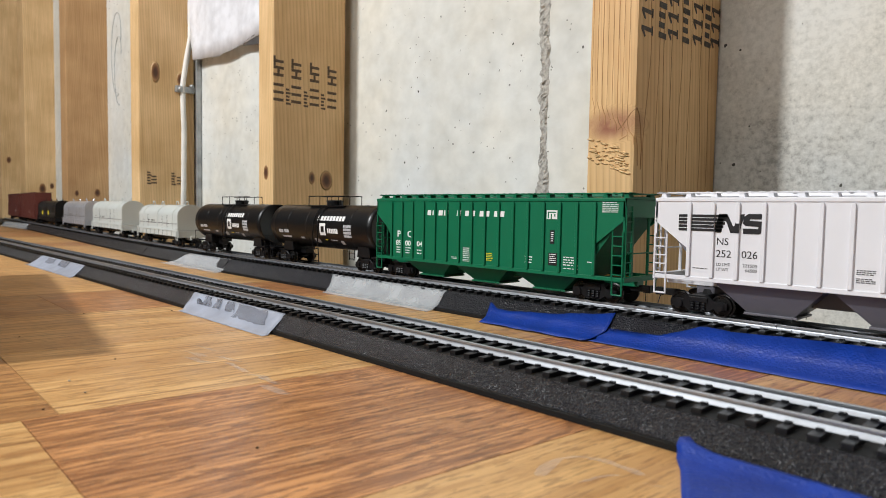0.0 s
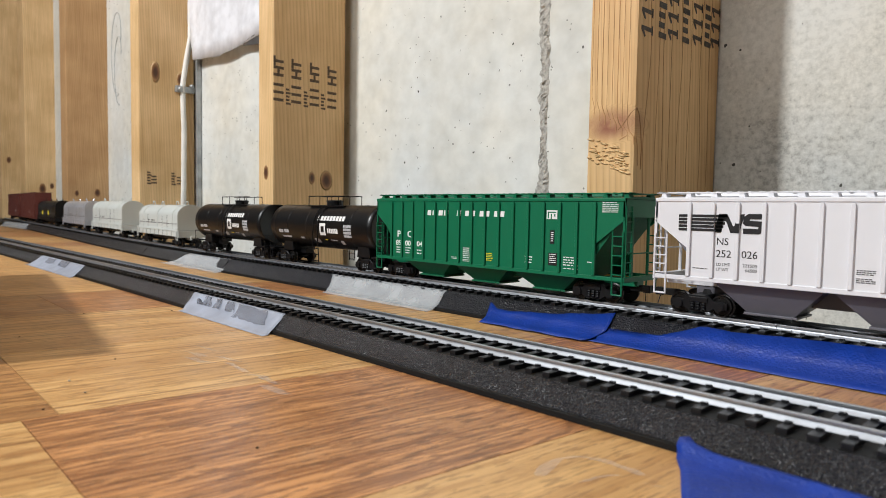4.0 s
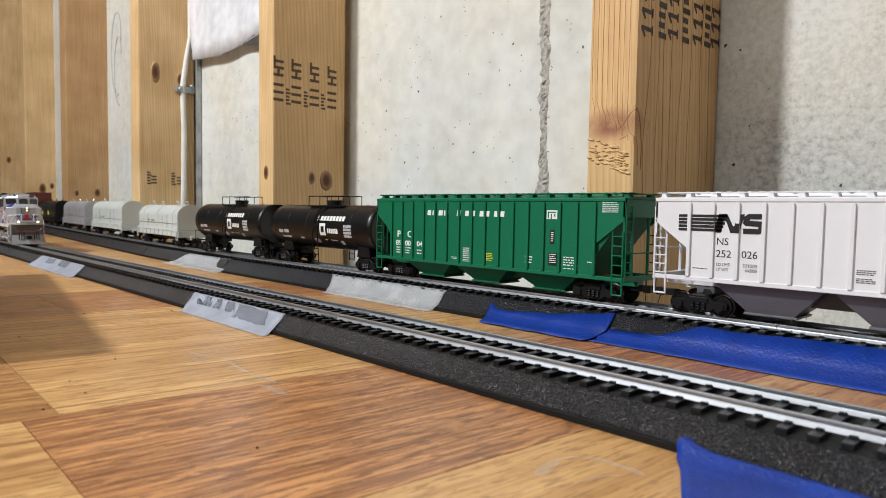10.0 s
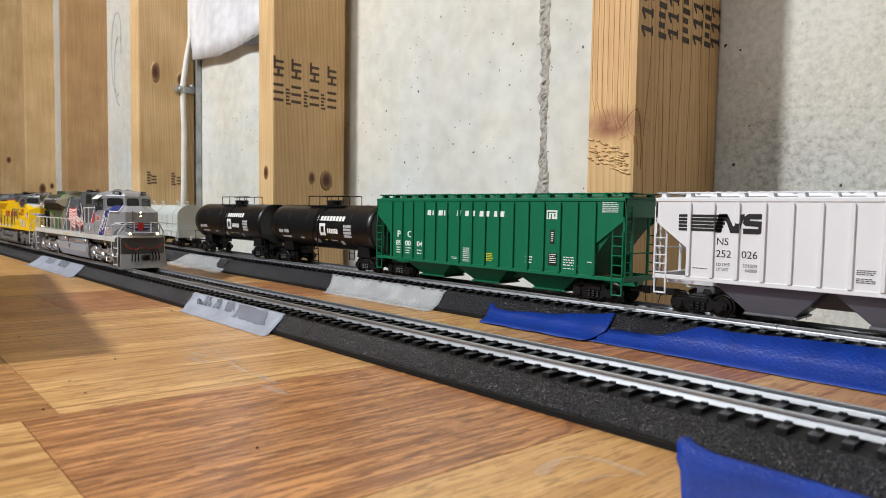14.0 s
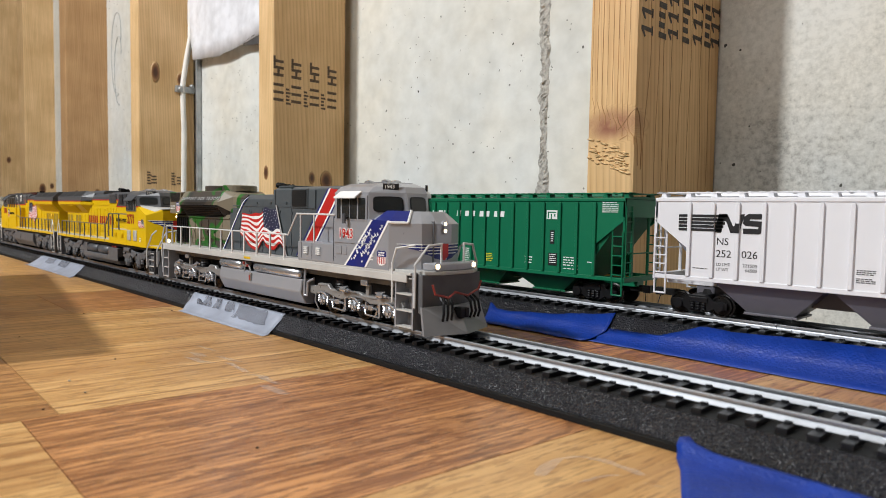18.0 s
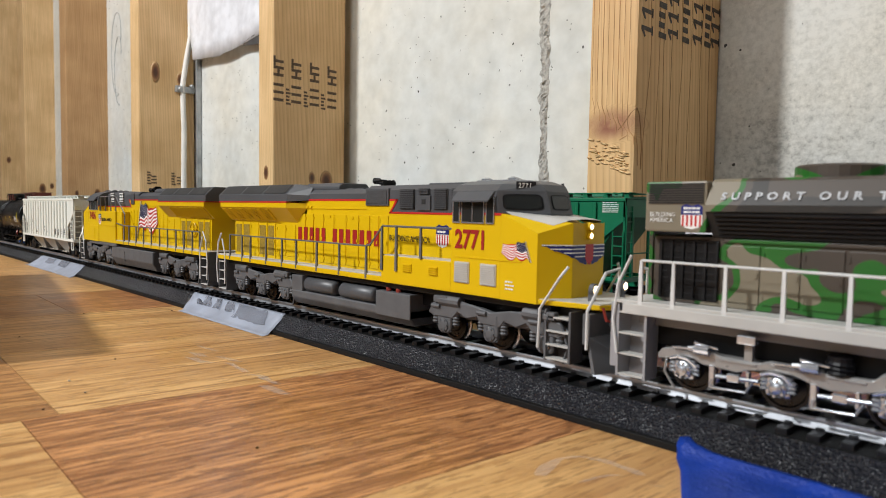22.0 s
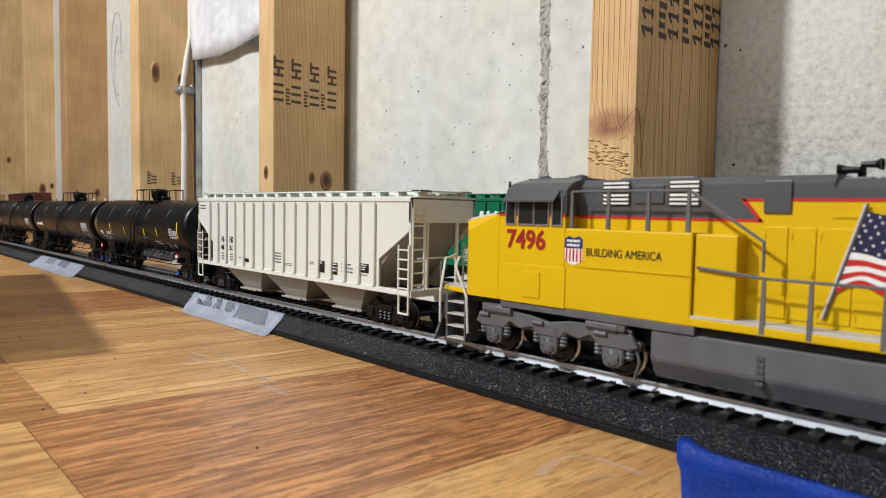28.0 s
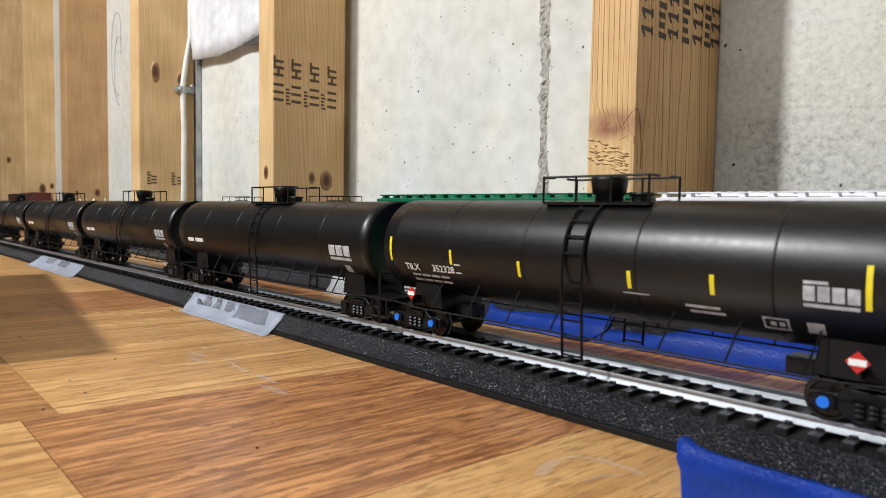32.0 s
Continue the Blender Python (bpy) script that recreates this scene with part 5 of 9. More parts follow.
def loco_truck_mesh(axles, material, name="truck", heavy=False):
    bm = bmesh.new()
    a = axles
    for s in (-1, 1):
        y0, y1 = sorted((s * 12.2, s * 14.2))
        prism(bm, [(-a - 8, 8.6), (-a - 8, 11.0), (-a - 3, 13.0), (-a + 5, 13.0), (-a + 8, 13.6), (-6, 13.8), (0, 12.6), (6, 13.8), (a - 8, 13.6), (a - 5, 13.0), (a + 3, 13.0), (a + 8, 11.0), (a + 8, 8.6),
                   (a + 3.6, 8.2), (a - 3.6, 8.2), (a - 6, 9.8), (a / 2, 9.0), (4.4, 9.6), (3.6, 8.2), (-3.6, 8.2), (-4.4, 9.6), (-a / 2, 9.0), (-a + 6, 9.8), (-a + 3.6, 8.2), (-a - 3.6, 8.2)], y0, y1, 0.3)
        yo = s * 14.2
        for x in (-a, 0, a):
            # journal box with its cover and bolts
            box(bm, x - 2.4, x + 2.4, *sorted((s * 12.4, s * 14.6)), 4.2, 8.6, 0.4)
            box(bm, x - 3.6, x - 2.6, *sorted((s * 12.6, s * 14.9)), 6.0, 12.2, 0.2)
            box(bm, x + 2.6, x + 3.6, *sorted((s * 12.6, s * 14.9)), 6.0, 12.2, 0.2)
            lathe(bm, sorted([(yo, 2.7), (yo + s * 1.6, 2.3), (yo + s * 2.0, 1.2)]), (x, 0, 5.9), "Y", 14)
            for k in range(6):
                an = k * math.pi / 3
                rod(bm, (x + 1.9 * math.cos(an), yo, 5.9 + 1.9 * math.sin(an)), (x + 1.9 * math.cos(an), yo + s * 2.1, 5.9 + 1.9 * math.sin(an)), 0.3, 5)
            for dx in (-5.0, 5.0):
                lathe(bm, [(6.0, 1.0), (6.6, 1.4), (7.1, 1.0), (7.7, 1.4), (8.2, 1.0), (8.8, 1.4), (9.3, 1.0), (9.9, 1.4), (10.4, 1.0)], (x + dx, yo, 0), "Z", 10)
        if heavy:
            prism(bm, [(-a - 8, 9.6), (-a - 6, 13.2), (-a + 3, 15.0), (-8, 14.4), (0, 13.0), (8, 14.4), (a - 3, 15.0), (a + 6, 13.2), (a + 8, 9.6), (a + 4.4, 8.6), (a - 4.4, 8.6), (a - 7, 11.2), (a / 2, 9.4), (6, 10.6), (4.4, 8.6), (-4.4, 8.6), (-6, 10.6), (-a / 2, 9.4), (-a + 7, 11.2), (-a + 4.4, 8.6), (-a - 4.4, 8.6)], *sorted((yo, yo + s * 1.5)), 0.4)
            for x in (-a, 0, a):
                prism(bm, [(x - 3.6, 8.8), (x + 3.6, 8.8), (x + 3.2, 4.2), (x + 1.8, 3.0), (x - 1.8, 3.0), (x - 3.2, 4.2)], *sorted((yo - s * 0.4, yo + s * 1.2)), 0.4)
                rod(bm, (x - 5.6, yo + s * 1.6, 12.4), (x - 1.6, yo + s * 1.6, 12.4), 0.8, 8)
            for x in (-a - 1, a + 1):
                box(bm, x - 3.4, x + 3.4, *sorted((yo, yo + s * 2.4)), 13.8, 16.2, 0.4)
        for x0, x1 in ((-a + 7.6, -7.6), (7.6, a - 7.6)):
            if heavy:
                break
            path_rod(bm, [(x0 - 2, yo, 8.0), (x0 + 2, yo + s * 0.6, 5.8), (x1 - 2, yo + s * 0.6, 5.8), (x1 + 2, yo, 8.0)], 0.45)
            box(bm, (x0 + x1) / 2 - 2.2, (x0 + x1) / 2 + 2.2, *sorted((yo - s * 0.4, yo + s * 1.0)), 7.2, 10.4, 0.3)
        for x in (-a + 3, a - 3):
            rod(bm, (x - 5, yo + s * 0.8, 14.6), (x + 5, yo + s * 0.8, 14.6), 1.9, 10)
            rod(bm, (x + 5, yo + s * 0.8, 14.6), (x + 9, yo + s * 0.8, 14.0), 0.6, 6)
        if not heavy:
            path_rod(bm, [(-a - 6, yo + s * 0.5, 10.6), (-a / 2, yo + s * 1.0, 11.6), (0, yo + s * 0.8, 10.6), (a / 2, yo + s * 1.0, 11.6), (a + 6, yo + s * 0.5, 10.6)], 0.35)
        rod(bm, (2.8, yo + s * 0.9, 5.4), (2.8, yo + s * 0.9, 12), 0.9, 8)
        path_rod(bm, [(a + 6.5, yo, 10), (a + 8.2, yo + s * 0.6, 6), (a + 6.8, yo + s * 0.6, 1.2)], 0.4)
    box(bm, -a - 4, a + 4, -11.5, 11.5, 8.6, 11.5, 0.4)
    return mesh_of(name, bm, material)


def loco_truck(loco, x, mesh, axles):
    t = part("truck", mesh, None, loco)
    t.location.x, t.location.z = x * MM, 0.9 * MM
    for dx in (-axles, 0, axles):
        w = part("wheelset", LOCO_WHEELS, None, t, "steel wheels with polished treads")
        w.location = (dx * MM, 0, 5.9 * MM)
        SPINNERS.append((w, 5.9))
    return t


def silver_truck(loco, x, way):
    """A three-axle truck with a stepped side frame, chromed journal boxes, brake hangers and cylinders; way points from the tank."""
    a = 22.6

    def at(u):
        return way * u

    def span(u, v):
        return sorted((way * u, way * v))
    bm = bmesh.new()
    for s in (-1, 1):
        outline = [(-34.4, 8.2), (-34.8, 9.4), (-34.6, 11.7), (-29.2, 11.9), (-28.0, 13.3), (-20.4, 13.5), (-18.6, 11.7), (-9.6, 11.5), (-8.6, 12.0), (2.4, 12.1), (4.2, 11.3), (14, 11.4), (15.2, 12.0), (25.0, 12.0), (29.0, 11.0), (30.4, 9.2),
                   (30.0, 8.0), (26.6, 8.6), (24.4, 9.6), (20.6, 9.6), (18.2, 8.4), (12.6, 8.2), (9.4, 8.0), (7.6, 8.8), (3.0, 9.7), (-3.0, 9.7), (-7.0, 8.4), (-10.6, 7.8), (-16.6, 8.4), (-20.6, 9.5), (-25.4, 9.5), (-29.6, 8.0)]
        pts = [(at(u), z) for u, z in outline]
        prism(bm, pts if way > 0 else pts[::-1], *sorted((s * 12.4, s * 14.4)), 0.3)
        # raised ribs on the frame and the boxes behind the sill
        for u, v, z in ((-27.4, -21, 12.4), (-17.6, -9.8, 10.6), (-8.0, 2.0, 11.0), (5, 13.8, 10.4), (16, 25, 10.9)):
            box(bm, *span(u, v), *sorted((s * 14.2, s * 14.75)), z, z + 0.55, 0.15)
        box(bm, *span(6.2, 8.2), *sorted((s * 12.4, s * 14.0)), 11.0, 15.4, 0.2)
    box(bm, -a - 4, a + 4, -11.5, 11.5, 8.4, 11.0, 0.4)
    t = part("truck", bm, TRUCK_SILVER, loco, "satin silver truck side frame with chromed fittings")
    t.location.x, t.location.z = x * MM, 0.9 * MM
    for s in (-1, 1):
        yo = s * 14.4
        for u in (-a, 0, a):
            c = at(u)
            bm = bmesh.new()
            box(bm, c - 2.7, c + 2.7, *sorted((s * 12.2, yo + s * 0.5)), 4.3, 9.0, 0.5)
            lathe(bm, sorted([(yo + s * 0.3, 2.5), (yo + s * 1.3, 2.2), (yo + s * 1.7, 1.5), (yo + s * 2.1, 1.3), (yo + s * 2.4, 0.5)]), (c, 0, 6.5), "Y", 14)
            for k in range(6):
                an = k * math.pi / 3 + 0.4
                rod(bm, (c + 1.8 * math.cos(an), yo + s * 0.3, 6.5 + 1.8 * math.sin(an)), (c + 1.8 * math.cos(an), yo + s * 2.0, 6.5 + 1.8 * math.sin(an)), 0.36, 6)
            for d in (-3.1, 3.1):
                lathe(bm, [(5.4, 0.7), (5.8, 1.0), (6.3, 0.7), (6.8, 1.0), (7.3, 0.7), (7.8, 1.0), (8.3, 0.7)], (c + d, yo + s * 0.3, 0), "Z", 8)
            path_rod(bm, [(c - 3.6, yo + s * 0.9, 9.0), (c - 1.4, yo + s * 1.2, 9.8), (c + 1.4, yo + s * 1.2, 9.4), (c + 3.4, yo + s * 0.9, 7.8)], 0.42)
            part("journal_box", bm, CHROME, t, "chromed journal box with bolted cap")
        for u0 in (-16.4, 6.6):
            bm = bmesh.new()
            for u, w, z0 in ((u0, 0.8, 5.0), (u0 + 8.4, 1.3, 3.4)):
                box(bm, *span(u, u + w), *sorted((yo - s * 1.4, yo + s * 0.2)), z0, 8.8, 0.2)
            path_rod(bm, [(at(u0 - 0.8), yo, 6.4), (at(u0 + 0.6), yo + s * 0.3, 3.7), (at(u0 + 9.2), yo + s * 0.3, 3.3), (at(u0 + 8.8), yo, 5.4)], 0.38)
            rod(bm, (at(u0 - 2.2), yo - s * 0.2, 6.9), (at(u0 + 8), yo - s * 0.2, 6.3), 0.55, 8)
            box(bm, *span(u0 + 2.2, u0 + 5.2), *sorted((yo - s * 1.0, yo + s * 0.5)), 5.6, 7.6, 0.3)
            part("brake_hanger", bm, CHROME, t)
        for u0 in (-8.6, 16.0):
            bm = bmesh.new()
            rod(bm, (at(u0), yo + s * 0.8, 12.4), (at(u0 + 3.6), yo + s * 0.8, 12.4), 1.35, 12)
            rod(bm, (at(u0 + 3.6), yo + s * 0.8, 12.4), (at(u0 + 5.4), yo + s * 0.8, 12.2), 0.8, 10)
            rod(bm, (at(u0 + 5.4), yo + s * 0.8, 12.2), (at(u0 + 9.6), yo + s * 0.8, 11.9), 0.32, 6)
            rod(bm, (at(u0 - 2.0), yo + s * 0.8, 13.2), (at(u0 + 4.0), yo + s * 0.6, 13.9), 0.3, 6)
            part("brake_cylinder", bm, CHROME, t)
        bm = bmesh.new()
        box(bm, *span(5.0, 9.4), *sorted((yo - s * 0.6, yo + s * 1.5)), 15.4, 17.7, 0.4)
        part("sand_box", bm, CHROME, t)
        bm = bmesh.new()
        lathe(bm, [(11.6, 2.6), (12.0, 3.0), (12.5, 2.6), (13.0, 3.0), (13.5, 2.6), (14.0, 3.0), (14.6, 2.6), (15.6, 2.6)], (at(-12), s * 12.8, 0), "Z", 14)
        part("bolster_spring", bm, BLACK_PLASTIC, t, "black rubber bolster spring")
        for u, d in ((-29.4, 2.2), (27.6, -2.2)):
            bm = bmesh.new()
            path_rod(bm, [(at(u), yo, 8.8), (at(u + 0.2), yo + s * 0.5, 5.2), (at(u + d), yo - s * 0.4, 1.0)], 0.36)
            part("sand_pipe", bm, TRUCK_SILVER, t)
    for dx in (-a, 0, a):
        w = part("wheelset", LOCO_WHEELS, None, t, "steel wheels with polished treads")
        w.location = (dx * MM, 0, 5.9 * MM)
        SPINNERS.append((w, 5.9))
    return t


def side_rail(loco, xs, y, z0, z1, material, ends=True):
    """Stanchions at xs and the rail that joins them."""
    for x in xs:
        bm = bmesh.new()
        prism(bm, [(x - 0.6, z0), (x + 0.6, z0), (x + 0.38, z1), (x - 0.38, z1)], y - 0.35, y + 0.35)
        part("stanchion", bm, material, loco)
    bm = bmesh.new()
    rod(bm, (xs[0], y, z1), (xs[-1], y, z1), 0.36, 6)
    return part("handrail", bm, material, loco)


def step_well(loco, x0, x1, y, z_top, body, tread, n=4, sx=1):
    bm = bmesh.new()
    box(bm, *sorted((x0 - 0.8, x0)), *sorted((y, y * 0.6)), 2.5, z_top, 0.2)
    box(bm, *sorted((x1, x1 + 0.8)), *sorted((y, y * 0.6)), 2.5, z_top, 0.2)
    box(bm, x0, x1, *sorted((y * 0.62, y * 0.58)), 2.5, z_top)
    part("step_well", bm, body, loco)
    for i in range(n):
        z = 3.0 + (z_top - 5.5) * i / (n - 1)
        bm = bmesh.new()
        box(bm, x0, x1, *sorted((y, y * 0.8)), z, z + 0.5)
        part("step_tread", bm, tread, loco)


def pilot(loco, x, sx, body, hoses=True, top=24.0, plate=None):
    bm = bmesh.new()
    plan(bm, [(x - sx * 4.5, -15.4), (x - sx * 2.0, -15.4), (x - sx * 2.0, 15.4), (x - sx * 4.5, 15.4)], 9, top - 0.6, 0.2)
    part("pilot_plate", bm, plate or body, loco)
    bm = bmesh.new()
    loft(bm, [[(x - sx * 2, -15.6, 11.5), (x + sx * 1.0, 0, 11.5), (x - sx * 2, 15.6, 11.5), (x - sx * 3, 15.6, 11.5), (x - sx * 0.6, 0, 11.5), (x - sx * 3, -15.6, 11.5)],
              [(x + sx * 1.2, -17.0, 1.4), (x + sx * 7.0, 0, 1.4), (x + sx * 1.2, 17.0, 1.4), (x + sx * 0.2, 17.0, 1.4), (x + sx * 5.8, 0, 1.4), (x + sx * 0.2, -17.0, 1.4)]])
    part("plow", bm, body, loco)
    if hoses:
        for s in (-1, 1):
            for k in range(3):
                y = s * (4.4 + 2.2 * k)
                bm = bmesh.new()
                path_rod(bm, [(x + sx * 0.4, y, 15), (x + sx * 3.0, y + s * 0.4, 13), (x + sx * 3.6, y + s * 0.9, 9), (x + sx * 2.8, y + s * 0.6, 6.5)], 0.5)
                part("air_hose", bm, BLACK_PLASTIC, loco)
        bm = bmesh.new()
        path_rod(bm, [(x + sx * 0.8, -13, 20), (x + sx * 1.4, -12, 16.4), (x + sx * 2.4, -6, 14.8), (x + sx * 1.6, -2, 16.6), (x + sx * 2.4, 4, 15), (x + sx * 1.4, 11, 17), (x + sx * 0.8, 13, 20)], 0.45)
        part("uncoupling_lever", bm, RED_GLOSS, loco, "red uncoupling lever")


def lamp_pair(loco, x, sx, y, z, spread, r=1.3, vertical=False, body=None, lit=None):
    for s in (-1, 1):
        yy, zz = (y, z + s * spread) if vertical else (y + s * spread, z)
        bm = bmesh.new()
        lathe(bm, [(-sx * 0.6, r + 0.5), (sx * 0.8, r + 0.5), (sx * 0.8, r)], (x, yy, zz), "X", 14)
        h = part("headlight", bm, body or SILVER, loco)
        bm = bmesh.new()
        lathe(bm, [(sx * 0.5, r), (sx * 0.95, r * 0.9), (sx * 1.15, r * 0.4)], (x, yy, zz), "X", 14)
        part("lens", bm, lit or LAMP, h, "lit warm white lens")


SILVER_FLAG = ([(6.9, 46.6), (1.5, 46.2), (-4.5, 47.2), (-8.2, 44.2), (-14, 44.4), (-20, 43.6), (-28.5, 44.2)],
               [(15.6, 25.2), (10.5, 29.6), (4.6, 26.4), (-2.5, 27.2), (-6.5, 30.4), (-12.6, 25.4), (-20, 26.6), (-26, 30.8), (-30.8, 33.0)])
YELLOW_FLAG = ([(6.2, 48.6), (11.0, 47.6), (15.4, 48.8), (19.4, 44.9), (24.0, 45.6), (29.0, 45.4), (33.8, 46.6)],
               [(0.8, 29.8), (5.6, 32.6), (12.0, 30.0), (17.6, 32.8), (22.4, 28.2), (27.5, 28.6), (32.0, 32.0), (36.4, 35.0)])


def waving_flag(loco, shape, y, to=None, canton=0.44, pole=1.18, wave=0.9):
    """A waving striped flag painted on a side that faces -y: its upper and lower edges from hoist to fly, fitted into the box `to` if given."""
    both = shape[0] + shape[1]
    bx = (min(q[0] for q in both), max(q[0] for q in both), min(q[1] for q in both), max(q[1] for q in both))
    to = to or bx
    kx, kz = (to[1] - to[0]) / (bx[1] - bx[0]), (to[3] - to[2]) / (bx[3] - bx[2])

    def along(line, u):
        f = max(0.0, min(0.9999, u)) * (len(line) - 1)
        i, w = int(f), f - int(f)
        p = [line[max(0, min(len(line) - 1, i + d))] for d in (-1, 0, 1, 2)]
        return [0.5 * (2 * p[1][k] + (p[2][k] - p[0][k]) * w + (2 * p[0][k] - 5 * p[1][k] + 4 * p[2][k] - p[3][k]) * w * w + (3 * p[1][k] - p[0][k] - 3 * p[2][k] + p[3][k]) * w ** 3) for k in (0, 1)]

    def pt(u, v):
        a, b = along(shape[0], u), along(shape[1], u)
        x, z = (a[k] + (b[k] - a[k]) * v for k in (0, 1))
        z += wave * math.sin(u * 16 + v * 3) * math.sin(math.pi * min(1, max(0, v)))
        return to[0] + (x - bx[0]) * kx, to[2] + (z - bx[2]) * kz
    N = 40
    for i in range(13):
        us = [k / N for k in range(N + 1) if i > 6 or k / N >= canton - 0.02]
        bm = bmesh.new()
        sheet(bm, [[(pt(u, v)[0], y - 0.1, pt(u, v)[1]) for u in us] for v in (i / 13, (i + 1) / 13)])
        part("flag_stripe", bm, RED if i % 2 == 0 else WHITE, loco, "red stripe of a painted flag" if i % 2 == 0 else "white stripe of a painted flag")
    us = [canton * k / 12 for k in range(13)]
    bm = bmesh.new()
    sheet(bm, [[(pt(u, v)[0], y - 0.1, pt(u, v)[1]) for u in us] for v in [7 / 13 * k / 6 for k in range(7)]])
    part("flag_canton", bm, NAVY, loco, "navy starred canton of a painted flag")
    bm = bmesh.new()
    size = (to[3] - to[2]) * 0.019
    for r in range(7):
        for c in range(6):
            x, z = pt(canton * (c + 0.6 + 0.4 * (r % 2)) / 6.6, (r + 0.6) / 7.2 * 7 / 13)
            bm.faces.new([bm.verts.new(((x + size * (1.0 if k % 2 == 0 else 0.45) * math.sin(k * math.pi / 5)) * MM, (y - 0.16) * MM, (z + size * (1.0 if k % 2 == 0 else 0.45) * math.cos(k * math.pi / 5)) * MM)) for k in range(10)])
    part("flag_stars", bm, WHITE, loco)
    bm = bmesh.new()
    a, b = pt(0, 0.0), pt(0, 1.0)
    d = (b[0] - a[0], b[1] - a[1])
    for off, m in ((0.0, GREY_TRUCK), (0.45 * math.copysign(1, d[0]), RAIL_WHITE)):
        bm = bmesh.new()
        rod(bm, (a[0] - d[0] * 0.08 + off, y - 0.15, a[1] - d[1] * 0.08), (a[0] + d[0] * pole + off, y - 0.15, a[1] + d[1] * pole), 0.25 * max(0.35, kx), 6)
        part("flag_pole", bm, m, loco, "painted pale flag pole")


def shield(loco, x, z, w, h, y):
    bm = bmesh.new()
    decal(bm, [(x, z + h * 0.58), (x + w, z + h * 0.58), (x + w, z + h * 0.9), (x + w * 0.8, z + h), (x + w * 0.5, z + h * 0.93), (x + w * 0.2, z + h), (x, z + h * 0.9)], y, 0.1)
    part("shield_top", bm, BLUE, loco, "blue top of a shield emblem")
    bm = bmesh.new()
    decal(bm, [(x, z + h * 0.57), (x, z + h * 0.2), (x + w * 0.2, z + h * 0.07), (x + w * 0.5, z), (x + w * 0.8, z + h * 0.07), (x + w, z + h * 0.2), (x + w, z + h * 0.57)], y, 0.1)
    part("shield_field", bm, WHITE, loco)
    bm = bmesh.new()
    for k in range(5):
        a = x + w * (0.06 + 0.2 * k)
        box(bm, a, a + w * 0.09, y - 0.16, y - 0.08, z + h * 0.12, z + h * 0.56)
    part("shield_stripes", bm, RED, loco)
    bm = bmesh.new()
    for k in range(2):
        bars(bm, x + w * 0.12, z + h * (0.88 - 0.15 * k), w * 0.76, h * 0.2, y - 0.1, 1)
    part("shield_bars", bm, WHITE, loco)


def nose_wings(loco, facets, z, sx, reach=13.5):
    """A winged emblem on a faceted nose; facets are (x, y) corners from the middle outwards."""
    def nx(y):
        for (xa, ya), (xb, yb) in zip(facets[:-1], facets[1:]):
            if y <= yb:
                return xa + (xb - xa) * (y - ya) / (yb - ya)
        return facets[-1][0]
    N = 14
    for s in (-1, 1):
        ys = [1.4 + (reach - 1.4) * i / N for i in range(N + 1)]
        low = [-6.2 * max(0.06, 1 - (i / N) ** 1.2) - (0.35 if i % 4 == 3 else 0.0) for i in range(N + 1)]
        bm = bmesh.new()
        sheet(bm, [[(sx * (nx(y) + 0.18), s * y, z + 1.0) for y in ys], [(sx * (nx(y) + 0.18), s * y, z + 1.0 + d) for y, d in zip(ys, low)]])
        part("wing", bm, BLUE, loco, "blue winged nose emblem")
        for k, end in enumerate((N + 1, N - 1, N - 4, N - 7)):
            zz = z + 1.1 - 1.15 * k
            bm = bmesh.new()
            sheet(bm, [[(sx * (nx(y) + 0.24), s * y, zz) for y in ys[:end]], [(sx * (nx(y) + 0.24), s * y, zz - 0.36) for y in ys[:end]]])
            part("wing_edge", bm, WHITE, loco)
    bm = bmesh.new()
    x = sx * (facets[0][0] + 0.26)
    sheet(bm, [[(x, -2.2, z + 1.2), (x, 2.2, z + 1.2)], [(x, -2.2, z - 3.4), (x, 2.2, z - 3.4)], [(x, -0.4, z - 5.2), (x, 0.4, z - 5.2)]])
    part("wing_shield", bm, RED, loco, "red striped nose shield")


def louvres(loco, x0, x1, z0, z1, y, n, material, frame_mat=None, label=""):
    g = part("louvre_panel", boxed(x0, x1, y - 0.25, y + 0.1, z0, z1), frame_mat or GRILLE, loco, label)
    for i in range(n):
        z = z0 + (z1 - z0) * (i + 0.5) / n
        bm = bmesh.new()
        box(bm, x0 + 0.4, x1 - 0.4, y - 0.6, y - 0.2, z - (z1 - z0) / n * 0.26, z + (z1 - z0) / n * 0.26)
        part("louvre", bm, material, g)


def doors(loco, xs, z0, z1, y, material):
    """Hood doors: thin raised panels with latches."""
    for a, b in zip(xs[:-1], xs[1:]):
        bm = bmesh.new()
        box(bm, a + 0.35, b - 0.35, y - 0.35, y + 0.2, z0, z1, 0.15)
        box(bm, b - 1.4, b - 0.7, y - 0.7, y - 0.2, (z0 + z1) / 2 - 0.6, (z0 + z1) / 2 + 0.6)
        for z in (z0 + 2, z1 - 2):
            box(bm, a + 0.2, a + 0.8, y - 0.6, y - 0.1, z - 0.6, z + 0.6)
        part("hood_door", bm, material, loco)


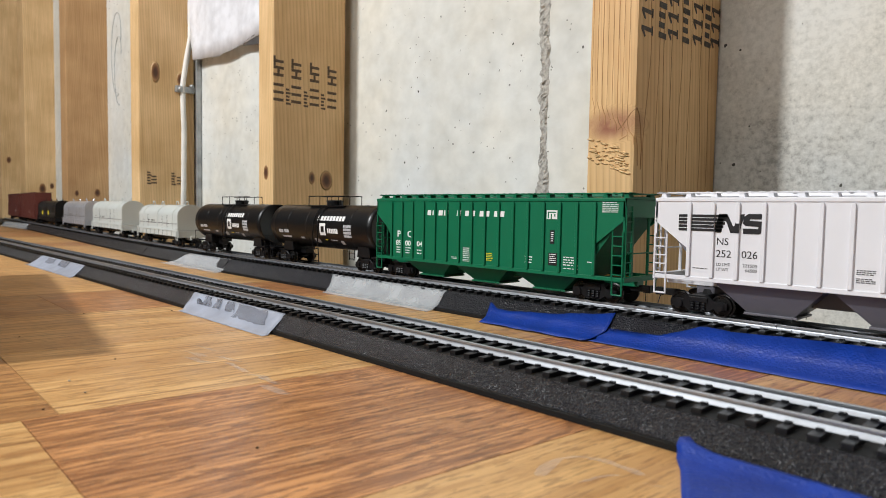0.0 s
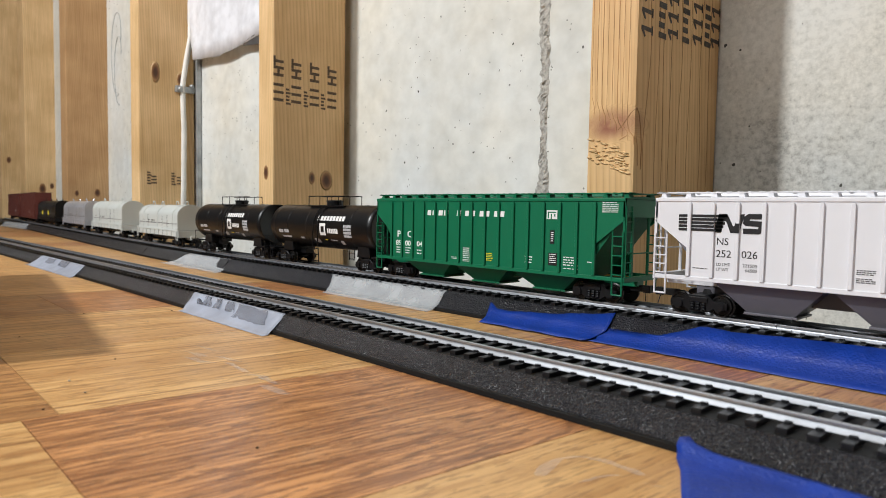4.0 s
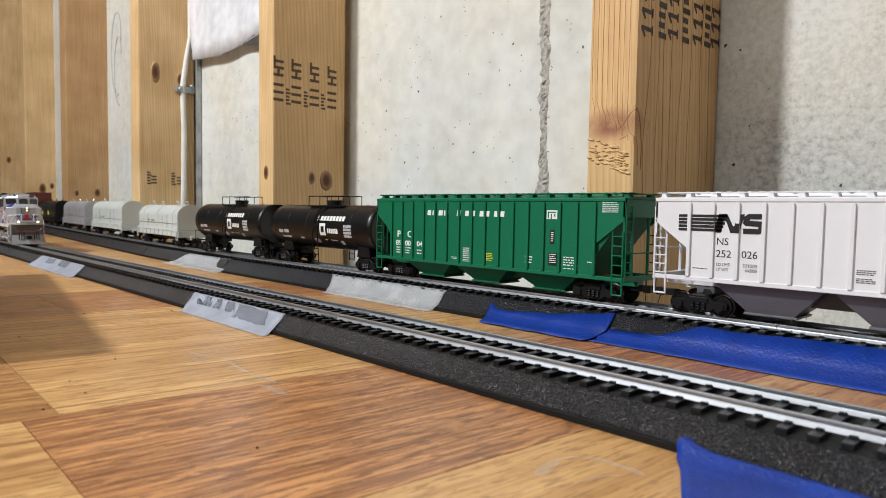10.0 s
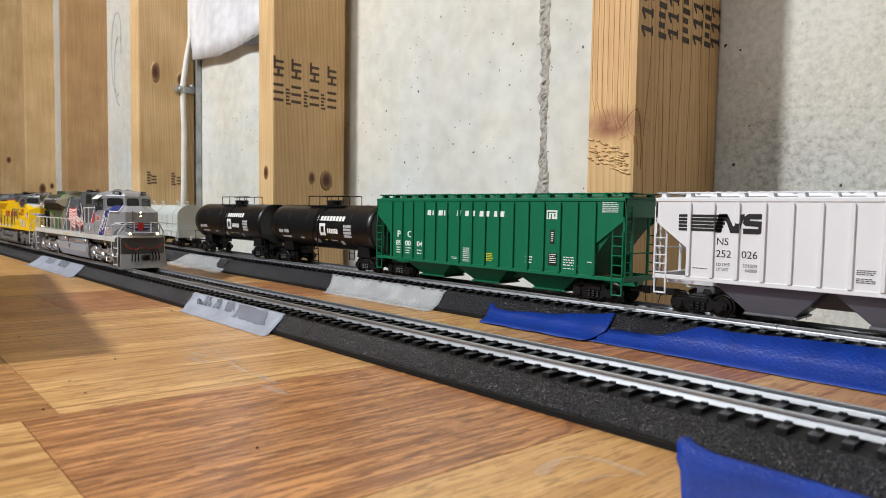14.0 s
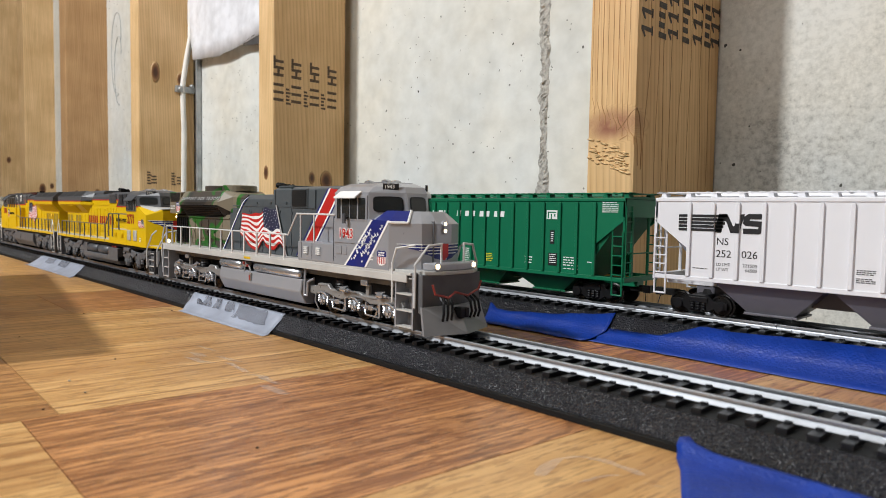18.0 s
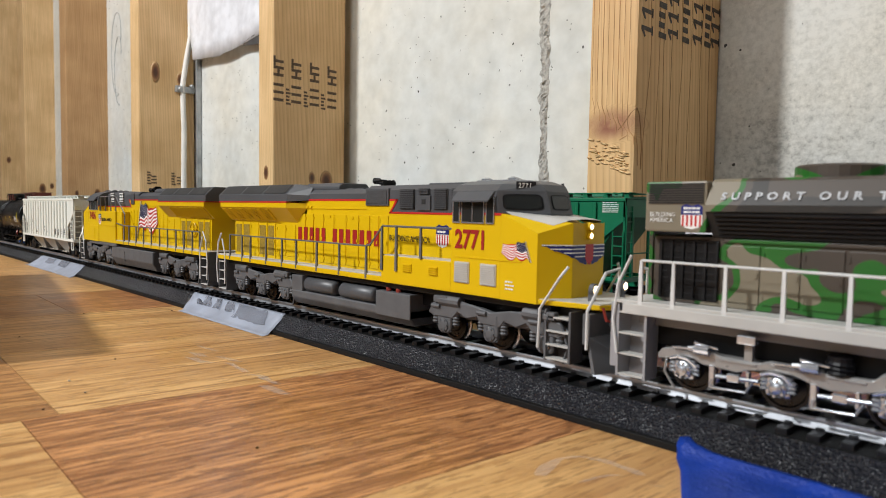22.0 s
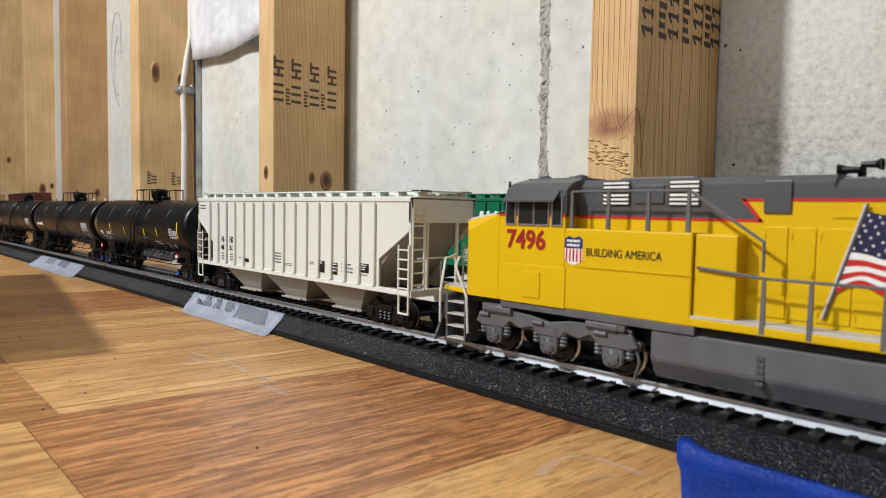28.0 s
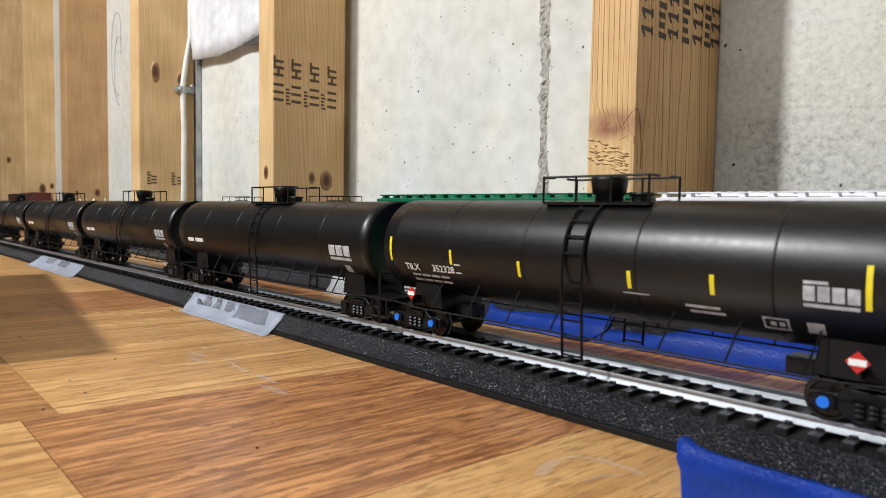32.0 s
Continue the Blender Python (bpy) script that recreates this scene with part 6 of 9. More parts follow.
def silver_loco():
    lo = root("locomotive", pose(-0.2125, TRACK_Y, RAIL_Z), "silver and slate locomotive with a painted flag and camouflage tail", "locomotive", "train locomotives")
    S = 17.3
    part("deck", boxed(-124, 114, -S, S, 22.9, 23.9, 0.2), DECK, lo)
    part("side_sill", boxed(-120, 113, -12.0, 12.0, 17.2, 22.9, 0.3), SILVER_SHADED, lo)
    for s in (-1, 1):
        part("sill_edge", boxed(-122, 112, *sorted((s * (S - 0.4), s * (S + 0.25))), 20.2, 23.0, 0.2), DECK, lo)
    # under-frame and fuel tank
    part("underframe", boxed(-118, 110, -9, 9, 11.6, 17.4, 0.5), DARK_FRAME, lo)
    bm = bmesh.new()
    section(bm, [(-15.7, 14.8), (-16.6, 9.0), (-13.4, 3.2), (13.4, 3.2), (16.6, 9.0), (15.7, 14.8)], -45, 37.5, 0.4)
    part("fuel_tank", bm, SILVER, lo, "satin silver fuel tank")
    for s in (-1, 1):
        for a, b in ((-44.4, -20.2), (-6.7, 36.4)):
            bm = bmesh.new()
            lathe(bm, [(a, 1.2), (a + 0.8, 2.3), (b - 0.8, 2.3), (b, 1.2)], (0, s * 14.8, 17.2), "X", 14)
            part("air_reservoir", bm, CHROME, lo, "bright silver air reservoir", True)
        bm = bmesh.new()
        box(bm, -18.8, -14.8, *sorted((s * 13.2, s * 16.4)), 16.6, 19.6, 0.3)
        path_rod(bm, [(-14.8, s * 15.4, 17.8), (-12.4, s * 15.8, 17.2), (-11.2, s * 15.6, 15.0)], 0.5)
        rod(bm, (-17.4, s * 15.6, 16.6), (-17.4, s * 15.8, 14.4), 0.6)
        part("fuel_filler", bm, TRUCK_SILVER, lo)
        bm = bmesh.new()
        lathe(bm, sorted([(s * 16.2, 0.9), (s * 17.0, 0.8), (s * 17.2, 0.3)]), (-16.6, 0, 18.6), "Y", 10)
        lathe(bm, sorted([(s * 15.8, 0.8), (s * 16.6, 0.7), (s * 16.8, 0.3)]), (-13.4, 0, 17.4), "Y", 10)
        part("filler_valve", bm, RED_GLOSS, lo, "red fuel valve wheels")
        bm = bmesh.new()
        prism(bm, [(-11.0, 9.8), (-8.8, 9.8), (-8.8, 14.0), (-11.0, 14.0)], *sorted((s * 16.2, s * 16.9)), 0.2)
        part("sight_gauge", bm, TRUCK_SILVER, lo)
        bm = bmesh.new()
        prism(bm, [(-10.6, 10.4), (-9.2, 10.4), (-9.2, 13.0), (-10.6, 13.0)], *sorted((s * 16.7, s * 17.05)))
        part("gauge_glass", bm, RED_GLOSS, lo, "dull red gauge glass")
        part("sill_plate", boxed(-14.6, -8.2, *sorted((s * (S + 0.1), s * (S + 0.4))), 21.2, 22.2), YELLOW, lo, "small yellow plate")
        path = bmesh.new()
        path_rod(path, [(39, s * 15, 20), (40, s * 16, 8), (41.5, s * 15.5, 8), (42, s * 15.5, 14), (47, s * 15.5, 16)], 0.6)
        part("piping", path, SILVER, lo)
    silver_truck(lo, 76.5, 1)
    silver_truck(lo, -82.7, -1)
    # hood
    HY = 10.6
    bm = bmesh.new()
    section(bm, [(-HY, 23.9), (-HY, 51.4), (-7.6, 53.8), (7.6, 53.8), (HY, 51.4), (HY, 23.9)], -57, 4, 0.3)
    part("engine_hood", bm, SLATE, lo, "slate grey engine hood")
    bm = bmesh.new()
    section(bm, [(-HY, 23.9), (-HY, 56.0), (-8.6, 57.2), (8.6, 57.2), (HY, 56.0), (HY, 23.9)], 4, 64, 0.3)
    part("engine_hood", bm, SLATE, lo, "slate grey engine hood")
    part("hood_seam", boxed(3.4, 4.6, -HY - 0.25, HY + 0.25, 24.6, 56.0, 0.1), SLATE, lo)
    part("hood_seam", boxed(19.2, 19.9, -HY - 0.25, HY + 0.25, 24.6, 56.6, 0.1), SLATE, lo)
    part("roof_panel", boxed(6, 19, -9.6, 9.6, 57.0, 57.9, 0.3), SLATE, lo)
    for z in (47.6,):
        part("hood_ledge", boxed(-44, 19, -HY - 0.3, -HY + 0.2, z, z + 0.5), SLATE, lo)
    for k, x in enumerate((-36, -30, -22, -14, -6, 0, 9, 15)):
        part("latch", boxed(x - 0.7, x + 0.7, -HY - 0.5, -HY, 49.0 if k % 2 else 44.8, 50.0 if k % 2 else 45.8, 0.1), SLATE, lo)
    bm = bmesh.new()
    section(bm, [(-HY, 23.9), (-HY, 41.6), (HY, 41.6), (HY, 23.9)], -117, -57.1, 0.3)
    part("rear_hood", bm, CAMO, lo, "camouflage painted rear hood")
    # flared radiators: painted brow, black underside of slats, raked front
    brow = [(-15.9, 48.0), (-15.9, 49.6), (-12.2, 55.4), (-10.6, 56.2), (10.6, 56.2), (12.2, 55.4), (15.9, 49.6), (15.9, 48.0)]
    neck = [(-HY - 0.2, 44.0), (-HY - 0.2, 47.0), (-HY - 0.2, 52.6), (-8.6, 54.4), (8.6, 54.4), (HY + 0.2, 52.6), (HY + 0.2, 47.0), (HY + 0.2, 44.0)]
    loft_rings = [[(-101, y, z) for y, z in brow], [(-49, y, z) for y, z in brow], [(-40.5, y, z) for y, z in neck], [(-27, y * 0.97, z - 0.6) for y, z in neck]]
    part("radiator_housing", loft(bmesh.new(), loft_rings), CAMO, lo, "flared camouflage radiator housing")
    bm = bmesh.new()
    loft(bm, [[(-101, -HY, 41.5), (-101, -15.7, 47.9), (-101, 15.7, 47.9), (-101, HY, 41.5)], [(-50, -HY, 41.5), (-50, -15.7, 47.9), (-50, 15.7, 47.9), (-50, HY, 41.5)], [(-43, -HY, 41.5), (-43, -HY - 0.4, 46.0), (-43, HY + 0.4, 46.0), (-43, HY, 41.5)]])
    rad = part("radiator_underside", bm, GRILLE, lo, "black slatted radiator underside")
    for k in range(6):
        f = (k + 0.5) / 6
        part("slat", boxed(-99, -51, -HY - 5.1 * f - 0.5, -HY - 5.1 * f + 0.1, 41.5 + 6.4 * f - 0.35, 41.5 + 6.4 * f + 0.1), BLACK_PLASTIC, rad)
    for x in (-76, -54):
        bm = bmesh.new()
        lathe(bm, [(56.0, 9.6), (58.9, 9.6), (59.3, 9.0), (59.3, 8.4), (57.2, 8.2)], (x, 0, 0), "Z", 28)
        f = part("radiator_fan", bm, CAMO, lo)
        bm = bmesh.new()
        for k in range(6):
            a = k * math.pi / 6
            rod(bm, (x - 8.6 * math.cos(a), -8.6 * math.sin(a), 58.9), (x + 8.6 * math.cos(a), 8.6 * math.sin(a), 58.9), 0.25, 4)
        part("fan_grille", bm, GRILLE, f)
    doors(lo, [-98, -89, -80, -71, -62, -53], 25.6, 39.6, -HY, CAMO)
    part("hood_ledge", boxed(-98, -44, -HY - 0.6, -HY + 0.2, 40.4, 41.2, 0.1), CAMO, lo)
    g = part("radiator_grille", boxed(-115.4, -99.4, -HY - 0.3, -HY + 0.2, 25, 40.6, 0.2), BLACK_PLASTIC, lo, "black radiator grille")
    for k in range(6):
        part("grille_bar", boxed(-115 + 3 * k, -114.2 + 3 * k, -HY - 0.9, -HY - 0.2, 25.4, 40.2, 0.1), DARK_FRAME, g)
    for k in range(8):
        part("grille_bar", boxed(-115, -99.8, -HY - 0.6, -HY - 0.2, 26.2 + 1.85 * k, 26.7 + 1.85 * k), DARK_FRAME, g)
    words("lettering", "SUPPORT OUR TROOPS", 2.05, lo, PALE, -97.6, -15.35, 50.9, (57, 0, 0), space=1.72, bold=0.08)
    tail = part("tail_panel", boxed(-117.8, -101.2, -14.6, 14.6, 42.6, 55.6, 0.5), CAMO, lo)
    for k in range(9):
        part("louvre", boxed(-116.8, -102, -14.95, -14.5, 50.0 + 0.6 * k, 50.3 + 0.6 * k), GRILLE, tail)
    words("lettering", "BUILDING", 1.1, lo, WHITE, -116.4, -14.75, 46.6)
    words("lettering", "AMERICA", 1.1, lo, WHITE, -116.4, -14.75, 45.1)
    shield(lo, -107.8, 43.4, 5.6, 6.4, -14.6)
    # the slanted edge between camouflage and slate, with its striped border
    y = -HY - 0.02
    edge = [(-52.4, 23.9), (-46.5, 30.6), (-40.5, 37.4), (-34.5, 44.2), (-29.4, 49.4), (-26.4, 51.2), (-23.6, 52.2)]
    bm = bmesh.new()
    decal(bm, [(-57, 47), (-57, 23.9)] + edge[:4] + [(-33, 47)], y, 0.1)
    part("camouflage_panel", bm, CAMO, lo, "camouflage painted panel")
    for off, wd, m in ((0.0, 1.0, WHITE), (1.0, 0.9, BLUE)):
        bm = bmesh.new()
        for (a, za), (b, zb) in zip(edge[:-1], edge[1:]):
            decal(bm, [(a + off, za), (a + off + wd, za), (b + off + wd, zb), (b + off, zb)], y - 0.25, 0.12)
        part("stripe", bm, m, lo)
    waving_flag(lo, SILVER_FLAG, y - 0.75)
    doors(lo, [20, 29, 38, 46], 25, 46.5, -HY + 0.25, SLATE)
    doors(lo, [-44, -32, -20, -8, 4], 24.6, 46.8, -HY + 0.1, SLATE)
    # red, white and navy slash behind the cab
    bm = bmesh.new()
    decal(bm, [(36.6, 24.8), (60, 24.8), (60, 52.8)], -HY - 0.4, 0.1)
    part("silver_panel", bm, SILVER, lo)
    for a, b, m in ((24.6, 25.8, BLUE), (25.8, 27.2, WHITE), (27.2, 34.6, RED), (34.6, 35.8, WHITE), (35.8, 36.8, BLUE)):
        bm = bmesh.new()
        decal(bm, [(a, 24.8), (b, 24.8), (min(60, b + 26), 56.0 - 1.2 * max(0, b - 34)), (a + 26 - max(0, a - 34), 56.0 - 1.2 * max(0, a - 34))], -HY - 0.5, 0.1)
        part("slash_stripe", bm, m, lo)
    part("grille_frame", boxed(20.2, 34.2, -HY - 0.5, HY + 0.5, 47.2, 56.2, 0.3), SLATE, lo)
    louvres(lo, 21, 33.4, 48.0, 55.6, -HY - 0.5, 9, GRILLE, GRILLE)
    part("hood_hatch", boxed(35.6, 40.8, -HY - 0.6, HY + 0.6, 47.0, 55.6, 0.3), SLATE, lo)
    horn = part("air_horn", boxed(-5.4, -4.2, -1.2, 1.2, 53.4, 58.6, 0.3), BLACK_PLASTIC, lo, "black air horn cluster")
    for yy in (-2.2, 0, 2.2):
        part("trumpet", lathe(bmesh.new(), [(-5, 0.6), (-1.4, 0.7), (-0.4, 1.5)], (0, yy, 57.8), "X", 10), BLACK_PLASTIC, horn)
        part("trumpet", lathe(bmesh.new(), [(-5, 0.6), (-8.0, 0.7), (-9.0, 1.5)], (0, yy * 0.6, 58.8), "X", 10), BLACK_PLASTIC, horn)
    # low cabinet behind the cab, cab, nose
    part("side_cabinet", boxed(36, 64.5, -S + 0.1, S - 0.1, 23.9, 32.4, 0.6), SILVER, lo)
    # slats are white to paint in the highlights on the silver louvres
    louvres(lo, 41.4, 45.0, 26.9, 30.3, -S + 0.1, 4, WHITE, SILVER)
    louvres(lo, 51, 55.0, 26.9, 30.3, -S + 0.1, 4, WHITE, SILVER)
    part("cabinet_seam", boxed(47.6, 47.9, -S + 0.02, -S + 0.3, 25, 32), HARBOR, lo)
    part("cabinet_seam", boxed(39.2, 39.5, -S + 0.02, -S + 0.3, 25, 32), HARBOR, lo)
    part("cab_ledge", boxed(65, 90, -S - 0.3, -S + 0.2, 33.2, 33.7), SILVER, lo)
    part("cab_seam", boxed(64.3, 64.6, -S - 0.1, -S + 0.3, 25, 44), HARBOR, lo)
    for a, b in ((66.4, 70.4), (71.4, 74.2)):
        part("cab_panel", boxed(a, b, -S - 0.3, -S + 0.1, 28.4, 31.8, 0.2), SILVER, lo)
    part("cab_base", boxed(64.5, 90, -S, S, 23.9, 43.2, 0.3), SILVER, lo)
    part("cab", cab_shell(1, 64.5, 88.2, 99, 43.2, 53.8, 57.8, 1.6), SILVER, lo, "silver cab with a sloped roof")
    screens(lo, 1, 88.2, 99, 44.4, 53.6, 1.6)
    # side windows
    w = part("window_frame", boxed(66.2, 87.4, -17.5, -16.7, 42.4, 52.6, 0.2), SILVER, lo)
    for a, b in ((67.2, 69.6), (70.8, 75.6), (76.3, 80.8), (82.0, 86.4)):
        part("pane", boxed(a, b, -17.7, -17.4, 43.2, 51.6), GLASS, w)
    bm = bmesh.new()
    section(bm, [(-16.8, 54.4), (-20.2, 51.9), (-20.2, 51.4), (-16.8, 53.7)], 68.4, 83)
    part("sunshade", bm, WHITE, lo, "white cab window sunshade")
    bm = bmesh.new()
    path_rod(bm, [(74.6, -17.4, 44), (74.6, -19.2, 42.6), (74.6, -19.2, 45)], 0.4)
    box(bm, 73.6, 75.4, -19.6, -18.9, 41.2, 45.2, 0.2)
    part("mirror", bm, HARBOR, lo)
    for g in (-1, 1):
        nb = part("number_board", boxed(-0.4, 0.4, -3.2, 3.2, -1.3, 1.3, 0.2), BLACK, lo, "black number board")
        nb.matrix_basis = pose(0.0926, g * 0.0096, 0.0562, 0, 0, g * 45)
        wd = words("number", "1943", 1.5, lo, WHITE, 0, 0, 0)
        wd.matrix_basis = pose(0.0926, g * 0.0096, 0.0562, 0, 0, g * 45) @ pose(0.00048, -0.0026, -0.0007, 90, 0, 90)
    bm = bmesh.new()
    for x, yy in ((70, -3), (78, 4), (84, -5), (82, 2)):
        lathe(bm, [(57.4, 2.2), (59.0, 2.0), (59.5, 0.8)], (x, yy, 0), "Z", 14)
    box(bm, 68, 76, -7, 7, 57.6, 58.3, 0.3)
    box(bm, 78, 87, -7, 7, 57.6, 58.4, 0.3)
    part("roof_antenna", bm, CHROME, lo, "bright roof antenna domes")
    low = [(89.9, -S), (101, -S), (111.5, -9.8), (113.5, -4), (113.5, 4), (111.5, 9.8), (101, S), (89.9, S)]
    high = [(89.9, -11.6), (99.4, -11.6), (107.0, -6.6), (109.0, -3), (109.0, 3), (107.0, 6.6), (99.4, 11.6), (89.9, 11.6)]
    part("nose", loft(bmesh.new(), [[(x, y, 23.9) for x, y in low], [(x, y, 42.0) for x, y in low], [(x, y, 46.6) for x, y in high]]), SILVER, lo, "blunt silver nose")
    part("nose_seam", boxed(112.2, 113.7, -5.6, -5.3, 25, 43), HARBOR, lo)
    # blue starred stripe from the side over the nose
    bm = bmesh.new()
    decal(bm, [(73.0, 24.0), (86.6, 24.0), (101.0, 42.6), (90.6, 43.3)], -S - 0.02, 0.1)
    part("nose_stripe", bm, BLUE, lo, "navy starred stripe")
    up, lift = Vector((0.12, -0.1, 0.14)), Vector((0.06, -0.06, 0.08))
    corner = [Vector(q) for q in ((90.6, -S, 42.0), (101, -S, 42.0), (107.2, -12.95, 42.0), (104.0, -8.6, 46.6), (99.4, -11.6, 46.6), (92.6, -11.6, 46.6))]
    bm = bmesh.new()
    for q in ((0, 1, 4, 5), (1, 2, 3, 4)):
        bm.faces.new([bm.verts.new((corner[i] + up) * MM) for i in q])
    part("nose_stripe", bm, BLUE, lo, "navy starred stripe")
    bm = bmesh.new()
    for a, b in ((corner[1], corner[2]), (corner[2], corner[3])):
        rod(bm, a + up + lift, b + up + lift, 0.5, 6)
    part("stripe", bm, WHITE, lo)
    for a, b in ((73.0, 90.6), (86.6, 101.0)):
        bm = bmesh.new()
        decal(bm, [(a - 0.6, 24.0), (a + 0.6, 24.0), (b + 0.6, 43.0), (b - 0.6, 43.0)], -S - 0.06, 0.1)
        part("stripe", bm, WHITE, lo)
    bm = bmesh.new()
    rnd = random.Random(3)
    for k in range(16):
        f = rnd.random()
        x, z, s = 74.7 + f * 15 + rnd.choice((1.9, 3.2, 9.4 - 2 * f, 10.8 - 2.4 * f)), 25.8 + f * 16.2, rnd.uniform(0.55, 0.95)
        vs = [bm.verts.new(((x + s * (1 if i % 2 == 0 else 0.42) * math.sin(i * math.pi / 5)) * MM, (-S - 0.2) * MM, (z + s * (1 if i % 2 == 0 else 0.42) * math.cos(i * math.pi / 5)) * MM)) for i in range(10)]
        bm.faces.new(vs)
    part("stripe_stars", bm, WHITE, lo)
    bm = bmesh.new()
    for xa, za, n, amp in ((80.9, 29.6, 22, 0.95), (84.2, 28.2, 30, 0.95)):
        stroke = []
        for i in range(n * 2):
            f = i / (n * 2 - 1)
            wob = amp * math.sin(i * 1.9) * (0.6 + 0.4 * math.sin(i * 0.7)) + 0.5 * math.sin(i * 0.31)
            stroke.append((xa + 9.0 * f - 0.72 * wob + 0.5 * math.sin(i * 0.95), -S - 0.16, za + 9.6 * f + 0.7 * wob))
        path_rod(bm, stroke, 0.19, 5)
    tagged(part("script_marks", bm, WHITE, lo, "white brush script marks"), kind="stuff")
    words("number", "1943", 3.7, lo, WHITE, 68.2, -S - 0.1, 35.3, bold=0.4, wide=0.98)
    words("number", "1943", 3.7, lo, RED, 68.2, -S - 0.2, 35.3, bold=0.08, wide=0.98)
    shield(lo, 94.2, 25.4, 5.4, 6.0, -S)
    bm = bmesh.new()
    bars(bm, 89.4, 29, 2.4, 2.6, -S - 0.05, 2)
    tagged(part("data_lettering", bm, WHITE, lo), kind="stuff")
    nose_wings(lo, [(113.5, 0), (113.5, 4), (111.5, 9.8), (101, 17.3)], 33.2, 1, 15.5)
    lamp_pair(lo, 113.4, 1, 0, 40.6, 1.35, 0.75, True)
    lamp_pair(lo, 119.6, 1, 0, 26.4, 9.6, 1.15)
    part("front_platform", plan(bmesh.new(), [(100, -S), (118, -14), (121.6, -8), (121.6, 8), (118, 14), (100, S)], 23.2, 24.6, 0.2), DECK, lo)
    pilot(lo, 120.5, 1, PLOW, plate=GREY_TRUCK)
    part("anticlimber", plan(bmesh.new(), [(113.4, -11), (120.4, -9), (121.8, 0), (120.4, 9), (113.4, 11)], 24.6, 27.4, 0.4), SILVER, lo)
    for s in (-1, 1):
        step_well(lo, 105, 114, s * 16.6, 24, SILVER, DECK)
        bm = bmesh.new()
        path_rod(bm, [(103.4, s * 17.2, 12), (103.4, s * 17.2, 27), (105.6, s * 17.2, 32.6), (111.5, s * 13, 34)], 0.45)
        part("nose_handrail", bm, RAIL_WHITE, lo, "pale grab rail")
        bm = bmesh.new()
        path_rod(bm, [(115.4, s * 16.4, 11), (115.4, s * 16.4, 27), (117.6, s * 11.8, 34), (118.4, s * 6, 34.6), (118.4, s * 6, 24.4)], 0.45)
        part("nose_handrail", bm, RAIL_WHITE, lo, "pale grab rail")
        side_rail(lo, [-117] + [24 - 13.2 * k for k in range(10, -1, -1)], s * 17.0, 20.4, 34.8, RAIL_WHITE)
        bm = bmesh.new()
        path_rod(bm, [(24, s * 17.0, 34.8), (27.4, s * 17.0, 34.8), (35, s * 17.0, 44.6), (48, s * 17.0, 44.6), (65, s * 17.0, 44.6)], 0.42)
        rod(bm, (38, s * 17, 32), (38, s * 17, 44.6), 0.4)
        rod(bm, (49, s * 17, 32), (49, s * 17, 44.6), 0.4)
        part("handrail", bm, RAIL_WHITE, lo)
        step_well(lo, -123.4, -116, s * 16.6, 22.6, SILVER, DECK)
        bm = bmesh.new()
        path_rod(bm, [(-123.6, s * 17.0, 9), (-125, s * 17.0, 18), (-123.8, s * 17, 28), (-120, s * 17, 36)], 0.42)
        part("rear_grab_rail", bm, RAIL_WHITE, lo)
    part("rear_plate", boxed(-126, -124.05, -16.6, 16.6, 5, 22.8, 0.3), SILVER, lo)
    part("rear_end_sheet", boxed(-119, -117.9, -9.6, 9.6, 25, 55, 0.3), CAMO, lo)
    coupler(lo, 120, 1)
    coupler(lo, -124.6, -1)
    return lo


